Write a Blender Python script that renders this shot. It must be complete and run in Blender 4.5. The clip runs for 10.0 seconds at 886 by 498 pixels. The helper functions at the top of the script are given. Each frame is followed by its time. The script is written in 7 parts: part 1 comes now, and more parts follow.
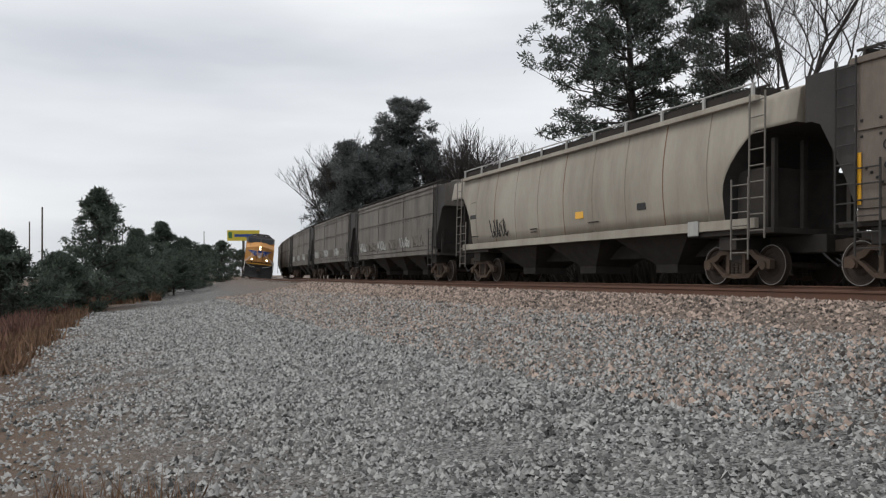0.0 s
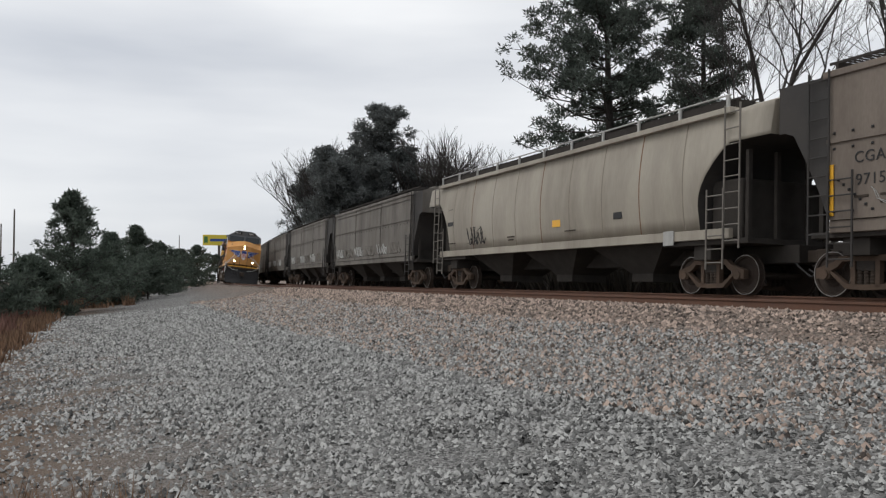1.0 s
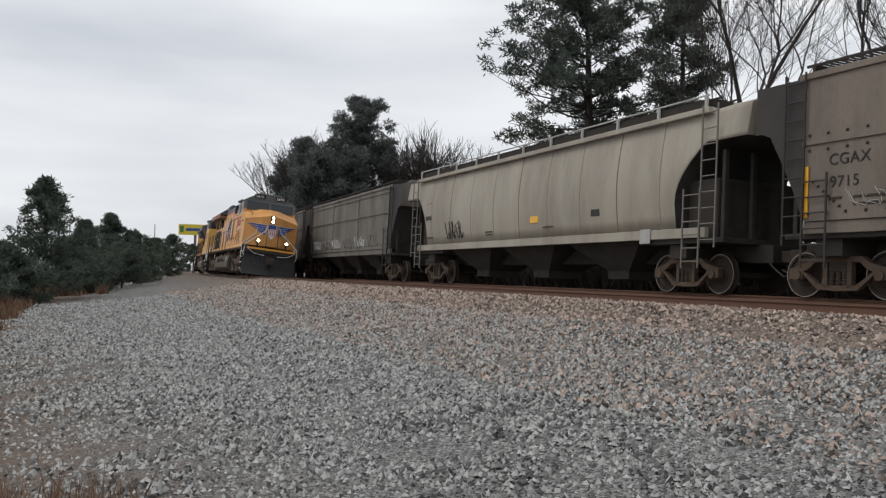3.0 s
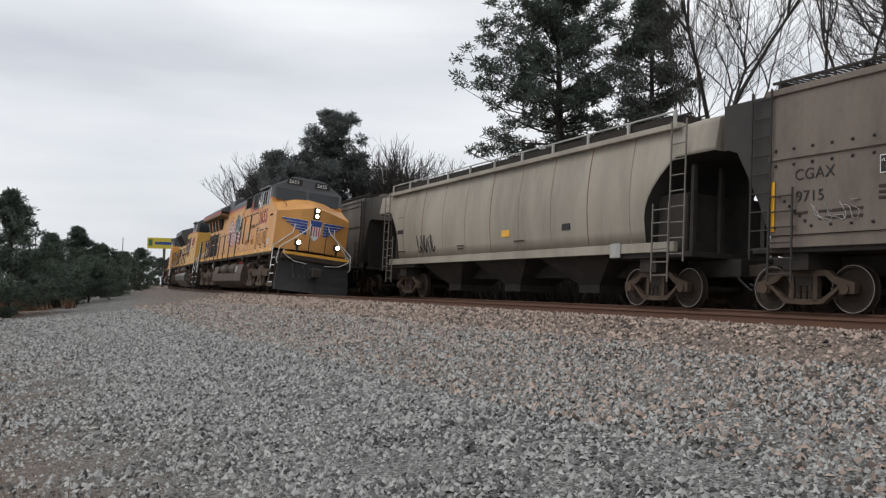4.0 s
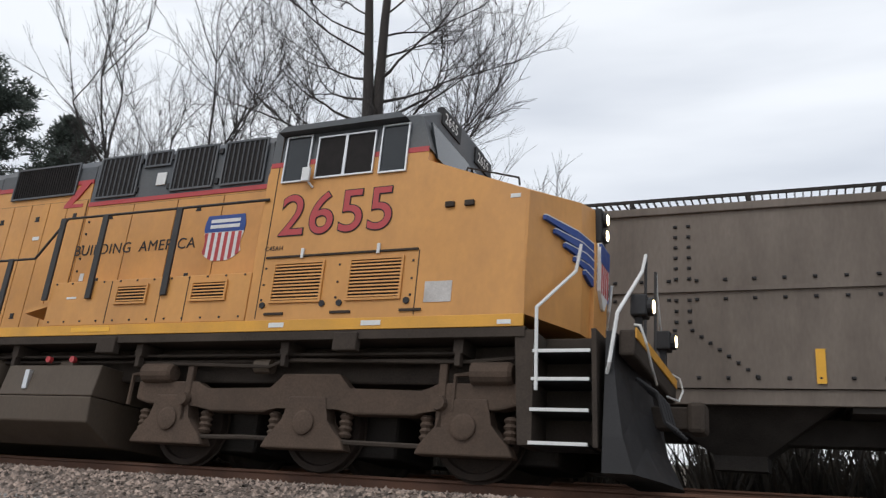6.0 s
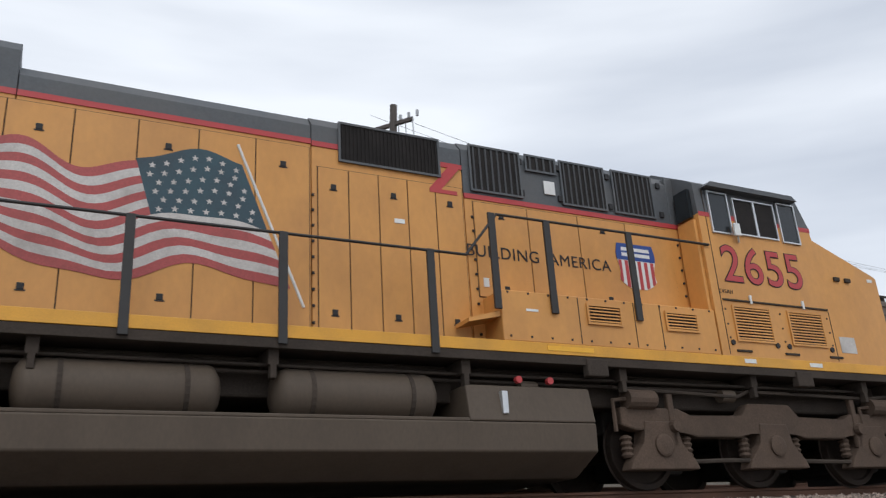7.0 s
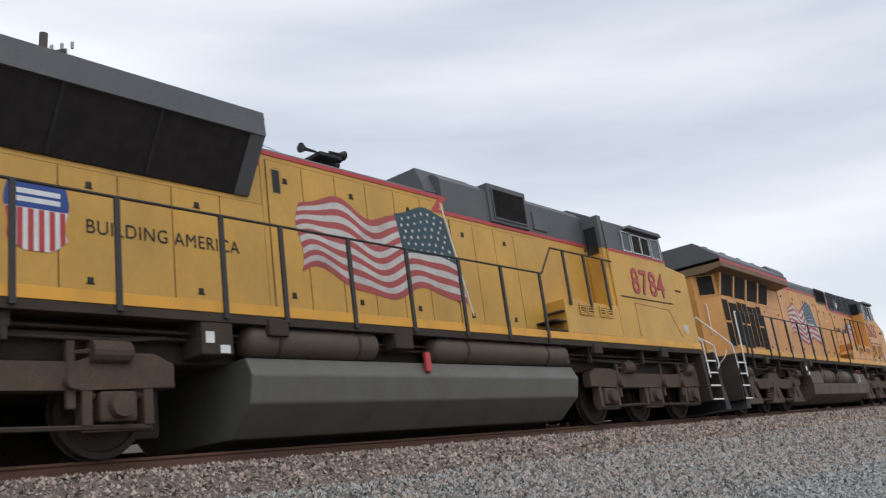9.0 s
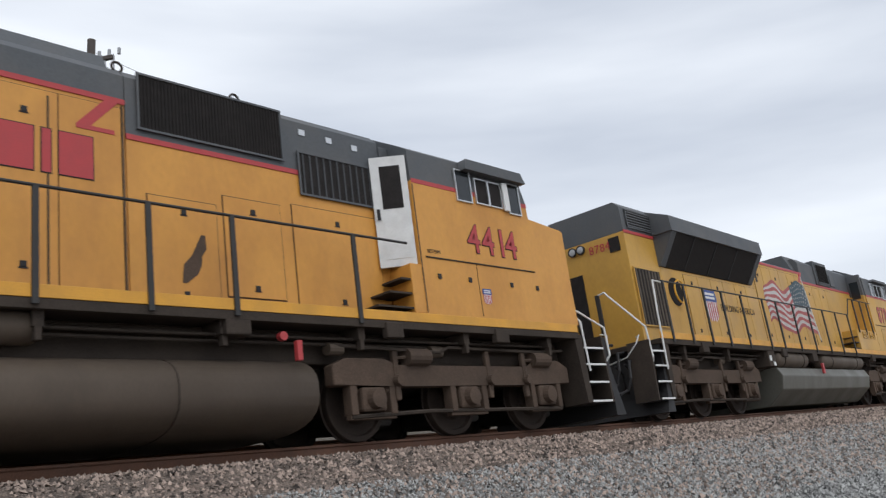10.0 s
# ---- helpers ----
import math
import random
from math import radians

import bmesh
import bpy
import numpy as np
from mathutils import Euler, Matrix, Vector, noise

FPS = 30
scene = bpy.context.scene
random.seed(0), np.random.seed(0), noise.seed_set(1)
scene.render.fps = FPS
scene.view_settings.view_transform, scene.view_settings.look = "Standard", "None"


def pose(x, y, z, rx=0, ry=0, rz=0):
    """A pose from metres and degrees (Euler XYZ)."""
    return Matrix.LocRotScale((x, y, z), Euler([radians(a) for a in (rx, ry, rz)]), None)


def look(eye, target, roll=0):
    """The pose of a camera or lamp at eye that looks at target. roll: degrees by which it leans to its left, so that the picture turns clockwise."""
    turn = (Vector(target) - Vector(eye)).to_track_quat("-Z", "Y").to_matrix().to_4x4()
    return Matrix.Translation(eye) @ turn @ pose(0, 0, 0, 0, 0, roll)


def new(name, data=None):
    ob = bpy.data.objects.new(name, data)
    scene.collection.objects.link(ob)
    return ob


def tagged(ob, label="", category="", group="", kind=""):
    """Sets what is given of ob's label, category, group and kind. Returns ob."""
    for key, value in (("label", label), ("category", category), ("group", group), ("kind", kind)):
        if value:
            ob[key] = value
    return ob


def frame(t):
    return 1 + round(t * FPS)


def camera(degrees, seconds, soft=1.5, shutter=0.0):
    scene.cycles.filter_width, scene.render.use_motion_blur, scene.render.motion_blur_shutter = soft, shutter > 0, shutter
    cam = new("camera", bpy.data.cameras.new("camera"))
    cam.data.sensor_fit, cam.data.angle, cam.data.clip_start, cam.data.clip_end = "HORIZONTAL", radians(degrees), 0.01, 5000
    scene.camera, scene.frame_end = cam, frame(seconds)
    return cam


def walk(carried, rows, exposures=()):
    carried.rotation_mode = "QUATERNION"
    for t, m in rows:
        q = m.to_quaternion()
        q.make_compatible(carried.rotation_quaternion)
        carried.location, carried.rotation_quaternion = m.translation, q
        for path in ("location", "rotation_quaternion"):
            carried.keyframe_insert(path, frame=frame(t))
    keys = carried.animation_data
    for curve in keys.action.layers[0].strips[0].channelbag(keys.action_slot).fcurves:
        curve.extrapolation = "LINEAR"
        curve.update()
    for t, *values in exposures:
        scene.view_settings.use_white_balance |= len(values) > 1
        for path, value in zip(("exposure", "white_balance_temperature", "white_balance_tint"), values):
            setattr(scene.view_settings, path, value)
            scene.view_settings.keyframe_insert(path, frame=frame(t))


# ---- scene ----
# ---- camera ----
EYE_Z = 0.383            # above the near rails' top
CURVE = 0.00161          # 1 / radius of the near track, in 1/m
NEAR = 10.02             # the near track's distance at its nearest
CANT = 6.56              # the near track leans away on its curve, degrees
FAR_GAP = 4.7            # from track to track
FAR_CANT = 2.0
cam = camera(55.35, 10.0, soft=1.25, shutter=0.05)


def aim(yaw, pitch, roll):
    return pose(0, 0, EYE_Z, 90 + pitch, roll, yaw)


walk(cam, [
    (0.0, aim(67.22, 1.62, 0.62)), (0.5, aim(66.42, 2.20, 0.24)), (1.0, aim(65.65, 2.08, 0.07)),
    (1.5, aim(65.30, 1.90, -0.10)), (2.0, aim(64.75, 1.59, -0.54)), (3.5, aim(63.53, 2.03, -0.93)),
    (4.0, aim(62.18, 2.66, -0.89)), (4.5, aim(59.55, 4.07, -1.79)), (5.0, aim(52.64, 6.67, -2.93)),
    (5.2, aim(48.53, 7.93, -3.09)), (6.3, aim(8.41, 14.95, -2.01)), (6.5, aim(-2.32, 15.33, -1.77)),
    (7.0, aim(-26.36, 14.66, 0.49)), (7.5, aim(-41.11, 12.74, 2.29)), (8.0, aim(-47.76, 11.35, 2.73)),
    (8.5, aim(-50.09, 11.08, 2.84)), (9.0, aim(-48.86, 11.29, 2.59)), (9.5, aim(-47.76, 11.23, 2.48)),
    (10.0, aim(-45.88, 11.24, 2.76))],
    exposures=[(0.0, 0.02, 6500, 10), (5.2, 0.05, 6450, 10), (6.5, 0.06, 6150, 10), (10.0, 0.06, 6150, 10)])

# ---- overcast sky and soft sun ----
world = bpy.data.worlds.new("overcast_sky")
scene.world = world
world.use_nodes = True
wt = world.node_tree
wt.nodes.clear()
w_out = wt.nodes.new("ShaderNodeOutputWorld")
w_bg = wt.nodes.new("ShaderNodeBackground")
w_sky = wt.nodes.new("ShaderNodeTexSky")
w_sky.sky_type, w_sky.sun_disc = "NISHITA", False
w_sky.sun_elevation, w_sky.sun_rotation = radians(35), radians(200)
w_tc = wt.nodes.new("ShaderNodeTexCoord")
w_map = wt.nodes.new("ShaderNodeMapping")
w_map.inputs["Scale"].default_value = (1.0, 1.0, 5.5)
w_map.inputs["Location"].default_value = (0.3, 0.1, 0.42)
w_noise = wt.nodes.new("ShaderNodeTexNoise")
w_noise.inputs["Scale"].default_value = 1.5
w_noise.inputs["Detail"].default_value = 5.0
w_noise.inputs["Roughness"].default_value = 0.45
w_ramp = wt.nodes.new("ShaderNodeValToRGB")
w_ramp.color_ramp.elements[0].position, w_ramp.color_ramp.elements[0].color = 0.32, (0.53, 0.555, 0.60, 1)
w_ramp.color_ramp.elements[1].position, w_ramp.color_ramp.elements[1].color = 0.66, (0.83, 0.84, 0.85, 1)
w_mix = wt.nodes.new("ShaderNodeMix")
w_mix.data_type = "RGBA"
w_mul = wt.nodes.new("ShaderNodeVectorMath")
w_mul.operation = "SCALE"
w_mul.inputs["Scale"].default_value = 0.10
wt.links.new(w_tc.outputs["Generated"], w_map.inputs["Vector"])
wt.links.new(w_map.outputs["Vector"], w_noise.inputs["Vector"])
wt.links.new(w_noise.outputs["Fac"], w_ramp.inputs["Fac"])
wt.links.new(w_sky.outputs["Color"], w_mul.inputs[0])
w_mix.inputs["Factor"].default_value = 0.93
wt.links.new(w_mul.outputs["Vector"], w_mix.inputs[6])
wt.links.new(w_ramp.outputs["Color"], w_mix.inputs[7])
wt.links.new(w_mix.outputs[2], w_bg.inputs["Color"])
w_bg.inputs["Strength"].default_value = 1.16
wt.links.new(w_bg.outputs["Background"], w_out.inputs["Surface"])

sun = new("sun", bpy.data.lights.new("sun", "SUN"))
sun.data.energy, sun.data.angle, sun.data.color = 0.8, radians(25), (1.0, 0.96, 0.9)
sun.matrix_world = look((0, 0, 50), (13, 36, 0))


# ---- materials ----
def mat(name, colour, rough=0.7, metal=0.0, vary=0.25, scale=6.0, fine=60.0, bump=0.15, dirt=None, dirt_amount=0.3,
        dirt_scale=1.2, stretch=(1, 1, 1), glow=None, per_object=0.0, per_island=0.0, coat=0.0, coords="Object", gloss=0.5, thin=0.0):
    """Paint, metal, stone or leaf: broad mottling, fine grain, stains of a second colour, and bump."""
    m = bpy.data.materials.new(name)
    m.use_nodes = True
    nt = m.node_tree
    n, l = nt.nodes, nt.links
    b = n["Principled BSDF"]
    tc = n.new("ShaderNodeTexCoord")
    mp = n.new("ShaderNodeMapping")
    mp.inputs["Scale"].default_value = stretch
    l.new(tc.outputs[coords], mp.inputs["Vector"])
    big = n.new("ShaderNodeTexNoise")
    big.inputs["Scale"].default_value, big.inputs["Detail"].default_value = scale, 6
    small = n.new("ShaderNodeTexNoise")
    small.inputs["Scale"].default_value, small.inputs["Detail"].default_value = fine, 4
    for q in (big, small):
        l.new(mp.outputs["Vector"], q.inputs["Vector"])
    sm = n.new("ShaderNodeMath")
    sm.operation = "ADD"
    l.new(big.outputs["Fac"], sm.inputs[0])
    l.new(small.outputs["Fac"], sm.inputs[1])
    rng = n.new("ShaderNodeMapRange")
    rng.inputs["From Min"].default_value, rng.inputs["From Max"].default_value = 0.6, 1.4
    rng.inputs["To Min"].default_value, rng.inputs["To Max"].default_value = 1 - vary, 1 + vary
    l.new(sm.outputs[0], rng.inputs["Value"])
    base = n.new("ShaderNodeVectorMath")
    base.operation = "SCALE"
    base.inputs[0].default_value = colour
    l.new(rng.outputs["Result"], base.inputs["Scale"])
    out = base.outputs["Vector"]
    if per_object or per_island:
        src = n.new("ShaderNodeObjectInfo").outputs["Random"] if per_object else n.new("ShaderNodeNewGeometry").outputs["Random Per Island"]
        k = per_object or per_island
        r2 = n.new("ShaderNodeMapRange")
        r2.inputs["To Min"].default_value, r2.inputs["To Max"].default_value = 1 - k, 1 + k
        l.new(src, r2.inputs["Value"])
        s2 = n.new("ShaderNodeVectorMath")
        s2.operation = "SCALE"
        l.new(out, s2.inputs[0])
        l.new(r2.outputs["Result"], s2.inputs["Scale"])
        out = s2.outputs["Vector"]
    if dirt:
        dn = n.new("ShaderNodeTexNoise")
        dn.inputs["Scale"].default_value, dn.inputs["Detail"].default_value, dn.inputs["Roughness"].default_value = dirt_scale, 8, 0.65
        l.new(mp.outputs["Vector"], dn.inputs["Vector"])
        dr = n.new("ShaderNodeMapRange")
        dr.inputs["From Min"].default_value, dr.inputs["From Max"].default_value = 0.42, 0.72
        dr.inputs["To Max"].default_value = dirt_amount
        l.new(dn.outputs["Fac"], dr.inputs["Value"])
        mx = n.new("ShaderNodeMix")
        mx.data_type = "RGBA"
        l.new(dr.outputs["Result"], mx.inputs["Factor"])
        l.new(out, mx.inputs[6])
        mx.inputs[7].default_value = (*dirt, 1)
        out = mx.outputs[2]
    l.new(out, b.inputs["Base Color"])
    rr = n.new("ShaderNodeMapRange")
    rr.inputs["From Min"].default_value, rr.inputs["From Max"].default_value = 0.3, 0.7
    rr.inputs["To Min"].default_value, rr.inputs["To Max"].default_value = max(0.03, rough - 0.1), min(1, rough + 0.1)
    l.new(big.outputs["Fac"], rr.inputs["Value"])
    l.new(rr.outputs["Result"], b.inputs["Roughness"])
    b.inputs["Metallic"].default_value = metal
    b.inputs["Coat Weight"].default_value = coat
    b.inputs["Specular IOR Level"].default_value = gloss
    if bump:
        bp = n.new("ShaderNodeBump")
        bp.inputs["Strength"].default_value, bp.inputs["Distance"].default_value = bump, 0.01
        l.new(sm.outputs[0], bp.inputs["Height"])
        l.new(bp.outputs["Normal"], b.inputs["Normal"])
    if glow:
        b.inputs["Emission Color"].default_value = (*glow[:3], 1)
        b.inputs["Emission Strength"].default_value = glow[3]
    if thin:
        tr = n.new("ShaderNodeBsdfTranslucent")
        l.new(out, tr.inputs["Color"])
        ms = n.new("ShaderNodeMixShader")
        ms.inputs["Fac"].default_value = thin
        l.new(b.outputs["BSDF"], ms.inputs[1])
        l.new(tr.outputs["BSDF"], ms.inputs[2])
        l.new(ms.outputs["Shader"], n["Material Output"].inputs["Surface"])
    return m


GRIME = (0.10, 0.075, 0.05)
M_YEL = mat("loco_yellow_paint", (0.635, 0.302, 0.078), 0.5, vary=0.07, scale=0.8, fine=14, bump=0.02, dirt=(0.33, 0.150, 0.048), dirt_amount=0.5, dirt_scale=0.9, stretch=(1, 1, 0.6))
M_YEL2 = mat("bright_yellow_paint", (0.595, 0.335, 0.058), 0.5, vary=0.07, scale=0.8, fine=14, bump=0.02, dirt=(0.30, 0.165, 0.045), dirt_amount=0.5, dirt_scale=0.9, stretch=(1, 1, 0.6))
M_SILL = mat("sill_stripe_yellow", (0.72, 0.35, 0.035), 0.5, vary=0.12, bump=0.02, dirt=GRIME, dirt_amount=0.3, dirt_scale=3)
M_GREY = mat("loco_roof_grey_paint", (0.085, 0.092, 0.10), 0.6, vary=0.18, scale=2, fine=30, bump=0.04, dirt=(0.13, 0.12, 0.11), dirt_amount=0.5)
M_RED = mat("red_stripe_paint", (0.45, 0.048, 0.050), 0.5, vary=0.12, bump=0.02)
M_BLUE = mat("blue_paint", (0.02, 0.06, 0.26), 0.5, vary=0.12, bump=0.02)
M_WHT = mat("white_paint", (0.74, 0.74, 0.72), 0.5, vary=0.08, bump=0.02, dirt=(0.35, 0.33, 0.3), dirt_amount=0.25, dirt_scale=4)
M_BLK = mat("black_paint", (0.028, 0.027, 0.028), 0.6, vary=0.3, bump=0.05, gloss=0.3)
M_FRAME = mat("underframe_grime", (0.050, 0.040, 0.033), 0.85, gloss=0.15, vary=0.35, scale=3, fine=40, bump=0.25, dirt=(0.085, 0.066, 0.052), dirt_amount=0.6)
M_TRUCK = mat("truck_cast_steel", (0.100, 0.070, 0.052), 0.85, gloss=0.2, vary=0.3, scale=3, fine=40, bump=0.25, dirt=(0.06, 0.045, 0.035), dirt_amount=0.7)
M_TANK = mat("fuel_tank_paint", (0.100, 0.075, 0.054), 0.65, gloss=0.35, vary=0.15, scale=1.2, fine=30, bump=0.06, dirt=(0.055, 0.043, 0.034), dirt_amount=0.6, stretch=(1, 1, 0.5))
M_WHEEL = mat("wheel_steel", (0.045, 0.034, 0.028), 0.8, 0.0, vary=0.3, bump=0.15, gloss=0.2)
M_TREAD = mat("worn_wheel_rim", (0.30, 0.285, 0.27), 0.5, 0.8, vary=0.1, bump=0.03)
M_SCREEN = mat("dark_screen_and_opening", (0.030, 0.027, 0.026), 0.85, vary=0.4, fine=120, bump=0.3, gloss=0.12)
M_GLASS = mat("cab_window_glass", (0.02, 0.024, 0.027), 0.08, vary=0.05, bump=0)
M_FRAMEAL = mat("aluminium_window_frame", (0.62, 0.63, 0.64), 0.4, 0.7, vary=0.08, bump=0.02)
M_RAILING = mat("dark_handrail", (0.028, 0.026, 0.025), 0.6, vary=0.2, bump=0.05)
M_LIGHT = mat("lit_headlight", (0.9, 0.85, 0.7), 0.3, glow=(1.0, 0.74, 0.40, 11), bump=0)
M_LAMPOFF = mat("unlit_lamp_lens", (0.45, 0.46, 0.47), 0.15, bump=0)
M_STEEL = mat("worn_rail_head", (0.36, 0.33, 0.31), 0.35, 0.9, vary=0.15, bump=0.03)
M_RUST = mat("rusty_rail_side", (0.11, 0.055, 0.035), 0.9, vary=0.3, scale=5, bump=0.25)
M_TIE = mat("weathered_tie_wood", (0.10, 0.08, 0.062), 0.9, vary=0.35, scale=4, bump=0.4, stretch=(1, 0.2, 1), per_object=0.25)
M_BEIGE = mat("beige_hopper_paint", (0.37, 0.335, 0.275), 0.6, vary=0.07, scale=0.7, fine=20, bump=0.02, dirt=(0.13, 0.11, 0.09), dirt_amount=0.6, dirt_scale=0.7, stretch=(1, 1, 0.22))
M_TAN = mat("dusty_tan_hopper_paint", (0.20, 0.165, 0.135), 0.75, vary=0.16, scale=0.9, fine=25, bump=0.05, dirt=(0.075, 0.06, 0.05), dirt_amount=0.7, dirt_scale=0.9, stretch=(1, 1, 0.3))
M_OLD = mat("weathered_grey_hopper_paint", (0.175, 0.160, 0.140), 0.8, vary=0.2, scale=0.9, fine=25, bump=0.06, dirt=(0.05, 0.042, 0.036), dirt_amount=0.8, dirt_scale=1.0, stretch=(1, 1, 0.3))
M_BROWN = mat("brown_hopper_paint", (0.085, 0.062, 0.052), 0.8, vary=0.2, scale=0.9, fine=25, bump=0.06, dirt=(0.045, 0.04, 0.036), dirt_amount=0.7, stretch=(1, 1, 0.3))
M_PALE = mat("pale_grey_hopper_paint", (0.42, 0.42, 0.40), 0.65, vary=0.12, scale=0.8, fine=20, bump=0.03, dirt=(0.16, 0.15, 0.14), dirt_amount=0.6, stretch=(1, 1, 0.25))
M_DARKCAR = mat("dark_hopper_paint", (0.06, 0.058, 0.056), 0.75, vary=0.2, scale=0.9, fine=25, bump=0.05, dirt=(0.11, 0.095, 0.08), dirt_amount=0.5, stretch=(1, 1, 0.3))
M_SEAM = mat("weld_seam", (0.22, 0.19, 0.155), 0.8, vary=0.3, bump=0.1)
M_RUSTSEAM = mat("rusty_weld_seam", (0.17, 0.085, 0.045), 0.9, vary=0.4, bump=0.2)
M_GREEN = mat("green_sign_paint", (0.05, 0.17, 0.05), 0.6, vary=0.15, bump=0.02)
M_YPLATE = mat("yellow_reflector", (0.80, 0.42, 0.03), 0.4, vary=0.08, bump=0.02)
# grimy steel, with the gloom beneath the cars put into its dark colour
M_SHADE = mat("shaded_grimy_underframe", (0.050, 0.045, 0.041), 0.95, vary=0.35, scale=3, bump=0.2, gloss=0.1)
M_GRAVEL = mat("grey_crushed_stone", (0.250, 0.249, 0.239), 0.92, vary=0.3, scale=20, fine=150, bump=0.4, per_island=0.9)
M_BALLAST = mat("brown_ballast_stone", (0.265, 0.205, 0.168), 0.92, vary=0.3, scale=20, fine=150, bump=0.4, per_island=0.9)
M_BARK = mat("tree_bark", (0.050, 0.043, 0.039), 0.95, vary=0.35, scale=5, fine=40, bump=0.6, stretch=(1, 1, 0.3))
M_TWIG = mat("bare_twig_bark", (0.060, 0.053, 0.050), 0.95, vary=0.25, bump=0.2)
M_NEEDLE = mat("pine_needles", (0.098, 0.118, 0.100), 0.8, vary=0.35, scale=1.0, fine=8, bump=0, per_island=0.4, thin=0.4)
# far evergreens: paler and greyer, distance haze put into the leaf colour
M_FARLEAF = mat("hazed_evergreen_foliage", (0.125, 0.135, 0.132), 0.9, vary=0.35, scale=1.0, fine=8, bump=0, per_island=0.4, thin=0.4)
M_BUSH = mat("young_pine_needles", (0.094, 0.118, 0.094), 0.85, vary=0.35, scale=1.0, fine=8, bump=0, per_island=0.4, thin=0.4)
M_DRY = mat("dry_grass", (0.19, 0.115, 0.070), 0.95, vary=0.3, bump=0, per_island=0.45)
M_REDBRUSH = mat("reddish_dead_brush", (0.16, 0.085, 0.065), 0.95, vary=0.3, bump=0, per_island=0.45)
M_POLE = mat("utility_pole_wood", (0.11, 0.095, 0.085), 0.9, vary=0.25, bump=0.4, stretch=(1, 1, 0.1))
M_GALV = mat("galvanised_grey", (0.40, 0.41, 0.42), 0.5, 0.4, vary=0.1, bump=0.03)
M_SIGNY = mat("yellow_billboard_vinyl", (0.62, 0.50, 0.05), 0.6, vary=0.08, bump=0)


# ---- mesh helpers ----
def part(name, bm, material, parent, label="", m=None):
    """Links a bmesh as one mesh object under its thing."""
    bmesh.ops.recalc_face_normals(bm, faces=bm.faces)
    me = bpy.data.meshes.new(name)
    bm.to_mesh(me)
    bm.free()
    for mm in (material if isinstance(material, (list, tuple)) else [material]):
        me.materials.append(mm)
    ob = new(name, me)
    ob.parent = parent
    if m is not None:
        ob.matrix_basis = m
    if label:
        ob["label"] = label
    return ob


def hull(bm, rings, cap=True):
    """Skin over rings of equal count."""
    vs = [[bm.verts.new(p) for p in r] for r in rings]
    k = len(rings[0])
    fs = []
    for a, b in zip(vs, vs[1:]):
        for i in range(k):
            fs.append(bm.faces.new((a[i], a[(i + 1) % k], b[(i + 1) % k], b[i])))
    if cap:
        fs.append(bm.faces.new(vs[0][::-1]))
        fs.append(bm.faces.new(vs[-1]))
    return fs


def box(bm, x0, x1, y0, y1, z0, z1, bev=0.0):
    fs = hull(bm, [[(x0, y0, z), (x1, y0, z), (x1, y1, z), (x0, y1, z)] for z in (z0, z1)])
    if bev:
        es = list({e for f in fs for e in f.edges})
        bmesh.ops.bevel(bm, geom=es, offset=bev, segments=2, profile=0.5, affect="EDGES")


def sideprism(bm, xz, y0, y1, bev=0.0):
    """A side outline in x and z, given thickness along y."""
    fs = hull(bm, [[(x, y, z) for x, z in xz] for y in (y0, y1)])
    if bev:
        es = list({e for f in fs for e in f.edges})
        bmesh.ops.bevel(bm, geom=es, offset=bev, segments=2, profile=0.5, affect="EDGES")


def endprism(bm, yz, x0, x1, bev=0.0):
    """A cross-section in y and z, run along x."""
    fs = hull(bm, [[(x, y, z) for y, z in yz] for x in (x0, x1)])
    if bev:
        es = list({e for f in fs for e in f.edges})
        bmesh.ops.bevel(bm, geom=es, offset=bev, segments=2, profile=0.5, affect="EDGES")


def tube(bm, pts, r, seg=6, r2=None):
    """A round bar along a line of points; r2: its radius at the far end."""
    pts = [Vector(p) for p in pts]
    rings = []
    side = None
    for i, p in enumerate(pts):
        d = ((pts[min(i + 1, len(pts) - 1)] - p).normalized() + (p - pts[max(i - 1, 0)]).normalized()).normalized()
        if side is None:
            side = d.orthogonal().normalized()
        side = (side - d * side.dot(d)).normalized()
        up = d.cross(side)
        rad = r if r2 is None else r + (r2 - r) * i / (len(pts) - 1)
        rings.append([p + rad * (math.cos(a) * side + math.sin(a) * up) for a in (2 * math.pi * k / seg for k in range(seg))])
    hull(bm, rings)


def lathe(bm, profile, c, axis="y", seg=20, cap=True):
    """Turns (distance along the axis, radius) pairs round an axis through c."""
    rings = []
    for d, r in profile:
        ring = []
        for k in range(seg):
            a = 2 * math.pi * k / seg
            u, v = r * math.cos(a), r * math.sin(a)
            ring.append({"y": (c[0] + u, c[1] + d, c[2] + v), "x": (c[0] + d, c[1] + u, c[2] + v), "z": (c[0] + u, c[1] + v, c[2] + d)}[axis])
        rings.append(ring)
    hull(bm, rings, cap)


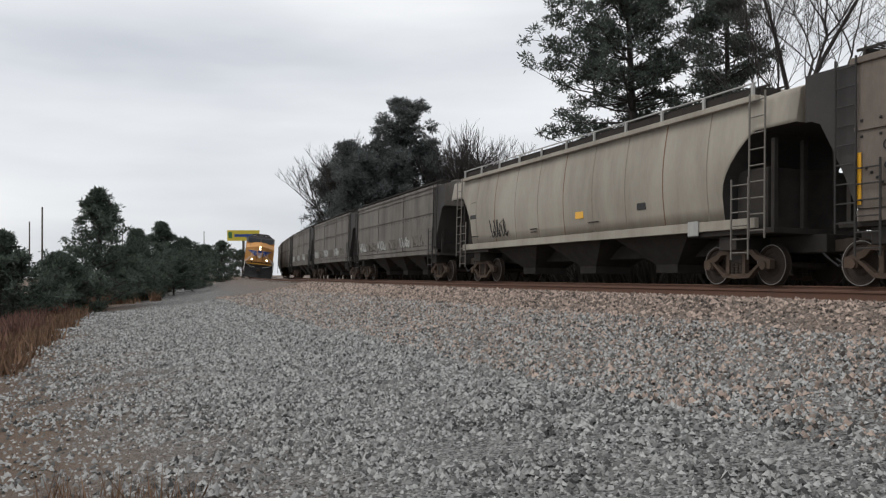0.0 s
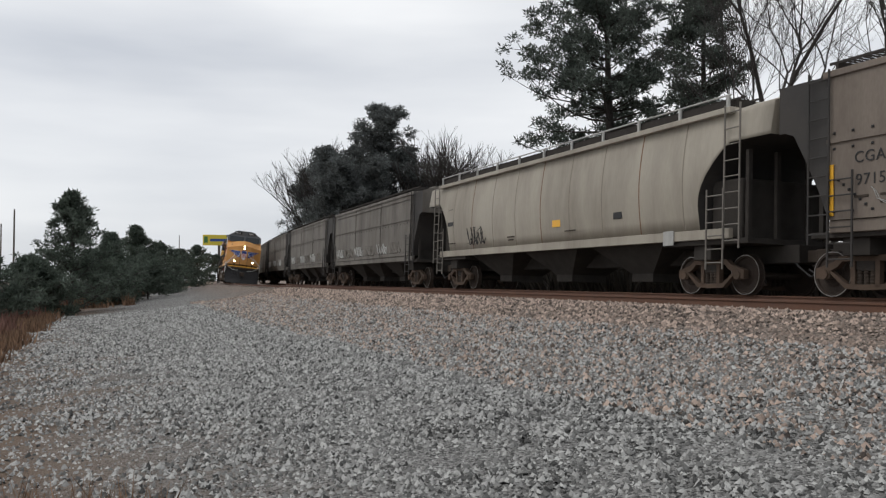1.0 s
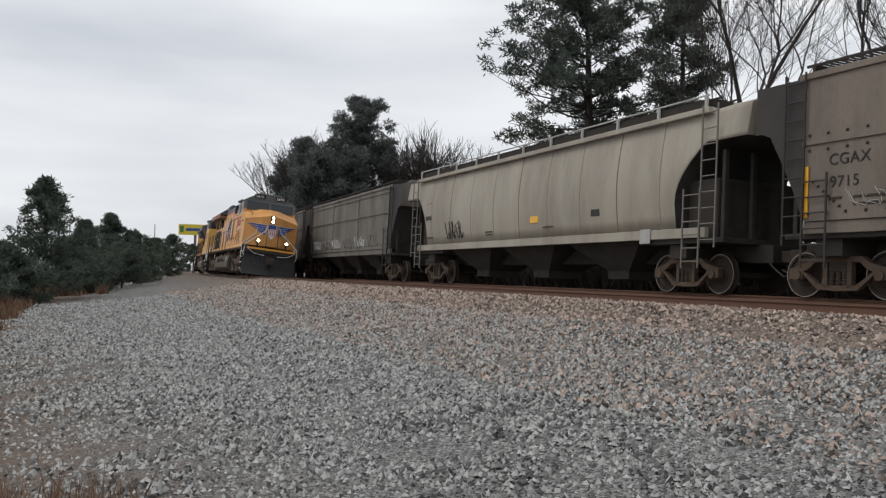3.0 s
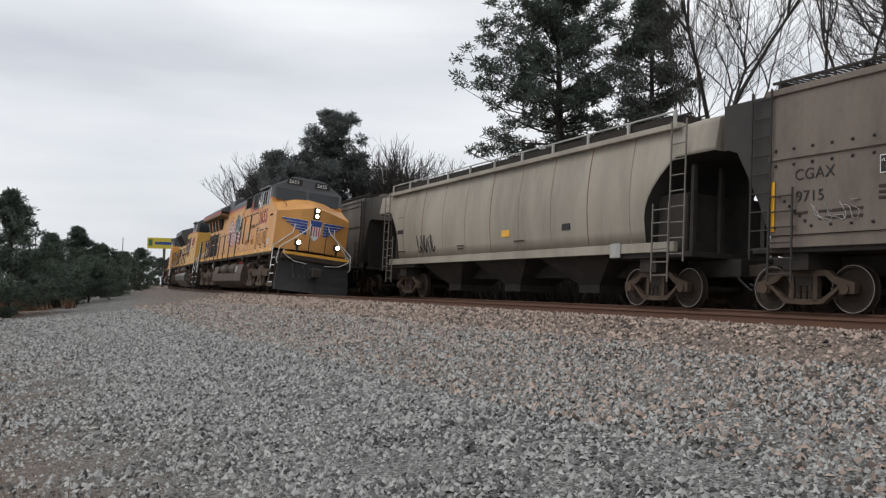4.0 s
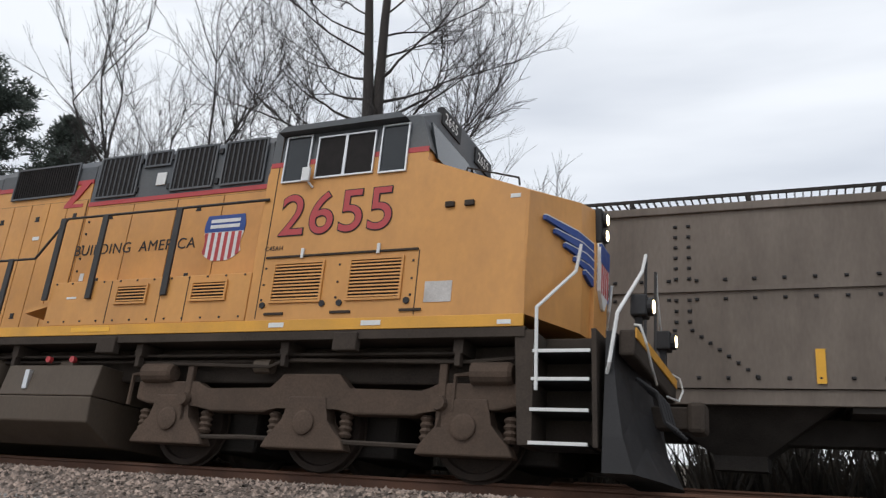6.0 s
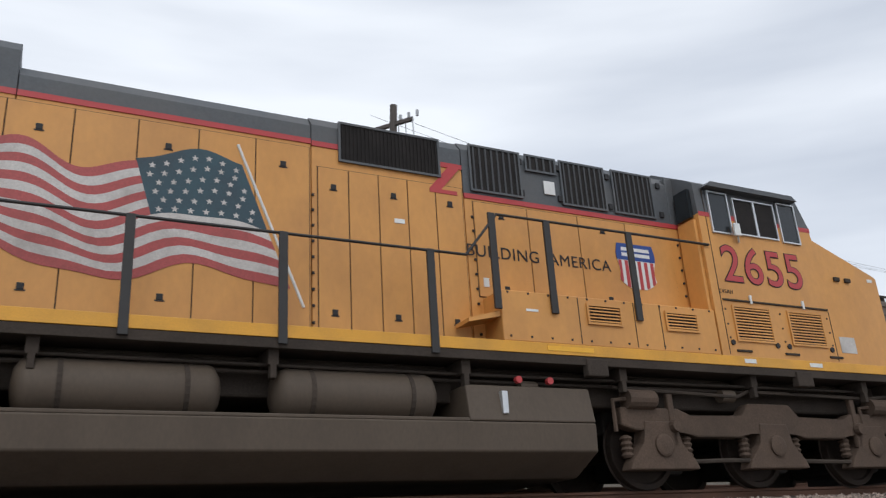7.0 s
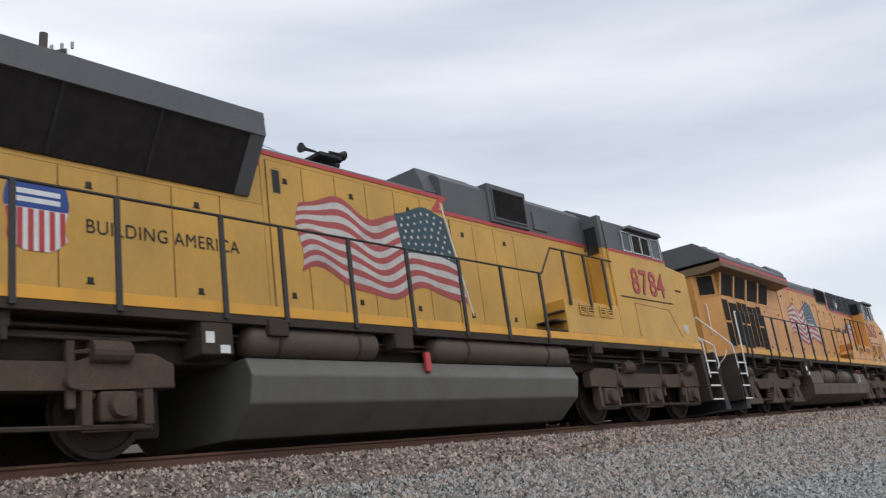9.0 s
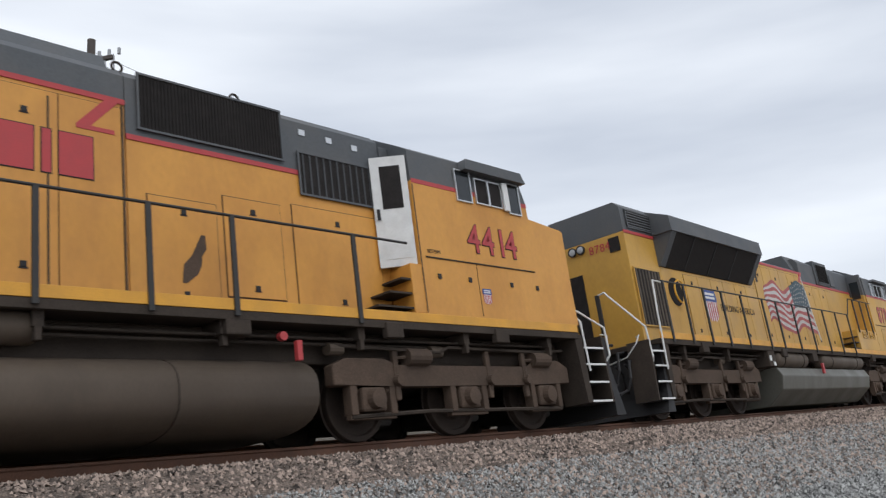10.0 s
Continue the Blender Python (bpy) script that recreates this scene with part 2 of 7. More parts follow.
def lettering(name, body, size, material, parent, m, label="", squeeze=1.0, bold=0.0):
    """Words or numbers as a thin mesh in the built-in font."""
    cu = bpy.data.curves.new(name, "FONT")
    cu.body, cu.size, cu.extrude = body, size, 0.002
    cu.space_character, cu.offset = 1.08, bold
    tmp = new(name, cu)
    bpy.context.view_layer.update()
    me = bpy.data.meshes.new_from_object(tmp.evaluated_get(bpy.context.evaluated_depsgraph_get()))
    bpy.data.objects.remove(tmp)
    me.materials.clear()
    me.materials.append(material)
    me.transform(Matrix.Diagonal((squeeze, 1, 1, 1)))
    ob = new(name, me)
    ob.parent = parent
    ob.matrix_basis = m
    if label:
        ob["label"] = label
    return ob


def thing(name, label, category, group="", kind="", m=None):
    ob = new(name)
    ob.empty_display_size = 0.3
    if m is not None:
        ob.matrix_basis = m
    return tagged(ob, label, category, group, kind)


def along(s, gap=0.0, cant=0.0, z=0.0):
    """The pose on a track at arc length s: x along it, y away from the camera, leaning away by cant."""
    a, r = CURVE * s, 1 / CURVE
    return pose((r - gap) * math.sin(a), NEAR + r - (r - gap) * math.cos(a), z, 0, 0, math.degrees(a)) @ pose(0, 0, 0, -cant)


def off_track(x, y):
    """Distance from the near track's centre line, positive on the camera's side."""
    return math.hypot(x, NEAR + 1 / CURVE - y) - 1 / CURVE
# ---- ground ----
def height(x, y):
    d = off_track(x, y)
    pts = [(-400, -1.2), (-14, -1.0), (-9.5, -0.75), (-7.3, -0.24), (-1.4, -0.33), (0, -0.19), (1.5, -0.03), (1.9, -0.06), (3.6, -0.44), (7, -0.85), (10.2, -1.14), (12, -1.22), (14, -1.5), (30, -1.7), (500, -1.7)]
    for (a, za), (b, zb) in zip(pts, pts[1:]):
        if a <= d <= b:
            z = za + (zb - za) * (d - a) / (b - a)
            break
    else:
        z = -1.5
    rough = noise.noise(Vector((x * 0.35, y * 0.35, 0))) * 0.07 + noise.noise(Vector((x * 1.3, y * 1.3, 3))) * 0.03
    return z + rough * min(1, max(0.0, (abs(d - (-2.3)) - 4.4) / 2))


def ground_material():
    m = bpy.data.materials.new("gravel_ground")
    m.use_nodes = True
    nt = m.node_tree
    n, l = nt.nodes, nt.links
    b = n["Principled BSDF"]
    b.inputs["Roughness"].default_value = 0.95
    geo = n.new("ShaderNodeNewGeometry")
    vor = n.new("ShaderNodeTexVoronoi")
    vor.inputs["Scale"].default_value = 24
    l.new(geo.outputs["Position"], vor.inputs["Vector"])
    nz = n.new("ShaderNodeTexNoise")
    nz.inputs["Scale"].default_value, nz.inputs["Detail"].default_value = 0.5, 6
    l.new(geo.outputs["Position"], nz.inputs["Vector"])
    # distance from the track, roughened, parts ballast, grey stone and soil
    sub = n.new("ShaderNodeVectorMath")
    sub.operation = "SUBTRACT"
    sub.inputs[1].default_value = (0, NEAR + 1 / CURVE, 0)
    l.new(geo.outputs["Position"], sub.inputs[0])
    flat = n.new("ShaderNodeVectorMath")
    flat.operation = "MULTIPLY"
    flat.inputs[1].default_value = (1, 1, 0)
    l.new(sub.outputs["Vector"], flat.inputs[0])
    ln = n.new("ShaderNodeVectorMath")
    ln.operation = "LENGTH"
    l.new(flat.outputs["Vector"], ln.inputs[0])
    d = n.new("ShaderNodeMath")
    d.operation = "SUBTRACT"
    d.inputs[1].default_value = 1 / CURVE
    l.new(ln.outputs["Value"], d.inputs[0])
    wob = n.new("ShaderNodeMath")
    wob.operation = "MULTIPLY_ADD"
    wob.inputs[1].default_value = 3.0
    l.new(nz.outputs["Fac"], wob.inputs[0])
    l.new(d.outputs[0], wob.inputs[2])

    def zone(a, b2):
        r = n.new("ShaderNodeMapRange")
        r.inputs["From Min"].default_value, r.inputs["From Max"].default_value = a + 1.5, b2 + 1.5
        l.new(wob.outputs[0], r.inputs["Value"])
        return r.outputs["Result"]

    def mixed(f, a, c):
        q = n.new("ShaderNodeMix")
        q.data_type = "RGBA"
        l.new(f, q.inputs["Factor"])
        for s, v in ((6, a), (7, c)):
            if isinstance(v, tuple):
                q.inputs[s].default_value = (*v, 1)
            else:
                l.new(v, q.inputs[s])
        return q.outputs[2]

    soil = mixed(nz.outputs["Fac"], (0.085, 0.052, 0.036), (0.19, 0.135, 0.095))
    vor2 = n.new("ShaderNodeTexVoronoi")
    vor2.inputs["Scale"].default_value = 52
    l.new(geo.outputs["Position"], vor2.inputs["Vector"])
    bw = n.new("ShaderNodeSeparateColor")
    l.new(vor2.outputs["Color"], bw.inputs["Color"])
    stone = mixed(bw.outputs["Red"], (0.030, 0.029, 0.028), (0.33, 0.325, 0.31))
    brown = mixed(bw.outputs["Green"], (0.05, 0.038, 0.031), (0.31, 0.245, 0.20))
    c = mixed(zone(2.2, 5.4), brown, stone)
    c = mixed(zone(8.2, 11.0), c, soil)
    leaf = mixed(nz.outputs["Fac"], (0.05, 0.045, 0.03), (0.12, 0.085, 0.055))
    neg = n.new("ShaderNodeMapRange")
    neg.inputs["From Min"].default_value, neg.inputs["From Max"].default_value = -8.5, -11.0
    l.new(d.outputs[0], neg.inputs["Value"])
    c = mixed(neg.outputs["Result"], c, leaf)
    l.new(c, b.inputs["Base Color"])
    bp = n.new("ShaderNodeBump")
    bp.inputs["Strength"].default_value, bp.inputs["Distance"].default_value = 0.8, 0.03
    bp.invert = True
    l.new(vor2.outputs["Distance"], bp.inputs["Height"])
    l.new(bp.outputs["Normal"], b.inputs["Normal"])
    return m


def build_ground():
    # bands parallel to the track, widening with distance, out to the horizon
    arcs = [0]
    step = 0.6
    while arcs[-1] < 900:
        arcs.append(arcs[-1] + step)
        step = min(step * 1.06, 60)
    arcs = [-a for a in arcs[:0:-1]] + arcs
    ds = [-600, -250, -120, -60, -30, -20, -14, -11.5, -9.5, -8.4, -7.3, -6.4, -5, -3, -1, 0.5, 1.7, 2.0, 2.3, 2.8, 3.2, 3.6, 4.2] + \
         [4.8 + 0.5 * i for i in range(22)] + [16.5, 18.5, 21, 25, 30, 40, 60, 100, 180, 320, 600, 1200, 2500]
    bm = bmesh.new()
    grid = []
    for s in arcs:
        row = []
        for d in ds:
            a, r = CURVE * s, 1 / CURVE + d
            x, y = r * math.sin(a), NEAR + 1 / CURVE - r * math.cos(a)
            row.append(bm.verts.new((x, y, height(x, y))))
        grid.append(row)
    for a, b in zip(grid, grid[1:]):
        for i in range(len(ds) - 1):
            bm.faces.new((a[i], b[i], b[i + 1], a[i + 1]))
    g = part("ground", bm, ground_material(), None)
    for p in g.data.polygons:
        p.use_smooth = True
    tagged(g, "grey crushed-stone right of way sloping up to the tracks, soil and dry weeds at its edge", "ground", kind="structure")
    # a plain far sheet closes the view all round
    bm = bmesh.new()
    box(bm, -4000, 4000, -4000, 4000, -3.2, -3.0)
    far = part("backdrop", bm, mat("distant_land", (0.07, 0.075, 0.055), 0.95, vary=0.3, scale=0.01, fine=0.1, bump=0), None)
    tagged(far, "flat distant wooded land out to the horizon", "land", kind="structure")


build_ground()


# ---- tracks ----
RAIL = [(-0.07, -0.172), (0.07, -0.172), (0.07, -0.155), (0.012, -0.135), (0.012, -0.045), (0.036, -0.03), (0.036, -0.004), (0.028, 0.0),
        (-0.028, 0.0), (-0.036, -0.004), (-0.036, -0.03), (-0.012, -0.045), (-0.012, -0.135), (-0.07, -0.155)]


def build_track(gap, cant, label, nearest):
    track = thing("railway_track", label, "track", kind="structure")
    for y in (-0.753, 0.753):
        bm = bmesh.new()
        rings = []
        for i in range(-90, 91):
            s = i * 2.0
            m = along(s, gap, cant)
            rings.append([m @ Vector((0, y + a, b)) for a, b in RAIL])
        for f in hull(bm, rings):
            f.material_index = 1 if abs(f.normal.z) > 2 else 0
        bm.normal_update()
        for f in bm.faces:
            c = f.calc_center_median()
            if len(f.verts) == 4 and f.normal.z > 0.9 and min((v.co.z for v in f.verts)) > c.z - 0.02 and f.calc_area() < 0.14 and f.calc_area() > 0.09:
                f.material_index = 1
        part("rail", bm, [M_RUST, M_STEEL], track)
    bm = bmesh.new()
    box(bm, -0.115, 0.115, -1.3, 1.3, -0.36, -0.172, 0.012)
    first = None
    for i in range(-nearest, nearest):
        m = along(i * 0.55 + random.uniform(-0.02, 0.02), gap, cant)
        if first is None:
            first = part("tie", bm, M_TIE, track, m=m)
        else:
            o = new("tie", first.data)
            o.parent, o.matrix_basis = track, m
    return track


build_track(0.0, CANT, "near railway track with rust-brown rails on wooden ties, canted on a curve", 110)
build_track(FAR_GAP, FAR_CANT, "siding track with rust-brown rails on wooden ties under the standing hoppers", 60)


# ---- loose stone ----
def scatter_stones(name, count, d0, d1, s0, s1, size0, size1, material, label, near_power, seed, lean=1.0):
    """Broken stones, each a squashed uneven pyramid, lying on the ground between two distances from the track."""
    rng = np.random.default_rng(seed)
    base = np.array([(1, 0, -0.25), (0, 1, -0.25), (-1, 0, -0.25), (0, -1, -0.25), (0, 0, 0.92)], float)
    tri = np.array([(0, 1, 4), (1, 2, 4), (2, 3, 4), (3, 0, 4)])
    r0 = 1 / CURVE
    # denser close to the camera's foot
    sgn = rng.choice((-1, 1), count)
    s = sgn * np.where(sgn < 0, -s0, s1) * rng.random(count) ** near_power
    d = d0 + (d1 - d0) * rng.random(count) ** lean
    # thin out towards the soil
    d = np.where((d > 8.7) & (rng.random(count) < (d - 8.7) / 3.2), d0 + 6 * rng.random(count), d)
    x, y = (r0 + d) * np.sin(CURVE * s), NEAR + r0 - (r0 + d) * np.cos(CURVE * s)
    keep = x * x + y * y > 1.2
    s, x, y = s[keep], x[keep], y[keep]
    k = len(x)
    z = np.array([height(px, py) for px, py in zip(x.tolist(), y.tolist())])
    size = (size0 + (size1 - size0) * rng.random(k) ** 2) * (1 + np.abs(s) / 28)
    p = base[None] * (0.65 + 0.7 * rng.random((k, 5, 1))) + (rng.random((k, 5, 3)) - 0.5) * 0.7
    p *= size[:, None, None]
    th, tl = rng.random(k) * 6.28, (rng.random(k) - 0.5) * 1.0
    py = p[..., 1] * np.cos(tl)[:, None] - p[..., 2] * np.sin(tl)[:, None]
    pz = p[..., 1] * np.sin(tl)[:, None] + p[..., 2] * np.cos(tl)[:, None]
    c, q = np.cos(th)[:, None], np.sin(th)[:, None]
    v = np.stack((x[:, None] + c * p[..., 0] - q * py, y[:, None] + q * p[..., 0] + c * py, z[:, None] + size[:, None] * 0.22 + pz), 2).reshape(-1, 3)
    f = (tri[None] + 5 * np.arange(k)[:, None, None]).reshape(-1)
    me = bpy.data.meshes.new(name)
    me.vertices.add(len(v))
    me.vertices.foreach_set("co", v.ravel())
    me.loops.add(len(f))
    me.loops.foreach_set("vertex_index", f.astype(np.int32))
    me.polygons.add(len(f) // 3)
    me.polygons.foreach_set("loop_start", np.arange(0, len(f), 3, dtype=np.int32))
    me.update(calc_edges=True)
    me.materials.append(material)
    return tagged(new(name, me), label, "gravel", kind="stuff")


scatter_stones("gravel", 330000, 2.9, 11.8, -38, 30, 0.011, 0.025, M_GRAVEL, "loose grey crushed stone covering the ground beside the tracks", 1.15, 7)
scatter_stones("ballast", 95000, 1.2, 5.8, -40, 40, 0.015, 0.031, M_BALLAST, "brown-stained ballast stone along the near rail", 0.95, 8, 1.5)
# ---- trees ----
M_THICKET = mat("dark_thicket_stems", (0.040, 0.034, 0.027), 0.95, vary=0.3, bump=0, per_island=0.5)
def limb_mesh(name, limbs, material, parent, seg=5):
    """Tapered limbs, each a list of (point, radius), skinned into one mesh."""
    verts, faces = [], []
    for pts in limbs:
        side = None
        start = len(verts)
        for i, (p, r) in enumerate(pts):
            d = (pts[min(i + 1, len(pts) - 1)][0] - pts[max(i - 1, 0)][0]).normalized()
            if side is None:
                side = d.orthogonal().normalized()
            side = (side - d * side.dot(d)).normalized()
            up = d.cross(side)
            k = seg if pts[0][1] > 0.05 else 3
            for j in range(k):
                a = 2 * math.pi * j / k
                verts.append(p + r * (math.cos(a) * side + math.sin(a) * up))
        for i in range(len(pts) - 1):
            for j in range(k):
                a, b = start + i * k + j, start + i * k + (j + 1) % k
                faces.append((a, b, b + k, a + k))
    me = bpy.data.meshes.new(name)
    me.from_pydata([tuple(v) for v in verts], [], faces)
    me.materials.append(material)
    for p in me.polygons:
        p.use_smooth = True
    ob = new(name, me)
    ob.parent = parent
    return ob


def grow(rng, p, d, length, r, depth, out, tips, bend=0.25, fork=(2, 3), spread=0.6, lift=0.12):
    """A branch with a wandering line, then its forks."""
    pts = [(p.copy(), r)]
    n = 5 if depth > 1 else 4
    for i in range(n):
        d = (d + Vector((rng.uniform(-1, 1), rng.uniform(-1, 1), rng.uniform(-0.6, 1) * 0.8)) * bend * 0.5 + Vector((0, 0, lift * 0.3))).normalized()
        p = p + d * length / n
        pts.append((p.copy(), r * (1 - 0.45 * (i + 1) / n)))
        if depth > 0 and i >= 1 and rng.random() < 0.55:
            q = (d + Vector((rng.uniform(-1, 1), rng.uniform(-1, 1), rng.uniform(-0.3, 0.8))) * spread * 1.3).normalized()
            grow(rng, p.copy(), q, length * rng.uniform(0.45, 0.7), r * 0.39, depth - 1, out, tips, bend, fork, spread, lift)
    out.append(pts)
    if depth <= 0:
        tips.append(p)
        return
    for _ in range(rng.randint(*fork)):
        q = (d + Vector((rng.uniform(-1, 1), rng.uniform(-1, 1), rng.uniform(-0.4, 0.9))) * spread).normalized()
        grow(rng, p.copy(), q, length * rng.uniform(0.6, 0.82), r * 0.57, depth - 1, out, tips, bend, fork, spread, lift)


def bare_tree(x, y, high, seed, label, stems=1, depth=4, spread=0.6, r=0.2, group="bare trees"):
    rng = random.Random(seed)
    t = thing("bare_tree", label, "tree", group, m=pose(x, y, height(x, y) - 0.1))
    out, tips = [], []
    for i in range(stems):
        d = Vector((rng.uniform(-0.25, 0.25) * (stems > 1), rng.uniform(-0.2, 0.2) * (stems > 1), 1)).normalized()
        grow(rng, Vector((0.35 * i, 0.1 * i, 0)), d, high * 0.36, r, depth, out, tips, 0.30, (2, 3), spread, 0.04)
    thick = [o for o in out if o[0][1] > 0.045]
    thin = [o for o in out if o[0][1] <= 0.045]
    limb_mesh("trunk", thick, M_BARK, t)
    if thin:
        limb_mesh("crown", thin, M_TWIG, t, 3)
    return t


def spread_tree(x, y, high, seed, label):
    """A big bare tree: two joined stems and long near-level limbs with fine twigs."""
    rng = random.Random(seed)
    t = thing("bare_tree", label, "tree", "bare trees", m=pose(x, y, height(x, y) - 0.1))
    out, tips = [], []
    for side in (-1, 1):
        pts = []
        for i in range(9):
            u = i / 8
            pts.append((Vector((side * (0.18 + 0.35 * max(0, u - 0.45)) + 0.22 * math.sin(u * 6 + side) * u, 0.1 * side, high * u)), 0.34 * (1 - 0.75 * u)))
        out.append(pts)
        for k in range(19):
            u = 0.26 + 0.72 * k / 19
            p = pts[0][0].lerp(pts[-1][0], u)
            p.x = side * (0.18 + 0.35 * max(0, u - 0.45)) + 0.22 * math.sin(u * 6 + side) * u
            a = rng.uniform(-0.7, 0.7) + (0 if side > 0 else math.pi)
            lift = rng.uniform(-0.05, 0.3) + 0.6 * (u - 0.3)
            d = Vector((math.cos(a), math.sin(a), lift)).normalized()
            grow(rng, p, d, rng.uniform(2.1, 3.2) * (1.15 - 0.5 * u), 0.085 * (1.25 - u), 4, out, tips, 0.42, (2, 3), 0.75, 0.02)
    limb_mesh("trunk", [o for o in out if o[0][1] > 0.045], M_BARK, t, 7)
    limb_mesh("crown", [o for o in out if o[0][1] <= 0.045], M_TWIG, t, 3)
    return t


def foliage(name, centres, per, size, reach, material, parent, seed, flat=0.6):
    """Tufts: round each centre, many thin leaf blades pointing outward."""
    rng = np.random.default_rng(seed)
    c = np.array([tuple(p) for p in centres])
    c = np.repeat(c, per, 0)
    k = len(c)
    off = rng.normal(size=(k, 3))
    off /= np.linalg.norm(off, axis=1, keepdims=True)
    off *= (rng.random((k, 1)) ** 0.5) * reach
    off[:, 2] *= flat
    c = c + off
    d = rng.normal(size=(k, 3)) + off / reach * 1.2 + np.array((0, 0, 0.4))
    d /= np.linalg.norm(d, axis=1, keepdims=True)
    w = np.cross(d, rng.normal(size=(k, 3)))
    w /= np.linalg.norm(w, axis=1, keepdims=True)
    ln = size * (0.6 + 0.8 * rng.random((k, 1)))
    wd = ln * 0.13
    v = np.stack((c - w * wd * 0.5, c + d * ln * 0.5 + w * wd, c + d * ln, c + d * ln * 0.5 - w * wd), 1).reshape(-1, 3)
    f = np.arange(4 * k).reshape(-1, 4)
    me = bpy.data.meshes.new(name)
    me.from_pydata(v.tolist(), [], f.tolist())
    me.materials.append(material)
    ob = new(name, me)
    ob.parent = parent
    return ob


FORMS = {"tall": lambda u: min(1.0, 0.66 + 1.5 * u) * (1 - u) ** 0.55 + 0.06,
         "round": lambda u: math.sin(math.pi * (0.16 + 0.80 * u)) ** 0.6,
         "young": lambda u: min(1.0, 0.8 + 1.5 * u) * (1 - u) ** 1.0 + 0.05}


def tall_pine(x, y, high, wide, crown_from, seed, label, form, per=34, material=None, size=0.42, whorls=15, reach=0.5, keep=0.62, arms=(5, 7)):
    """A pine: bent trunk, whorls of limbs that turn up at their tips, and needle tufts on their twigs."""
    rng = random.Random(seed)
    t = thing("pine_tree", label, "tree", "tall pines", m=pose(x, y, height(x, y) - 0.1))
    limbs, tufts = [], []
    trunk = []
    for i in range(11):
        u = i / 10
        trunk.append((Vector((0.022 * high * u * math.sin(u * 3 + seed), 0.014 * high * u * math.sin(u * 4), high * 0.97 * u)), 0.017 * high * (1 - u) ** 0.8 + 0.02))
    limbs.append(trunk)
    for w in range(whorls):
        u = w / (whorls - 1)
        z = crown_from + (high * 0.97 - crown_from) * u
        i = min(9, int(z / (high * 0.97) * 10))
        p0 = trunk[i][0].lerp(trunk[i + 1][0], z / (high * 0.97) * 10 - i)
        r0 = 0.055 * (1.3 - u) * min(1, high / 14)
        for b in range(rng.randint(*arms)):
            a = rng.uniform(0, 6.283)
            ln = wide / 2 * FORMS[form](u) * rng.choice((0.55, 0.8, 0.95, 1.0, 1.08))
            d = Vector((math.cos(a), math.sin(a), rng.uniform(-0.22, 0.12) + 0.75 * u))
            pts = [(p0.copy(), r0)]
            p = p0.copy()
            for j in range(6):
                d = (d + Vector((rng.uniform(-0.2, 0.2), rng.uniform(-0.2, 0.2), rng.uniform(-0.06, 0.20)))).normalized()
                p = p + d * ln / 6
                pts.append((p.copy(), r0 * (1 - 0.14 * (j + 1))))
                if j >= 1:
                    for _ in range(2 if j < 5 else 3):
                        q = p + Vector((rng.uniform(-1, 1), rng.uniform(-1, 1), rng.uniform(-0.15, 0.5))) * (0.14 + 0.12 * ln)
                        if rng.random() < keep:
                            tufts.append(q)
                            limbs.append([(p.copy(), 0.02), (p.lerp(q, 0.6) + Vector((0, 0, 0.06)), 0.014), (q, 0.008)])
            limbs.append(pts)
    limb_mesh("trunk", limbs, M_BARK, t)
    foliage("crown", tufts, per, size, reach, material or M_NEEDLE, t, seed)
    return t


tall_pine(-36.3, 26.0, 19.6, 12.4, 7.0, 3, "tall loblolly pine with open dark-green needle tufts behind the hopper cars", "tall", 74, None, 0.25, 23, 0.37, 0.64)
tall_pine(-31.7, 28.0, 16.4, 5.6, 6.0, 11, "shorter dark pine standing close behind the tall pine", "tall", 62, None, 0.24, 16, 0.34, 0.55, (4, 5))
bare_tree(-23.2, 22.0, 19, 5, "leafless forked hardwood with upswept grey limbs", 1, 5, 0.62, 0.17)
bare_tree(-21.6, 21.6, 18, 8, "leafless leaning hardwood beside a forked one", 1, 5, 0.60, 0.15)
bare_tree(-17.5, 23.5, 16, 9, "slender leafless tree with fine twigs behind the hopper cars", 1, 4, 0.5, 0.13)
spread_tree(-12.55, 23.0, 21, 21, "large leafless tree with two stems and long level limbs")
# the far clump by the bend
tall_pine(-75.3, 27.8, 17.7, 6.4, 10.5, 31, "dark rounded pine above a far clump of trees", "round", 55, M_FARLEAF, 0.30, 13, 0.42, 0.62)
for i, (az, el, rg) in enumerate([(73.6, 8.1, 82), (71.5, 8.4, 84), (68.4, 8.2, 80), (72.5, 7.2, 76), (70.0, 7.6, 77), (67.0, 6.6, 82), (74.6, 6.4, 90)]):
    x, y = -rg * math.sin(radians(az)), rg * math.cos(radians(az))
    tall_pine(x, y, rg * math.tan(radians(el)) + 1.6, 6.4, 1.5, 40 + i, "dense dark evergreen in a far clump beyond the hopper cars", "round", 50, M_FARLEAF, 0.34, 11, 0.5, 0.7)
for i, (az, el, rg) in enumerate([(74.8, 9.0, 88), (73.2, 9.4, 90), (65.6, 10.6, 78), (64.2, 10.2, 76), (66.6, 9.8, 84), (60.5, 9.0, 70), (57.0, 8.0, 74)]):
    x, y = -rg * math.sin(radians(az)), rg * math.cos(radians(az))
    bare_tree(x, y, rg * math.tan(radians(el)) * 0.92, 60 + i, "leafless grey tree with a haze of twigs in a far clump", 2, 5, 0.6, 0.28)

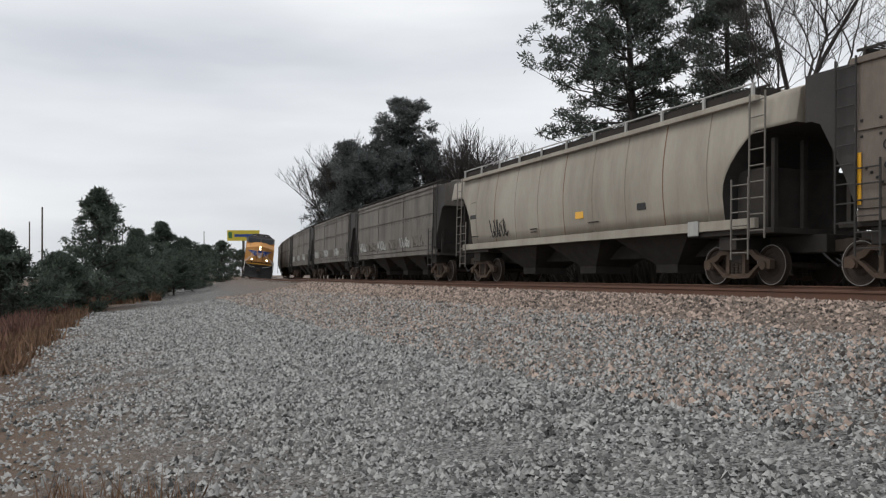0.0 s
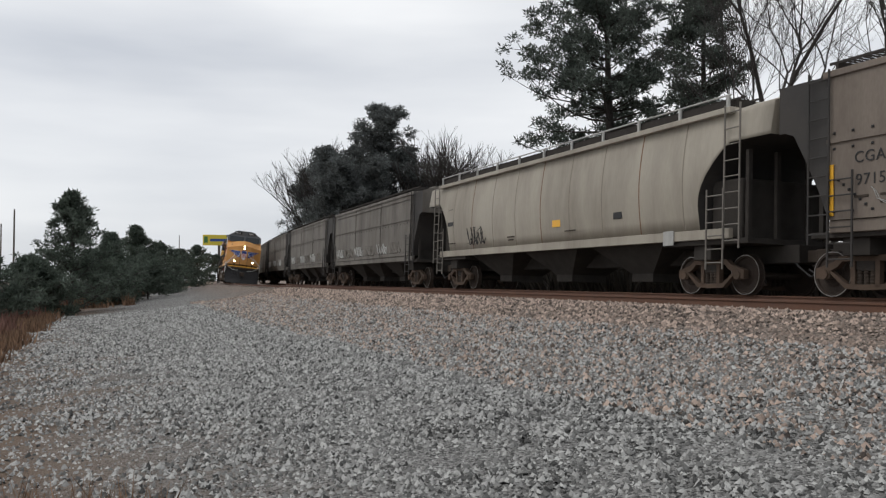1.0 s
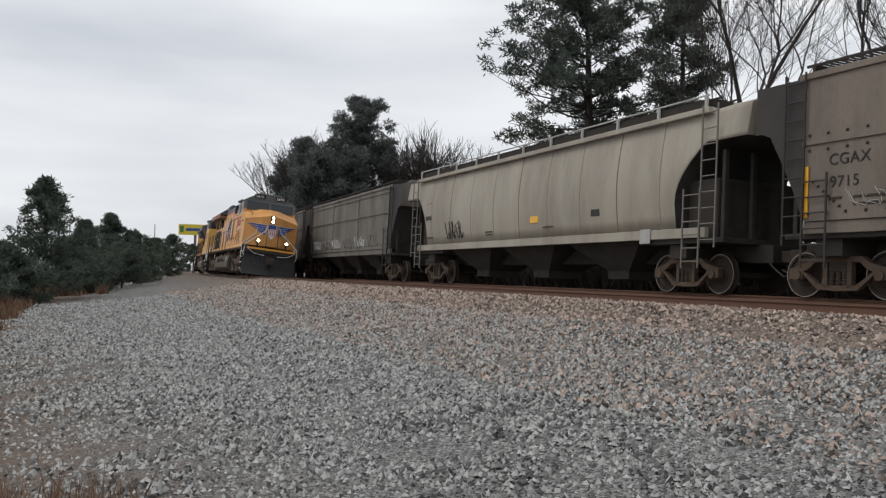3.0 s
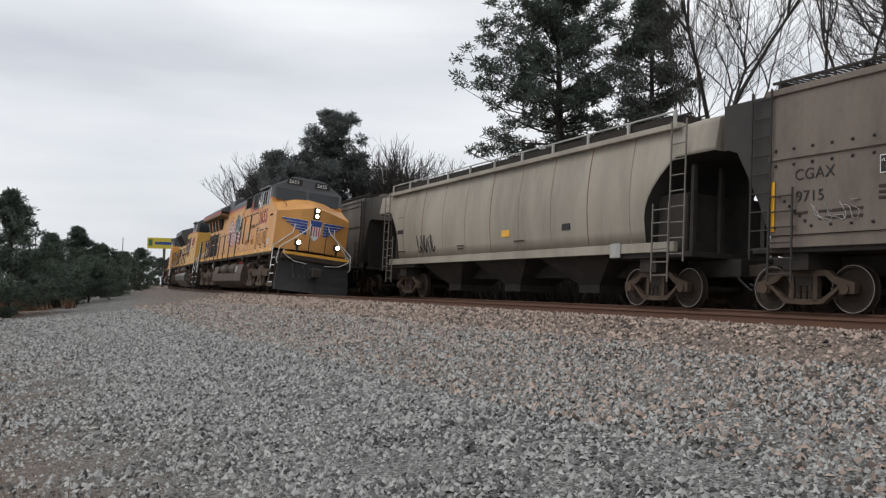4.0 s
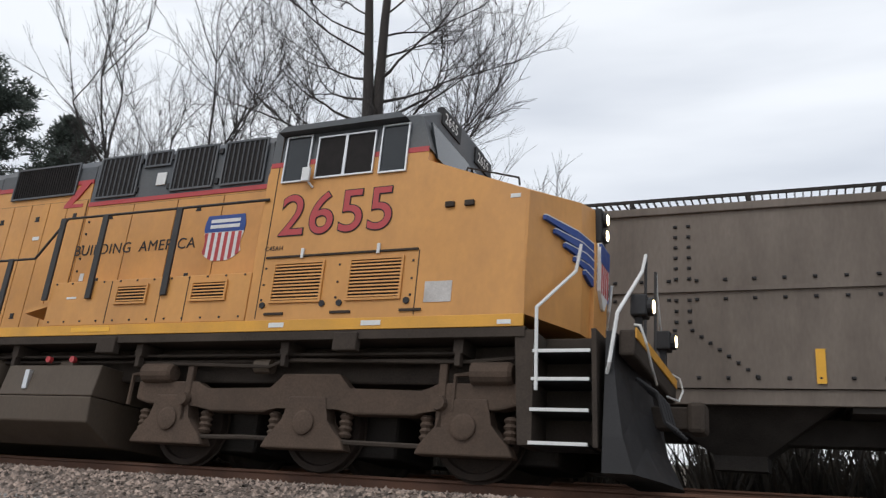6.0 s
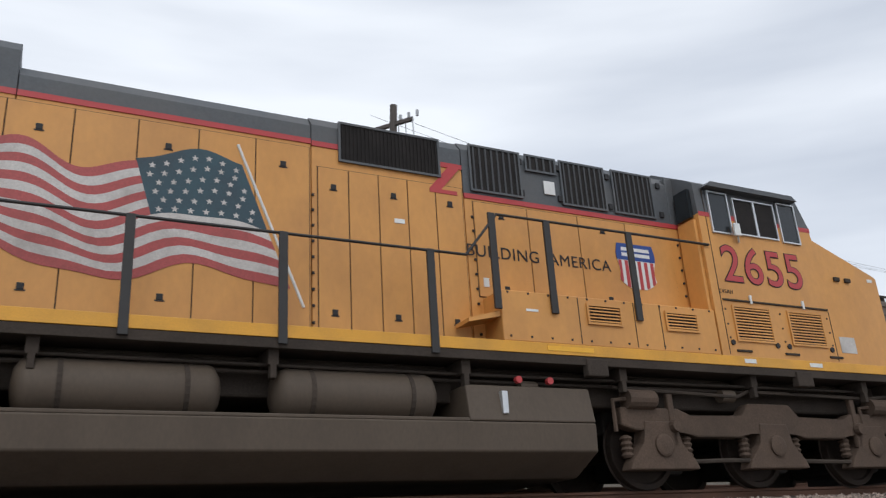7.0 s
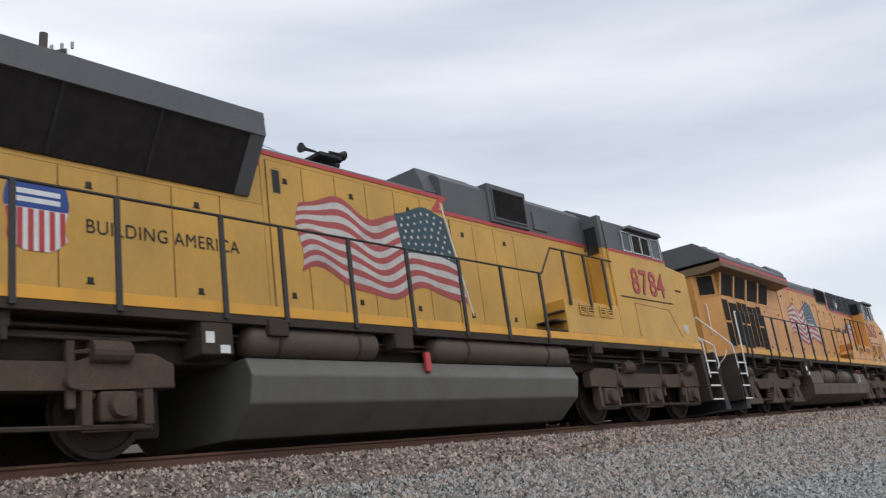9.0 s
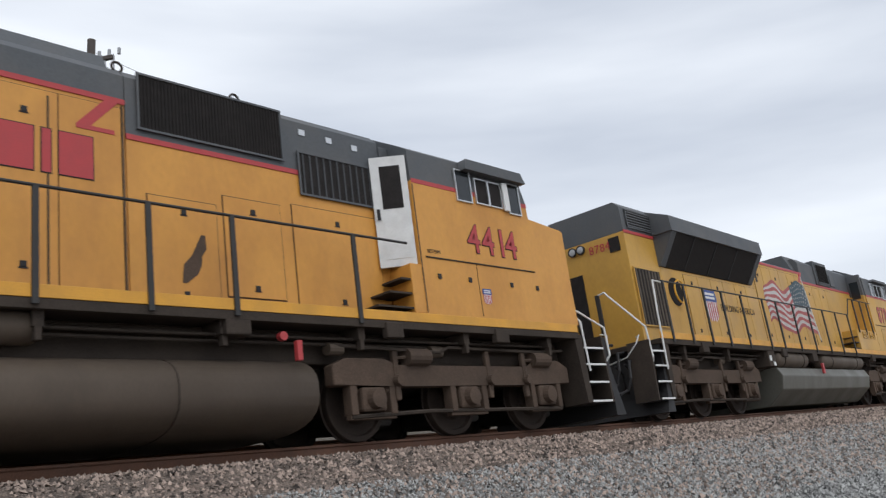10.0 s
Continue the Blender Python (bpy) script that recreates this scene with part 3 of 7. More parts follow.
# young pines and brush along the stone's edge
for i, (az, el, rg, wd) in enumerate([(89.4, 5.4, 44, 4.6), (91.6, 1.3, 40, 3.2), (87.1, 2.9, 56, 3.6), (85.6, 3.4, 66, 4.6), (84.2, 2.3, 74, 5.0), (82.9, 1.9, 88, 5.5),
                                      (88.2, 1.8, 52, 4.0), (94.9, 2.6, 34, 3.2), (81.9, 2.2, 110, 6), (84.9, 1.5, 60, 4.5), (80.6, 1.6, 130, 7)]):
    x, y = -rg * math.sin(radians(az)), rg * math.cos(radians(az))
    t = tall_pine(x, y, rg * math.tan(radians(el)) + 0.4 - height(x, y), wd * 1.4, 0.3, 80 + i, "young bushy pine at the edge of the crushed stone", "young", 46, M_BUSH, 0.20, 13, 0.20, 0.5)
    t.name = "young_pine_tree"
    t["group"] = "young pines along the stone"


def brush(name, count, d0, d1, s0, s1, high, material, label, seed, width=0.012):
    """Thin upright blades in uneven patches."""
    rng = np.random.default_rng(seed)
    verts, faces = [], []
    r0 = 1 / CURVE
    while len(faces) < count:
        s, d = rng.uniform(s0, s1), rng.uniform(d0, d1)
        a, r = CURVE * s, r0 + d
        x, y = r * math.sin(a), NEAR + r0 - r * math.cos(a)
        if noise.noise(Vector((x * 0.5, y * 0.5, seed))) < -0.05 or x * x + y * y < 9:
            continue
        z = height(x, y)
        for _ in range(16):
            px, py = x + rng.normal() * 0.14, y + rng.normal() * 0.14
            h = high * rng.uniform(0.4, 1.1)
            ln = rng.normal(size=2) * h * 0.28
            th = rng.uniform(0, 3.14)
            w = width * (1 + math.hypot(x, y) / 12)
            wx, wy = w * math.cos(th), w * math.sin(th)
            k = len(verts)
            verts += [(px - wx, py - wy, z - 0.02), (px + wx, py + wy, z - 0.02), (px + ln[0], py + ln[1], z + h)]
            faces.append((k, k + 1, k + 2))
    me = bpy.data.meshes.new(name)
    me.from_pydata(verts, [], faces)
    me.materials.append(material)
    return tagged(new(name, me), label, "dry grass", kind="stuff")


brush("dry_grass", 26000, 11.3, 17, -70, 12, 0.38, M_DRY, "tufts of dry tan grass along the edge of the crushed stone", 5)
brush("dead_brush", 26000, 11.9, 20, -60, -6, 0.62, M_REDBRUSH, "reddish-brown dead weeds beside the young pines", 6)
brush("far_dry_grass", 6000, 8.5, 11.5, -110, -48, 0.6, M_DRY, "strip of pale dry grass along the bend", 9)
# added stems that block bright sky below the hoppers, standing in for shade
brush("thicket", 30000, -13.5, -8.6, -75, 3, 2.3, M_THICKET, "dark leafless thicket added behind the siding to fill gaps under the hoppers", 25, 0.02)
brush("foot_weeds", 420, 9.6, 10.6, -6.2, -4.6, 0.30, M_DRY, "few dry weed stalks in the near gravel", 15, 0.004)


# ---- poles, wires and billboard ----
def utility_pole(x, y, top, label, transformers):
    z0 = height(x, y)
    t = thing("utility_pole", label, "pole", "utility poles", m=pose(x, y, z0, 0, 0, -62 if transformers else 0))
    h = top - z0
    bm = bmesh.new()
    tube(bm, [(0, 0, -0.3), (0, 0, h)], 0.17, 10, 0.12)
    part("pole", bm, M_POLE, t)
    bm = bmesh.new()
    box(bm, -0.8, 0.8, -0.06, 0.06, h - 0.75, h - 0.63)
    part("crossarm", bm, M_POLE, t)
    if transformers:
        for sx in (-0.42, 0.42):
            bm = bmesh.new()
            lathe(bm, [(0, 0.05), (0, 0.26), (0.75, 0.26), (0.82, 0.2), (0.84, 0.05)], (sx, -0.25, h - 2.9), "z", 16)
            part("transformer", bm, M_GALV, t, "grey can transformer")
        bm = bmesh.new()
        for k in range(3):
            tube(bm, [(0.2 + 0.3 * k, 0, h - 0.6), (0.35 + 0.3 * k, -0.1, h - 1.5), (0.5 * (k - 1), -0.25, h - 2.05)], 0.02, 5)
            lathe(bm, [(0, 0.05), (0.2, 0.05)], (0.3 + 0.35 * k, 0, h - 0.63), "z", 8)
            lathe(bm, [(0, 0.06), (0.35, 0.06)], (0.35 + 0.2 * k, -0.1, h - 1.75), "z", 8)
        part("insulators", bm, M_GALV, t)
        bm = bmesh.new()
        tube(bm, [(-1.0, 0, h - 0.7), (0, 0, h - 1.6)], 0.03, 5)
        part("brace", bm, M_POLE, t)
    return t


PX, PY = 26.2 * math.sin(radians(22.95)), 26.2 * math.cos(radians(22.95))
utility_pole(PX, PY, 0.38 + 26.2 * math.tan(radians(24.3)), "wooden utility pole with crossarm and two grey can transformers", True)
for az, el, rg in ((92.6, 4.3, 150), (93.3, 3.4, 185), (88.0, 3.0, 260), (83.0, 2.9, 300)):
    utility_pole(-rg * math.sin(radians(az)), rg * math.cos(radians(az)), 0.38 + rg * math.tan(radians(el)), "distant slim wooden utility pole", False)
bm = bmesh.new()
for k, dz in ((-0.9, 0.0), (0.0, 0.15), (0.9, 0.0), (0.1, -2.2)):
    a = Vector((PX + k * 0.9, PY, 11.7 + dz))
    b = a + Vector((55, 8, 0.3))
    tube(bm, [a.lerp(b, u) - Vector((0, 0, 4 * 1.6 * u * (1 - u))) for u in (i / 12 for i in range(13))], 0.006, 4)
tagged(part("power_line", bm, M_BLK, None), "sagging dark power lines strung from the utility pole", "cable")

bx, by = -198 * math.sin(radians(80.5)), 198 * math.cos(radians(80.5))
sign = thing("billboard", "yellow roadside billboard on a steel post", "billboard", m=pose(bx, by, height(bx, by), 0, 0, 80))
bm = bmesh.new()
box(bm, -3.6, 3.6, -0.15, 0.15, 9.2, 11.6, 0.04)
part("panel", bm, M_SIGNY, sign)
bm = bmesh.new()
box(bm, -2.0, 2.2, -0.19, -0.16, 10.1, 10.7)
part("word_bar", bm, M_BLUE, sign, "blue bar of lettering too far to read")
bm = bmesh.new()
box(bm, -3.3, -2.5, -0.19, -0.16, 9.8, 11.2)
part("emblem", bm, M_GREEN, sign)
bm = bmesh.new()
tube(bm, [(0, 0.2, 0), (0, 0.2, 9.4)], 0.3, 10)
part("post", bm, M_POLE, sign)
# ---- freight trucks and wheels ----
def wheelset(name, parent, x, r, gauge=0.79, rim=None, seg=28):
    """An axle with two flanged wheels; its origin lies on the axle."""
    ws = new(name)
    ws.empty_display_size = 0.2
    ws.parent = parent
    ws.matrix_basis = pose(x, 0, r)
    for sgn in (-1, 1):
        bm = bmesh.new()
        prof = [(-0.05, 0.10), (-0.055, r * 0.45), (-0.02, r * 0.55), (-0.02, r * 0.82), (-0.06, r * 0.86), (-0.06, r * 0.985), (-0.05, r), (0.055, r), (0.06, r + 0.027), (0.075, r + 0.027), (0.08, r * 0.9), (0.03, r * 0.8), (0.05, 0.1)]
        lathe(bm, [(d if sgn < 0 else -d, rr) for d, rr in prof], (0, sgn * gauge, 0), "y", seg)
        part("wheel", bm, M_WHEEL, ws)
        if rim:
            bm = bmesh.new()
            lathe(bm, [(sgn * 0.061, r * 0.955), (sgn * 0.066, r * 0.955), (sgn * 0.066, r * 0.985), (sgn * 0.061, r * 0.985), (sgn * 0.061, r * 0.955)], (0, sgn * gauge, 0), "y", seg, False)
            part("rim", bm, rim, ws, "worn steel wheel rim")
    bm = bmesh.new()
    lathe(bm, [(-1.08, 0.06), (-1.08, 0.075), (1.08, 0.075), (1.08, 0.06)], (0, 0, 0), "y", 12)
    part("axle", bm, M_WHEEL, ws)
    return ws


def freight_truck(parent, x):
    tr = new("truck")
    tr.empty_display_size = 0.2
    tr.parent = parent
    tr.matrix_basis = pose(x, 0, 0)
    for sgn in (-1, 1):
        y = sgn * 1.0
        bm = bmesh.new()
        for k in (-1, 1):
            # arch bars of the cast side frame, with open windows between
            sideprism(bm, [(k * 1.12, 0.36), (k * 1.12, 0.56), (k * 0.70, 0.68), (k * 0.55, 0.80), (0, 0.80), (0, 0.69), (k * 0.50, 0.69), (k * 0.62, 0.58), (k * 0.80, 0.50), (k * 0.80, 0.36)], y - 0.07, y + 0.07)
            sideprism(bm, [(k * 0.80, 0.46), (k * 0.86, 0.58), (k * 0.42, 0.26), (0, 0.24), (0, 0.14), (k * 0.44, 0.16)], y - 0.06, y + 0.06)
            box(bm, k * 0.27 - 0.05, k * 0.27 + 0.05, y - 0.06, y + 0.06, 0.2, 0.7)
            lathe(bm, [(-0.11, 0.03), (-0.11, 0.10), (0.11, 0.10), (0.11, 0.03)], (k * 0.92, y, 0.44), "y", 12)
        part("side_frame", bm, M_TRUCK, tr)
        for cx in (-0.14, 0.0, 0.14):
            bm = bmesh.new()
            lathe(bm, [(0.24, 0.05), (0.24, 0.062)] + [(0.26 + 0.03 * i, 0.062 if i % 2 else 0.048) for i in range(12)], (cx, y - sgn * -0.0, 0), "z", 10)
            part("spring", bm, M_FRAME, tr)
    bm = bmesh.new()
    box(bm, -0.2, 0.2, -1.05, 1.05, 0.50, 0.72, 0.02)
    part("bolster", bm, M_SHADE, tr)
    for k in (-1, 1):
        wheelset("wheelset", tr, k * 0.92, 0.455, rim=M_TREAD)
    return tr


def ladder(bm, x, y0, y1, z0, z1, rungs, r=0.016, axis="x"):
    """Two stiles and rungs; axis x: the ladder faces along y."""
    for k in (0, 1):
        if axis == "x":
            tube(bm, [(x[k], y0, z0), (x[k], y1, z1)], r * 1.5, 5)
        else:
            tube(bm, [(x[0], (y0, y1)[k], z0), (x[0], (y0, y1)[k], z1)], r * 1.5, 5)
    for i in range(rungs):
        u = (i + 0.5) / rungs
        z = z0 + (z1 - z0) * u
        if axis == "x":
            y = y0 + (y1 - y0) * u
            tube(bm, [(x[0], y, z), (x[1], y, z)], r, 5)
        else:
            tube(bm, [(x[0], y0, z), (x[0], y1, z)], r, 5)


def coupler(parent, x, sgn, z=0.87):
    bm = bmesh.new()
    box(bm, min(x, x + sgn * 0.75), max(x, x + sgn * 0.75), -0.11, 0.11, z - 0.13, z + 0.13, 0.02)
    box(bm, min(x + sgn * 0.62, x + sgn * 0.9), max(x + sgn * 0.62, x + sgn * 0.9), -0.18, 0.14, z - 0.15, z + 0.15, 0.04)
    part("coupler", bm, M_FRAME, parent)
    bm = bmesh.new()
    tube(bm, [(x, -0.3, z), (x + sgn * 0.3, -0.33, z - 0.25), (x + sgn * 0.6, -0.33, z - 0.45), (x + sgn * 0.95, -0.3, z - 0.3)], 0.025, 6)
    part("air_hose", bm, M_BLK, parent)


M_LADDER = mat("dull_ladder_paint", (0.17, 0.155, 0.135), 0.7, vary=0.2, bump=0.05)
# dark end colour with the slope's shade mixed in; flat cars' ladders share it
M_ENDS = mat("shaded_dark_hopper_end", (0.042, 0.039, 0.037), 0.85, vary=0.3, scale=1.2, bump=0.06, dirt=(0.07, 0.062, 0.055), dirt_amount=0.5)


def hopper_car(s, half, truck_x, label, paint, style, top=4.1, sill=1.45, ends=2.3, walk_mat=None):
    """A covered hopper standing on the siding: body with sloped ends, roof walk, ladders, chutes and trucks."""
    car = thing("hopper_car", label, "railcar", "standing hopper cars", m=along(s, FAR_GAP, FAR_CANT))
    curved = style == "curved"
    # full-height side sheets to the ladders, then the ends slope up and out under an overhang
    over = 1.25
    bm = bmesh.new()
    rings = []
    # on curved cars the side sheet is cut back in a rounded bay under the overhang
    offs = (over, 0.6, 0.05, -0.2, -0.45, -0.7, -0.86, -0.95, -1.0, -1.002) if curved else [over - (over + 0.02) * u for u in (0.0, 0.12, 0.3, 0.55, 0.8, 1.0)]
    mid = len(offs) - 1
    xs = [-(half + q) for q in offs] + [half + q for q in offs[::-1]]
    for x in xs:
        d = abs(x) - half
        e = max(0.0, (d + 0.02) / (over + 0.02))
        if curved:
            zb = sill if d < -1.001 else sill + 0.55 + (top - 0.72 - sill - 0.55) * min(1.0, d + 1.0) ** 0.55
        else:
            zb = sill + (top - sill - 0.95) * min(1, e * 1.35) ** 0.9
        side = []
        for i in range(9):
            z = zb + (top - zb) * i / 8
            v = (z - sill) / (top - sill)
            side.append((1.36 + 0.20 * math.sin(math.pi * (0.15 + 0.80 * v)) if curved else 1.52 - 0.03 * (e > 0.02), z))
        rings.append([(x, -y, z) for y, z in side] + [(x, -0.75, top + 0.24), (x, 0.75, top + 0.24)] + [(x, y, z) for y, z in side[::-1]])
    fs = hull(bm, rings)
    n = len(rings[0])
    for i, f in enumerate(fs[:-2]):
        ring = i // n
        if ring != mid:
            # sloping undersides are coloured dark as shade; flat cars have wholly dark ends
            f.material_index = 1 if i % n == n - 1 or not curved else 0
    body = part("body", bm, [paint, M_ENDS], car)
    if curved:
        for p in body.data.polygons:
            p.use_smooth = abs(p.normal.x) < 0.5 and p.material_index == 0
    # side sill and roof edge
    for sgn in (-1, 1):
        bm = bmesh.new()
        box(bm, -half, half, sgn * 1.42 - 0.06, sgn * 1.42 + 0.06, sill - 0.24, sill - 0.01, 0.01)
        part("side_sill", bm, paint, car)
        bm = bmesh.new()
        box(bm, -half - 0.1, half + 0.1, sgn * 1.50 - 0.07, sgn * 1.50 + 0.07, top - 0.06, top + 0.07, 0.015)
        part("roof_edge", bm, paint, car)
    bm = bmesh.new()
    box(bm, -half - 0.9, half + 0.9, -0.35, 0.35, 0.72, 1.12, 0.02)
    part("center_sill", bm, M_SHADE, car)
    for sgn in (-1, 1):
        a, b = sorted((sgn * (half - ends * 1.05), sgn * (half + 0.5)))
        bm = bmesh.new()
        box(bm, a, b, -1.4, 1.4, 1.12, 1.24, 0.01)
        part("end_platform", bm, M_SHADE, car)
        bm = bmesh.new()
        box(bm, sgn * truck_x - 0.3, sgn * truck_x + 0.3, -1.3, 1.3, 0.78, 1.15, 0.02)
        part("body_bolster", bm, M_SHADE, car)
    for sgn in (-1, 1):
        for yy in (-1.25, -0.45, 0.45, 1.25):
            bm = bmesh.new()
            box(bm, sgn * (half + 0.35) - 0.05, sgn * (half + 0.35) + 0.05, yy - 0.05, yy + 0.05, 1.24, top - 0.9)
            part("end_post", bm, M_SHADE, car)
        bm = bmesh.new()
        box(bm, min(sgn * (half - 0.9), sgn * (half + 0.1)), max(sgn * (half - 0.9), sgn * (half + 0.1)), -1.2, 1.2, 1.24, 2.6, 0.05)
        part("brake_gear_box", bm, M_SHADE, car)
        coupler(car, sgn * (half + 0.6), sgn)
    n = 3
    for i in range(n):
        cx = (i - (n - 1) / 2) * (half - ends) * 2 / n
        w = (half - ends) / n * 0.92
        bm = bmesh.new()
        hull(bm, [[(cx - w, -1.3, sill - 0.1), (cx + w, -1.3, sill - 0.1), (cx + w, 1.3, sill - 0.1), (cx - w, 1.3, sill - 0.1)],
                  [(cx - w * 0.25, -0.62, 0.52), (cx + w * 0.25, -0.62, 0.52), (cx + w * 0.25, 0.62, 0.52), (cx - w * 0.25, 0.62, 0.52)],
                  [(cx - w * 0.25, -0.62, 0.30), (cx + w * 0.25, -0.62, 0.30), (cx + w * 0.25, 0.62, 0.30), (cx - w * 0.25, 0.62, 0.30)]])
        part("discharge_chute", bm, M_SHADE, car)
    # roof walk with its grating and edge rail
    bm = bmesh.new()
    z = top + 0.27
    for sgn in (-1, 1):
        box(bm, -half - 0.2, half + 0.2, sgn * 0.85 - 0.02, sgn * 0.85 + 0.02, z, z + 0.035)
        box(bm, -half - 0.2, half + 0.2, sgn * 1.25 - 0.02, sgn * 1.25 + 0.02, z, z + 0.05)
        k = int(half * 2 / 0.12)
        for i in range(k):
            x = -half + 2 * half * i / k
            box(bm, x, x + 0.02, min(sgn * 0.85, sgn * 1.25), max(sgn * 0.85, sgn * 1.25), z + 0.01, z + 0.045)
        for i in range(9):
            x = -half + 2 * half * i / 8
            box(bm, x - 0.03, x + 0.03, min(sgn * 0.8, sgn * 1.3), max(sgn * 0.8, sgn * 1.3), top + 0.1, z)
    part("roof_walk", bm, walk_mat or M_SHADE, car)
    bm = bmesh.new()
    box(bm, -half + 0.4, half - 0.4, -0.45, 0.45, top + 0.22, top + 0.42, 0.05)
    part("roof_hatch", bm, paint, car)
    if curved:
        bm = bmesh.new()
        for sgn in (-1, 1):
            for i in range(11):
                x = -half + 0.1 + (2 * half - 0.2) * i / 10
                box(bm, x - 0.04, x + 0.04, sgn * 1.46 - 0.025, sgn * 1.46 + 0.025, top, top + 0.36)
            tube(bm, [(-half, sgn * 1.46, top + 0.36), (half, sgn * 1.46, top + 0.36)], 0.022, 5)
        part("roof_railing", bm, M_PALE, car)
        bm = bmesh.new()
        for sgn in (-1, 1):
            box(bm, -half + 0.1, half - 0.1, sgn * 1.40 - 0.01, sgn * 1.40 + 0.01, top + 0.06, top + 0.30)
        part("roof_side_board", bm, M_SHADE, car)
    # ladders at the four corners
    for ex in (-1, 1):
        for sgn in (-1, 1):
            bm = bmesh.new()
            x0 = ex * (half - 0.06)
            ladder(bm, (x0 - ex * 0.55, x0), sgn * 1.60, sgn * 1.60, 0.55, 2.35 if ex > 0 else 2.35, 6)
            ladder(bm, (x0, x0 + ex * 0.48), sgn * 1.58, sgn * 1.58, 1.0, top + 0.1, 9)
            part("ladder", bm, M_LADDER if curved else M_ENDS, car)
    for sgn in (-1, 1):
        freight_truck(car, sgn * truck_x)
    return car


def side_strips(car, xs, z0, z1, width, material, name="rib", y=-1.535, depth=0.05):
    for x in xs:
        for sgn in (1, -1):
            bm = bmesh.new()
            box(bm, x - width / 2, x + width / 2, sgn * y - depth / 2, sgn * y + depth / 2, z0, z1)
            part(name, bm, material, car)


SIDE = pose(0, 0, 0, 90, 0, 0)      # lettering upright on the camera's side
# ---- locomotives ----
# Along each one x runs from the rear coupler (0) to the front one; y is negative on the camera's side; z is up from the rail.
TRAIN, ROLLING = [], []
U = None     # the offset of the unit that is being built


def piece(name, material, parent, draw, label=""):
    bm = bmesh.new()
    draw(bm)
    return part(name, bm, material, parent, label, m=U if parent.parent is None else None)


def slab(name, material, parent, x0, x1, y0, y1, z0, z1, bev=0.012, label=""):
    return piece(name, material, parent, lambda bm: box(bm, x0, x1, y0, y1, z0, z1, bev), label)


def words(name, body, x, y, z, size, material, parent, label="", squeeze=1.0):
    return lettering(name, body, size, material, parent, U @ pose(x, y, z, 90, 0, 0), label, squeeze)


def road_number(parent, digits, x, y, z, size, squeeze):
    """Red digits edged in black, each one a part with its fill."""
    for c in digits:
        edge = lettering("digit", c, size, M_BLK, parent, U @ pose(x, y, z, 90, 0, 0), "black-edged red road number digit", squeeze, 0.022 * size)
        lettering("digit_fill", c, size, M_RED, edge, pose(0, 0, 0.005), "", squeeze, 0.004 * size)
        x += max(v.co.x for v in edge.data.vertices) + 0.055 * size


def door(parent, x0, x1, y, z0, z1, paint, latch=True, lift=0.018):
    d = slab("door", paint, parent, x0 + 0.008, x1 - 0.008, y - lift, y + 0.012, z0, z1, 0.003)
    if latch:
        w = x1 - x0
        for u, v in ((0.5, 0.88), (0.5, 0.10)):
            lx, lz = x0 + w * u, z0 + (z1 - z0) * v
            piece("latch", M_BLK, d, lambda bm: (box(bm, lx - 0.035, lx + 0.035, y - lift - 0.014, y - lift + 0.004, lz - 0.04, lz + 0.03, 0.006),
                                                 box(bm, lx - 0.05, lx + 0.05, y - lift - 0.008, y - lift + 0.004, lz - 0.055, lz - 0.04)))
    return d


def grille(parent, x0, x1, y, z0, z1, slats, frame_mat, slat_mat, vertical=False, name="grille", thick=0.35):
    g = slab(name, M_SCREEN, parent, x0, x1, y - 0.004, y + 0.02, z0, z1, 0.0)
    piece("frame", frame_mat, g, lambda bm: (box(bm, x0 - 0.03, x1 + 0.03, y - 0.022, y, z1, z1 + 0.03), box(bm, x0 - 0.03, x1 + 0.03, y - 0.022, y, z0 - 0.03, z0),
                                             box(bm, x0 - 0.03, x0, y - 0.022, y, z0, z1), box(bm, x1, x1 + 0.03, y - 0.022, y, z0, z1)))
    for i in range(slats):
        u = (i + 0.5) / slats
        if vertical:
            cx, w = x0 + (x1 - x0) * u, (x1 - x0) / slats * thick / 2
            piece("slat", slat_mat, g, lambda bm: box(bm, cx - w, cx + w, y - 0.018, y, z0, z1))
        else:
            cz, w = z0 + (z1 - z0) * u, (z1 - z0) / slats * thick / 2
            piece("slat", slat_mat, g, lambda bm: hull(bm, [[(x, y - 0.004, cz - w), (x, y - 0.022, cz - w), (x, y - 0.010, cz + w), (x, y - 0.002, cz + w)] for x in (x0, x1)]))
    return g


def window(parent, x0, x1, y, z0, z1, split=0):
    # split windows stand open: a dark sheet stands for the shaded cab inside
    g = slab("window", M_SCREEN if split else M_GLASS, parent, x0, x1, y - 0.012, y + 0.01, z0, z1, 0.0)
    w = 0.022
    piece("frame", M_FRAMEAL, g, lambda bm: (box(bm, x0 - w, x1 + w, y - 0.03, y, z1, z1 + w), box(bm, x0 - w, x1 + w, y - 0.03, y, z0 - w, z0),
                                             box(bm, x0 - w, x0, y - 0.03, y, z0, z1), box(bm, x1, x1 + w, y - 0.03, y, z0, z1)))
    for i in range(split):
        cx = x0 + (x1 - x0) * (i + 1) / (split + 1)
        piece("mullion", M_FRAMEAL, g, lambda bm: box(bm, cx - 0.02, cx + 0.02, y - 0.03, y, z0, z1))
    return g


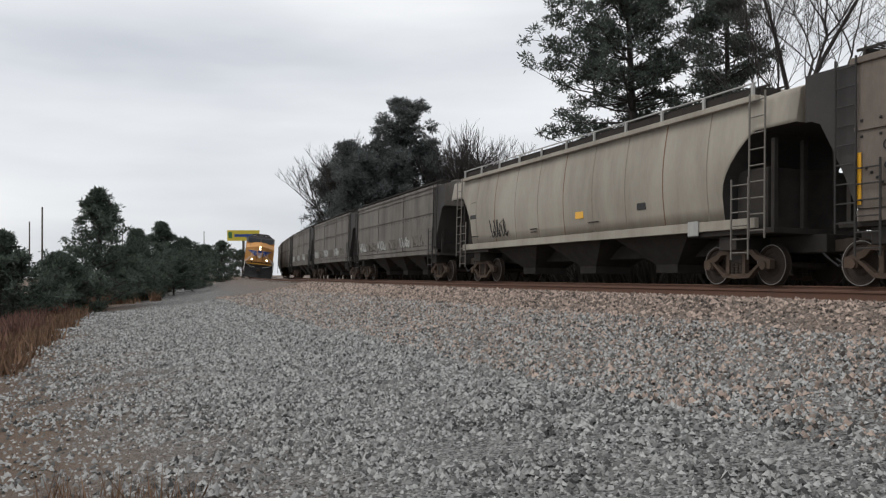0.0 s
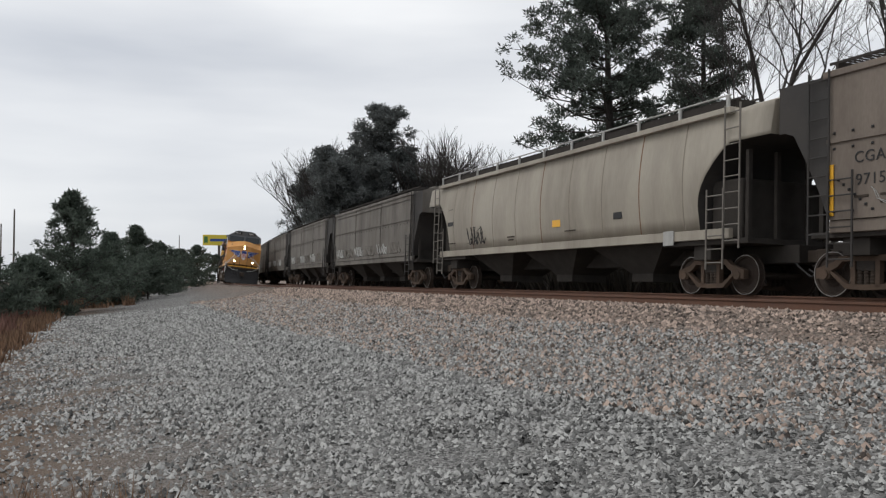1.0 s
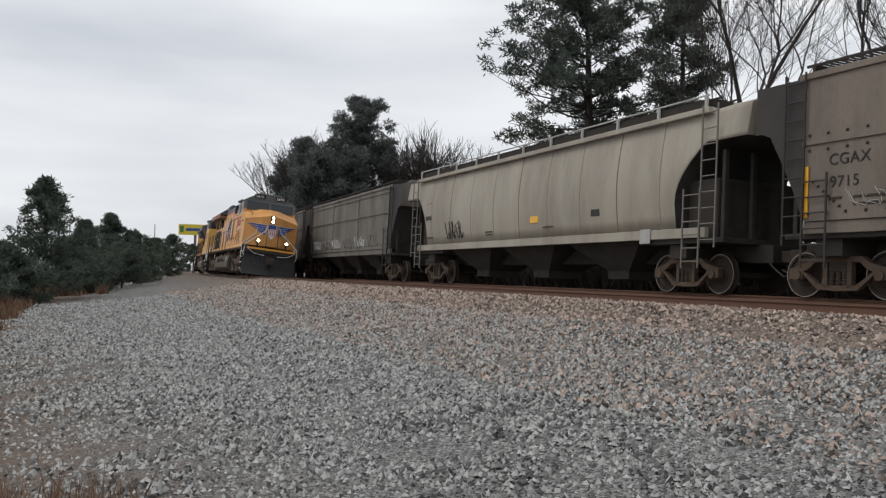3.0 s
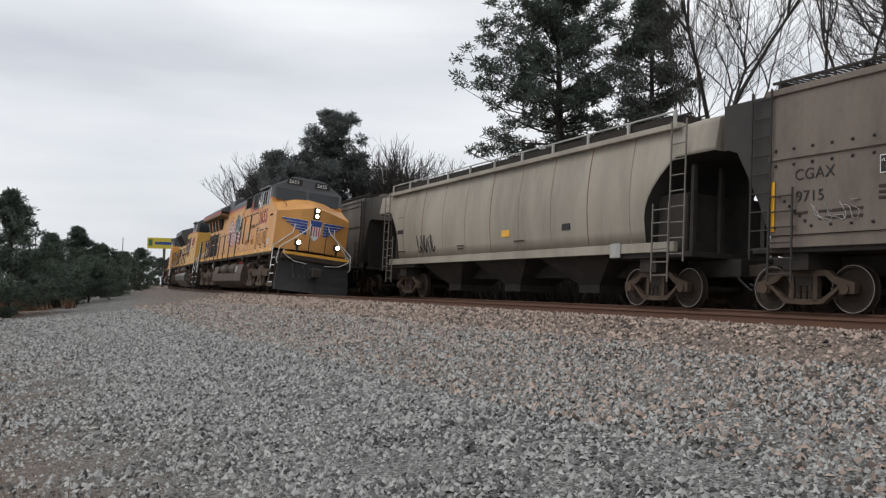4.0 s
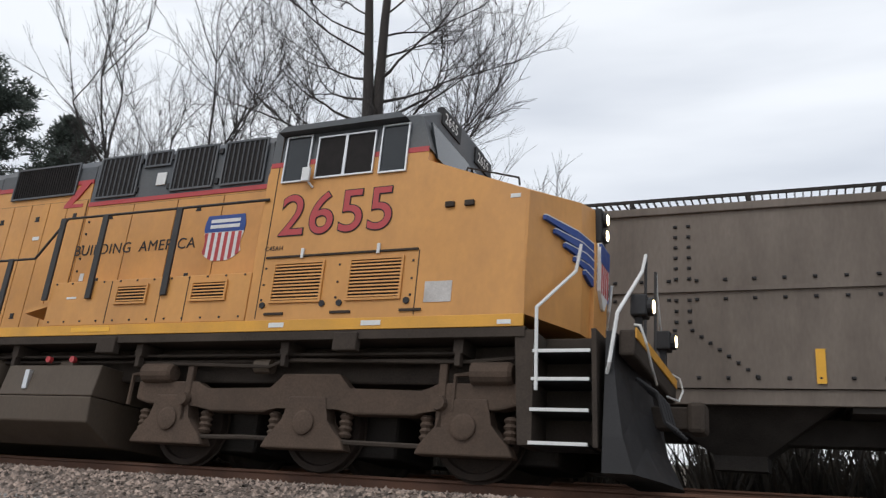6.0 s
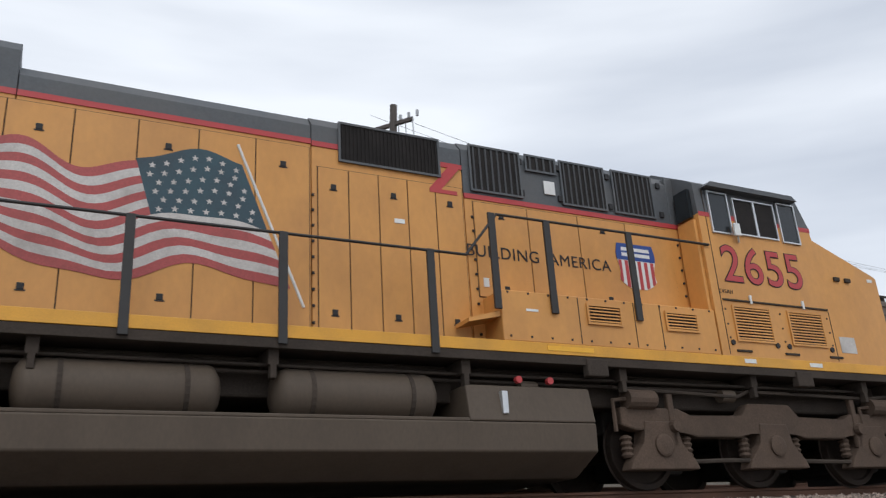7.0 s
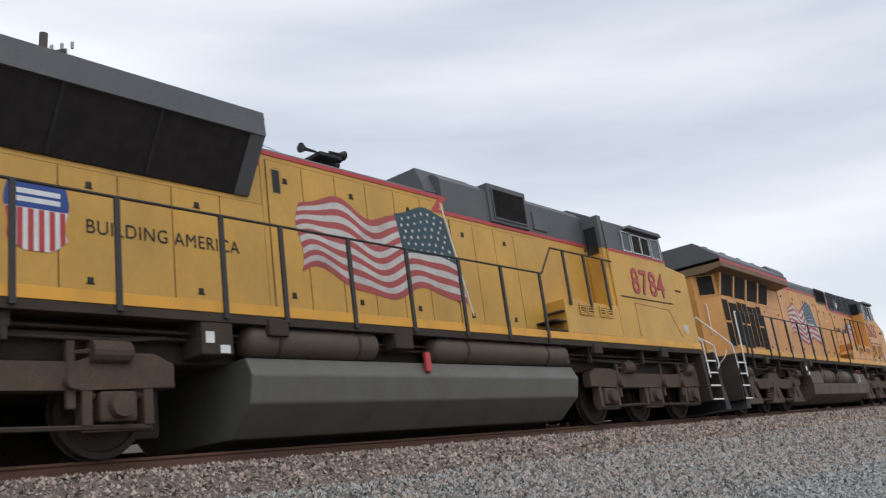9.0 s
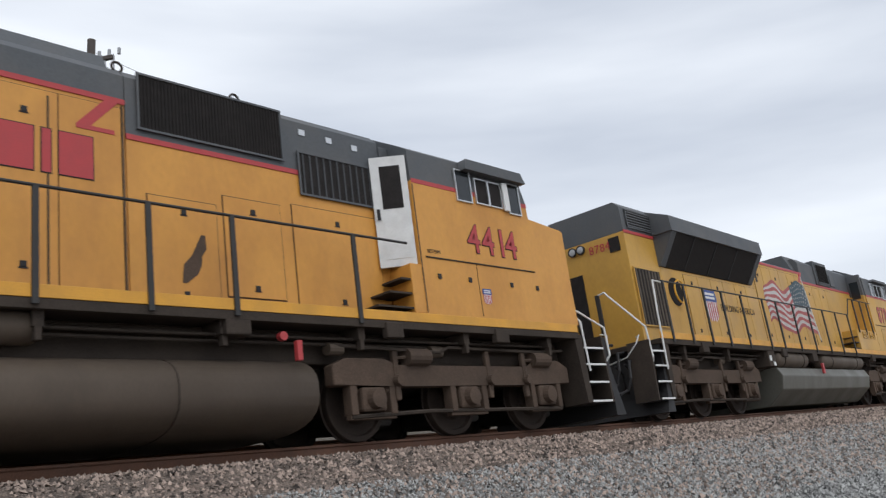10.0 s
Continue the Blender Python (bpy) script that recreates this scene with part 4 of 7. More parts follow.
def shield(parent, x, z, w, h, y):
    """A shield: blue chief with two plain bars, red stripes on white."""
    def outline(u):
        # half width at height u (0 foot, 1 top)
        return 0.5 * (0.94 + 0.06 * math.cos((u - 0.75) * 9)) * min(1, (max(0, u) / 0.22) ** 0.5 if u < 0.22 else 1)
    n = 24
    def plate(bm, u0, u1, a, b, dy):
        lo, hi = [], []
        rings = []
        for i in range(n + 1):
            u = u0 + (u1 - u0) * i / n
            hw = outline(u) * w
            l, r = max(-hw, a * w), min(hw, b * w)
            if r - l > 0.002:
                zz = z + h * u
                rings.append([(x + l, y - dy, zz), (x + r, y - dy, zz), (x + r, y, zz), (x + l, y, zz)])
        if len(rings) > 1:
            hull(bm, rings)
    s = piece("shield_emblem", M_WHT, parent, lambda bm: plate(bm, 0, 0.66, -0.5, 0.5, 0.004), "red, white and blue shield emblem")
    piece("chief", M_BLUE, s, lambda bm: plate(bm, 0.64, 1.0, -0.52, 0.52, 0.007))
    for k in range(6):
        a = -0.47 + k * 0.165
        piece("stripe", M_RED, s, lambda bm: plate(bm, 0.0, 0.63, a, a + 0.085, 0.006))
    for k in (0.72, 0.84):
        piece("word_bar", M_WHT, s, lambda bm: box(bm, x - w * 0.36, x + w * 0.36, y - 0.010, y - 0.005, z + h * k, z + h * (k + 0.075)), "white bar of lettering")
    return s


def flag(parent, x0, xt, xb, z0, zt, y):
    """A waving flag painted on the hood, staff on the right: thirteen stripes, a blue canton with stars."""
    hgt = (zt - z0) * 0.66
    def at(u, v, dy):
        right = xb + (xt - xb) * (0.20 + 0.72 * v)
        xx = x0 + (right - x0) * u + 0.05 * math.sin(v * 7 + u * 4) * (1 - u)
        wave = (0.16 * math.sin(2 * math.pi * (1.55 * u + 0.10 - 0.12 * v)) + 0.05 * math.sin(2 * math.pi * (3.3 * u + 0.4 * v))) * (1.15 - 0.6 * u)
        zz = z0 + 0.30 + hgt * v * (0.86 + 0.14 * u) + wave + 0.16 * u * (v - 0.3)
        return (xx, y - dy, zz)
    f = piece("flag_staff", M_WHT, parent, lambda bm: tube(bm, [(xt, y, zt), (xb, y, z0)], 0.018, 6), "painted white flag staff")
    n = 28
    for k in range(13):
        u1 = 1.0 if k < 6 else 0.62
        rings = [[at(u1 * i / n, k / 13, 0.004), at(u1 * i / n, (k + 1) / 13, 0.004), at(u1 * i / n, (k + 1) / 13, 0.0), at(u1 * i / n, k / 13, 0.0)] for i in range(n + 1)]
        piece("stripe", M_FLAGR if k % 2 == 0 else M_FLAGW, f, lambda bm: hull(bm, rings))
    rings = [[at(0.62 + 0.38 * i / 12, 6 / 13, 0.005), at(0.62 + 0.38 * i / 12, 1.02, 0.005), at(0.62 + 0.38 * i / 12, 1.02, 0), at(0.62 + 0.38 * i / 12, 6 / 13, 0)] for i in range(13)]
    piece("canton", M_FLAGB, f, lambda bm: hull(bm, rings))
    def stars(bm):
        for r in range(6):
            for c in range(7):
                u, v = 0.645 + 0.05 * c + 0.02 * (r % 2), 0.50 + 0.088 * r
                px, py, pz = at(u, v, 0.008)
                vs = []
                for i in range(10):
                    rad = 0.042 if i % 2 == 0 else 0.018
                    a = math.pi / 2 + i * math.pi / 5
                    vs.append(bm.verts.new((px + rad * math.cos(a), py, pz + rad * math.sin(a))))
                bm.faces.new(vs)
    st = piece("star_field", M_FLAGW, f, stars)
    st["kind"] = "stuff"
    return f


M_SLAT = mat("shaded_grille_slat", (0.055, 0.057, 0.060), 0.7, vary=0.2, bump=0.04)
M_SEAMDARK = mat("sooty_door_seam", (0.10, 0.06, 0.03), 0.8, vary=0.3, bump=0.05)
# stained yellow, its base darkened to stand for shade under the radiator overhang
M_DULL = mat("shaded_yellow_paint", (0.20, 0.122, 0.060), 0.7, vary=0.15, scale=1.3, bump=0.04, dirt=(0.14, 0.10, 0.07), dirt_amount=0.7)
M_FLAGR = mat("faded_flag_red", (0.42, 0.075, 0.070), 0.55, vary=0.3, scale=1.6, bump=0.02, dirt=(0.16, 0.05, 0.045), dirt_amount=0.7, dirt_scale=1.6)
M_FLAGW = mat("faded_flag_white", (0.60, 0.565, 0.53), 0.55, vary=0.25, scale=1.6, bump=0.02, dirt=(0.22, 0.19, 0.17), dirt_amount=0.8, dirt_scale=1.6)
M_FLAGB = mat("faded_flag_blue", (0.026, 0.052, 0.070), 0.55, vary=0.35, scale=1.6, bump=0.02, dirt=(0.03, 0.12, 0.15), dirt_amount=0.4, dirt_scale=1.2)


def railing(parent, xs, zfoot, ztop, extra=(), y=-1.512, width=0.10, paint=None):
    """Wide flat stanchions with a round top rail, on both sides."""
    for sgn in (1, -1):
        for x in xs:
            piece("stanchion", paint or M_RAILING, parent, lambda bm: box(bm, x - width / 2, x + width / 2, sgn * y - 0.018, sgn * y + 0.018, zfoot, ztop, 0.006))
        for pts in extra:
            piece("handrail", paint or M_RAILING, parent, lambda bm: tube(bm, [(px, sgn * y, pz) for px, pz in pts], 0.02, 7))


def loco_truck(parent, xs, style):
    """A three-axle truck: cast side frames, journals, springs, brake cylinders, and wheelsets that roll."""
    tr = new("truck")
    tr.empty_display_size = 0.3
    tr.parent = parent
    tr.matrix_basis = U @ pose(xs[1], 0, 0)
    h = (xs[2] - xs[0]) / 2
    for sgn in (-1, 1):
        y = sgn * 1.16
        bm = bmesh.new()
        if style == "drop":
            top = [(-h - 0.62, 1.02), (-h + 0.35, 1.02), (-h + 0.55, 0.90), (-0.55, 0.92), (-0.40, 1.12), (0.40, 1.12), (0.55, 0.92), (h - 0.55, 0.90), (h - 0.35, 1.02), (h + 0.62, 1.02)]
            low = [(h + 0.62, 0.78), (h + 0.40, 0.72), (h - 0.40, 0.72), (h - 0.62, 0.64), (0.62, 0.64), (0.42, 0.72), (-0.42, 0.72), (-0.62, 0.64), (-h + 0.62, 0.64), (-h + 0.40, 0.72), (-h - 0.40, 0.72), (-h - 0.62, 0.78)]
        else:
            top = [(-h - 0.70, 1.00), (-h - 0.45, 1.10), (-h + 0.25, 1.10), (-h + 0.50, 0.98), (h - 0.50, 0.98), (h - 0.25, 1.12), (h + 0.45, 1.12), (h + 0.70, 1.00)]
            low = [(h + 0.70, 0.72), (h + 0.30, 0.72), (h - 0.45, 0.70), (-h + 0.45, 0.70), (-h - 0.30, 0.72), (-h - 0.70, 0.72)]
        sideprism(bm, top + low, y - 0.10, y + 0.10, 0.025)
        part("side_frame", bm, M_TRUCK, tr)
        for k in (-h, 0, h):
            bm = bmesh.new()
            if style == "drop":
                sideprism(bm, [(k - 0.26, 0.84), (k + 0.26, 0.84), (k + 0.30, 0.55), (k + 0.52, 0.34), (k + 0.58, 0.22), (k - 0.58, 0.22), (k - 0.52, 0.34), (k - 0.30, 0.55)], y - 0.12, y + 0.10, 0.02)
                lathe(bm, [(0, 0.03), (0, 0.145), (-sgn * -0.05, 0.145), (sgn * 0.06, 0.12), (sgn * 0.07, 0.03)], (k, y + sgn * 0.10, 0.53), "y", 16)
            else:
                for q in (-1, 1):
                    box(bm, k + q * 0.36 - 0.06, k + q * 0.36 + 0.06, y - 0.09, y + 0.09, 0.32, 0.80, 0.015)
                box(bm, k - 0.22, k + 0.22, y - 0.10, y + 0.14, 0.36, 0.70, 0.04)
                lathe(bm, [(0, 0.03), (0, 0.15), (sgn * 0.10, 0.13), (sgn * 0.11, 0.03)], (k, y + sgn * 0.10, 0.53), "y", 16)
                box(bm, k - 0.42, k + 0.42, y - 0.05, y + 0.05, 0.26, 0.33, 0.01)
            part("journal_box", bm, M_TRUCK, tr)
            for q in (-1, 1):
                bm = bmesh.new()
                lathe(bm, [(0, 0.03)] + [(0.035 * i, 0.085 if i % 2 else 0.06) for i in range(9)] + [(0.29, 0.03)], (k + q * (0.50 if style == "drop" else 0.29), y - sgn * 0.02, 0.38 if style == "drop" else 0.62), "z", 10)
                part("coil_spring", bm, M_TRUCK, tr)
        for k in ((-h - 0.28, h + 0.30) if style == "drop" else (-h + 0.9, h - 0.1)):
            bm = bmesh.new()
            lathe(bm, [(-0.24, 0.03), (-0.24, 0.13), (0.2, 0.13), (0.24, 0.10), (0.24, 0.03)], (k, y + sgn * 0.10, 1.12), "x", 14)
            tube(bm, [(k - 0.24, y + sgn * 0.1, 1.12), (k - 0.45, y + sgn * 0.1, 1.10), (k - 0.45, y + sgn * 0.1, 0.7)], 0.03, 6)
            part("brake_cylinder", bm, M_TRUCK, tr)
        for k in ((-h + 0.22, h - 0.3) if style == "drop" else (-h + 0.45, 0.5, h - 0.55)):
            bm = bmesh.new()
            box(bm, k - 0.05, k + 0.05, y + sgn * 0.08 - 0.04, y + sgn * 0.08 + 0.04, 0.5, 1.25, 0.02)
            lathe(bm, [(0, 0.02), (0, 0.09), (sgn * 0.08, 0.08), (sgn * 0.08, 0.02)], (k, y + sgn * 0.12, 0.78), "y", 12)
            part("brake_hanger", bm, M_TRUCK, tr)
        bm = bmesh.new()
        tube(bm, [(-h - 0.7, y + sgn * 0.08, 1.28), (-h - 0.5, y + sgn * 0.12, 1.25), (-0.6, y + sgn * 0.12, 1.2), (-0.4, y + sgn * 0.12, 1.28), (h, y + sgn * 0.12, 1.25), (h + 0.6, y + sgn * 0.10, 1.3)], 0.025, 6)
        tube(bm, [(-h - 0.4, y + sgn * 0.05, 0.30), (-0.9, y + sgn * 0.05, 0.34), (h + 0.4, y + sgn * 0.05, 0.30)], 0.03, 6)
        part("brake_pipe", bm, M_FRAME, tr)
    bm = bmesh.new()
    box(bm, -h - 0.5, h + 0.5, -0.7, 0.7, 0.75, 1.3, 0.03)
    for k in (-h, 0, h):
        box(bm, k + 0.2, k + 0.9, -0.6, 0.6, 0.22, 0.85, 0.06)
    part("traction_motor", bm, M_SHADE, tr)
    for k in (-h, 0, h):
        ROLLING.append((wheelset("wheelset", tr, k, 0.533, rim=None, seg=32), k))
    return tr


def end_steps(parent, x0, x1, foot, white=True):
    """A stepwell at a corner of the frame: side plates, four treads with pale edges, grab rails."""
    for sgn in (-1, 1):
        y0, y1 = sgn * 1.47, sgn * 0.95
        lo, hi = min(y0, y1), max(y0, y1)
        d = 1 if x1 > x0 else -1
        a, b = min(x0, x1), max(x0, x1)
        st = piece("stepwell", M_FRAME, parent, lambda bm: (sideprism(bm, [(x0 - d * 0.22, 1.56), (x0, 1.56), (x0 + d * 0.03, 0.34), (x0 - d * 0.12, 0.34)], lo, hi),
                                                            sideprism(bm, [(x1, 1.56), (x1 + d * 0.05, 1.56), (x1 + d * 0.10, 0.34), (x1 + d * 0.05, 0.34)], lo, hi),
                                                            box(bm, a, b, -abs(y1) if sgn < 0 else abs(y1) - 0.02, -abs(y1) + 0.02 if sgn < 0 else abs(y1), 0.34, 1.56)))
        for i, z in enumerate((0.34, 0.68, 1.00, 1.30)):
            piece("tread", M_BLK, st, lambda bm: box(bm, a, b, lo, hi, z, z + 0.03))
            piece("tread_edge", M_WHT, st, lambda bm: box(bm, a, b, sgn * 1.485 - 0.01, sgn * 1.485 + 0.01, z + 0.005, z + 0.04))


def corner_rail(parent, pts, paint=None):
    for sgn in (-1, 1):
        piece("grab_rail", paint or M_WHT, parent, lambda bm: tube(bm, [(px, sgn * py, pz) for px, py, pz in pts], 0.021, 7), "white-painted grab rail")


def rear_rails(parent, x):
    """Slanting step rails, their posts, and jumper cables looped over the rear coupler."""
    corner_rail(parent, [(x, 0.44, 2.70), (x, 0.62, 2.74), (x - 0.03, 0.74, 2.60), (x - 0.06, 1.44, 1.82), (x - 0.06, 1.48, 1.20), (x, 1.42, 1.10)])
    for sgn in (-1, 1):
        piece("rail_post", M_RAILING, parent, lambda bm: box(bm, x - 0.02, x + 0.02, sgn * 0.44 - 0.05, sgn * 0.44 + 0.05, 1.5, 2.72, 0.006))
        for k in range(3):
            y = sgn * (0.55 + 0.22 * k)
            piece("jumper_cable", M_BLK, parent, lambda bm: tube(bm, [(x + 0.05, y, 1.62 - 0.2 * k), (x - 0.18, y, 1.60 - 0.2 * k), (x - 0.30, y + 0.04 * sgn, 1.25 - 0.2 * k), (x - 0.32, y - 0.06 * sgn, 0.92 - 0.15 * k), (x - 0.62, y - 0.10 * sgn, 0.78 - 0.12 * k)], 0.032, 7))
    piece("uncoupling_lever", M_WHT, parent, lambda bm: tube(bm, [(x - 0.1, -0.4, 1.2), (x - 0.16, -0.95, 1.28), (x - 0.16, -1.22, 1.52), (x - 0.10, -1.28, 1.68), (x - 0.04, -1.18, 1.66)], 0.015, 5))


def air_tank(parent, x0, x1, y, z, r):
    bm = bmesh.new()
    lathe(bm, [(0, 0.02), (0.02, r * 0.6), (0.08, r * 0.92), (0.14, r), (x1 - x0 - 0.14, r), (x1 - x0 - 0.08, r * 0.92), (x1 - x0 - 0.02, r * 0.6), (x1 - x0, 0.02)], (x0, y, z), "x", 24)
    o = part("air_reservoir", bm, M_TANK, parent, m=U)
    for p in o.data.polygons:
        p.use_smooth = True
    piece("strap", M_FRAME, o, lambda bm: [lathe(bm, [(0, r * 0.9), (0, r + 0.008), (0.05, r + 0.008), (0.05, r * 0.9)], (x0 + k * (x1 - x0), y, z), "x", 24) for k in (0.2, 0.8)])
    return o


def underbody(parent, length, x0, x1):
    """Main frame, walkway deck, sill stripes, brackets, piping and couplers."""
    slab("main_frame", M_FRAME, parent, x0, x1, -1.0, 1.0, 1.05, 1.5, 0.03)
    slab("walkway", M_FRAME, parent, x0, x1, -1.48, 1.48, 1.50, 1.60, 0.01)
    for sgn in (-1, 1):
        slab("sill_stripe", M_SILL, parent, x0 + 0.02, x1 - 0.02, min(sgn * 1.47, sgn * 1.50), max(sgn * 1.47, sgn * 1.50), 1.595, 1.735, 0.005, "bright yellow sill stripe")
        slab("walkway_edge", M_FRAME, parent, x0, x1, min(sgn * 1.42, sgn * 1.49), max(sgn * 1.42, sgn * 1.49), 1.48, 1.594, 0.008)
        for i, x in enumerate([x0 + 1.2 + k * (x1 - x0 - 2) / 8 for k in range(9)]):
            piece("bracket", M_FRAME, parent, lambda bm: (box(bm, x - 0.06, x + 0.06, sgn * 1.2 - 0.2, sgn * 1.2 + 0.2, 1.32, 1.5, 0.01), box(bm, x - 0.035, x + 0.035, sgn * 1.35 - 0.05, sgn * 1.35 + 0.05, 1.18, 1.35, 0.01)))
        for k, (z, r) in enumerate(((1.40, 0.03), (1.30, 0.022), (1.36, 0.018))):
            piece("pipe", M_FRAME, parent, lambda bm: tube(bm, [(x0 + 0.8, sgn * (1.05 + 0.1 * k), z), (x0 + 3, sgn * (1.05 + 0.1 * k), z + 0.03), (length / 2, sgn * (1.12 + 0.08 * k), z - 0.02), (x1 - 0.8, sgn * (1.05 + 0.1 * k), z)], r, 7))
        for x in (x0 + 2.0, length * 0.30, length * 0.66, x1 - 2.2):
            piece("jack_pad", M_FRAME, parent, lambda bm: box(bm, x - 0.16, x + 0.16, sgn * 1.46 - 0.07, sgn * 1.46 + 0.05, 1.34, 1.56, 0.015))
        for x in (x0 + 3.3, length * 0.62, x1 - 3.5):
            piece("lift_lug", M_TANK, parent, lambda bm: lathe(bm, [(-0.12, 0.02), (-0.12, 0.09), (0.12, 0.09), (0.12, 0.02)], (x, sgn * 1.2, 1.22), "x", 12))
    for x, sgn in ((0.55, -1), (length - 0.6, 1)):
        bm = bmesh.new()
        box(bm, min(x, x + sgn * 0.5), max(x, x + sgn * 0.5), -0.12, 0.12, 0.75, 1.0, 0.02)
        box(bm, min(x + sgn * 0.42, x + sgn * 0.62), max(x + sgn * 0.42, x + sgn * 0.62), -0.2, 0.16, 0.7, 1.05, 0.05)
        part("coupler", bm, M_FRAME, parent, m=U)
        for k in range(4):
            yy = -0.9 + 0.22 * k
            piece("air_hose", M_BLK, parent, lambda bm: tube(bm, [(x, yy, 1.15), (x + sgn * 0.22, yy, 1.0), (x + sgn * 0.3, yy + 0.04, 0.7), (x + sgn * 0.42, yy + 0.05, 0.62)], 0.024, 6))


def pilot(parent, x, sgn):
    """The plow and end sheet over the coupler."""
    bm = bmesh.new()
    rings = []
    for z, w, out in ((0.10, 1.45, 0.42), (0.45, 1.45, 0.24), (0.85, 1.42, 0.12), (1.2, 1.40, 0.05), (1.55, 1.40, 0.05)):
        rings.append([(x + sgn * out * 0.6, -w, z), (x + sgn * out, -w * 0.5, z), (x + sgn * (out + 0.10), 0, z), (x + sgn * out, w * 0.5, z), (x + sgn * out * 0.6, w, z), (x - sgn * 0.06, w, z), (x - sgn * 0.06, -w, z)])
    hull(bm, rings)
    return part("plow", bm, M_BLK, parent, m=U)


def headlamp(parent, x, y, z, r, lit=True, d=1):
    bm = bmesh.new()
    lathe(bm, [(-0.05 * d, r * 1.2), (0.02 * d, r * 1.25), (0.02 * d, r), (0.0, r * 0.95)], (x, y, z), "x", 16)
    h = part("lamp_housing", bm, M_BLK, parent, m=U)
    bm = bmesh.new()
    lathe(bm, [(0.0, 0.01), (0.0, r), (0.025 * d, r * 0.8), (0.035 * d, 0.01)], (x, y, z), "x", 16)
    part("lamp_lens", bm, M_LIGHT if lit else M_LAMPOFF, h, "glowing headlight" if lit else "unlit headlight lens")


def cab_shell(parent, paint, xr, xf, ztop, zred, nose, rise=0.38, peak=0.30):
    """Cab and nose in one shell, rear wall to nose tip, with a grey top above the red line."""
    xn0, zn0, xn1, zn1, xtip = nose     # foot of the windscreen, front of the nose's top, tip of the nose
    def low(bm):
        # body below the red line, with the nose drawn in at its front corners
        side = [(xr, 1.735), (xr, zred), (xn0, zred), (xn0 + 0.02, zn0), (xn1, zn1), (xn1 + 0.05, 1.735)]
        rings = []
        hw = [(-1.0, 1.5), (1.0, 1.5)]
        left = [(x, -1.49, z) for x, z in side]
        right = [(x, 1.49, z) for x, z in side]
        hull(bm, [left, right])
    c = piece("cab", paint, parent, low)
    # nose front: two facets meeting in the middle
    def front(bm):
        rings = []
        for u, lean in ((0.0, 0.0), (0.5, 0.0), (1.0, -0.04)):
            def zz(yy):
                return 1.735 + (zn1 - 0.02 + peak * (1 - abs(yy) / 1.485) - 1.735) * u
            rings.append([(x, yy, zz(yy)) for x, yy in ((xn1 - 0.25, -1.485), (xn1 + 0.04, -1.485), (xtip - 0.07 + lean, -0.6), (xtip + lean, 0), (xtip - 0.07 + lean, 0.6), (xn1 + 0.04, 1.485), (xn1 - 0.25, 1.485))])
        rings.append([(xn0, -1.35, zn0 - 0.06), (xn0 + 0.3, -1.3, zn0 - 0.06), (xn0 + 0.35, -0.6, zn0 + peak * 0.55), (xn0 + 0.35, 0, zn0 + peak * 0.75), (xn0 + 0.35, 0.6, zn0 + peak * 0.55), (xn0 + 0.3, 1.3, zn0 - 0.06), (xn0, 1.35, zn0 - 0.06)])
        hull(bm, rings)
    piece("nose", paint, parent, front)
    def up(bm):
        rings = []
        for x, inset in ((xr, 0), (xf, 0)):
            rings.append([(x, -1.49, zred), (x, -1.47, ztop - 0.12), (x, -1.30, ztop), (x, -0.65, ztop + rise), (x, 0.65, ztop + rise), (x, 1.30, ztop), (x, 1.47, ztop - 0.12), (x, 1.49, zred)])
        xb = xn0 + 0.03
        rings.append([(xb, -1.485, zred), (xf + 0.05, -1.46, ztop - 0.14), (xf + 0.03, -1.28, ztop - 0.01), (xf + 0.03, -0.65, ztop + rise - 0.03), (xf + 0.03, 0.65, ztop + rise - 0.03), (xf + 0.03, 1.28, ztop - 0.01), (xf + 0.05, 1.46, ztop - 0.14), (xb, 1.485, zred)])
        hull(bm, rings)
    piece("cab_roof", M_GREY, parent, up)
    for sgn in (-1, 1):
        slab("red_stripe", M_RED, parent, xr + 0.01, xn0 + 0.01, min(sgn * 1.485, sgn * 1.496), max(sgn * 1.485, sgn * 1.496), zred - 0.035, zred + 0.035, 0.0)
        # windscreen half
        def glass(bm):
            a = 0.08 if sgn > 0 else -1.32
            b = 1.32 if sgn > 0 else -0.08
            z0, z1 = zn0 + 0.10, ztop - 0.16
            def xa(z):
                return xn0 + 0.03 + (xf + 0.04 - xn0 - 0.03) * (z - zred) / (ztop - zred) if z > zred else xn0 + 0.03
            hull(bm, [[(xa(z) + o, a, z), (xa(z) + o, b, z)] [::1] + [(xa(z) + o - 0.03, b, z), (xa(z) + o - 0.03, a, z)] for z, o in ((z0, 0.035), (z1, 0.035))])
        piece("windscreen", M_GLASS, parent, glass)
    return c


def hood_doors(parent, x0, x1, y, z0, z1, n, paint):
    w = (x1 - x0) / n
    slab("door_frame", M_SEAMDARK, parent, x0 - 0.004, x1 + 0.004, y - 0.004, y + 0.01, z0 - 0.012, z1 + 0.012, 0.0)
    for i in range(n):
        door(parent, x0 + i * w, x0 + (i + 1) * w, y, z0, z1, paint, latch=i % 2 == 0)


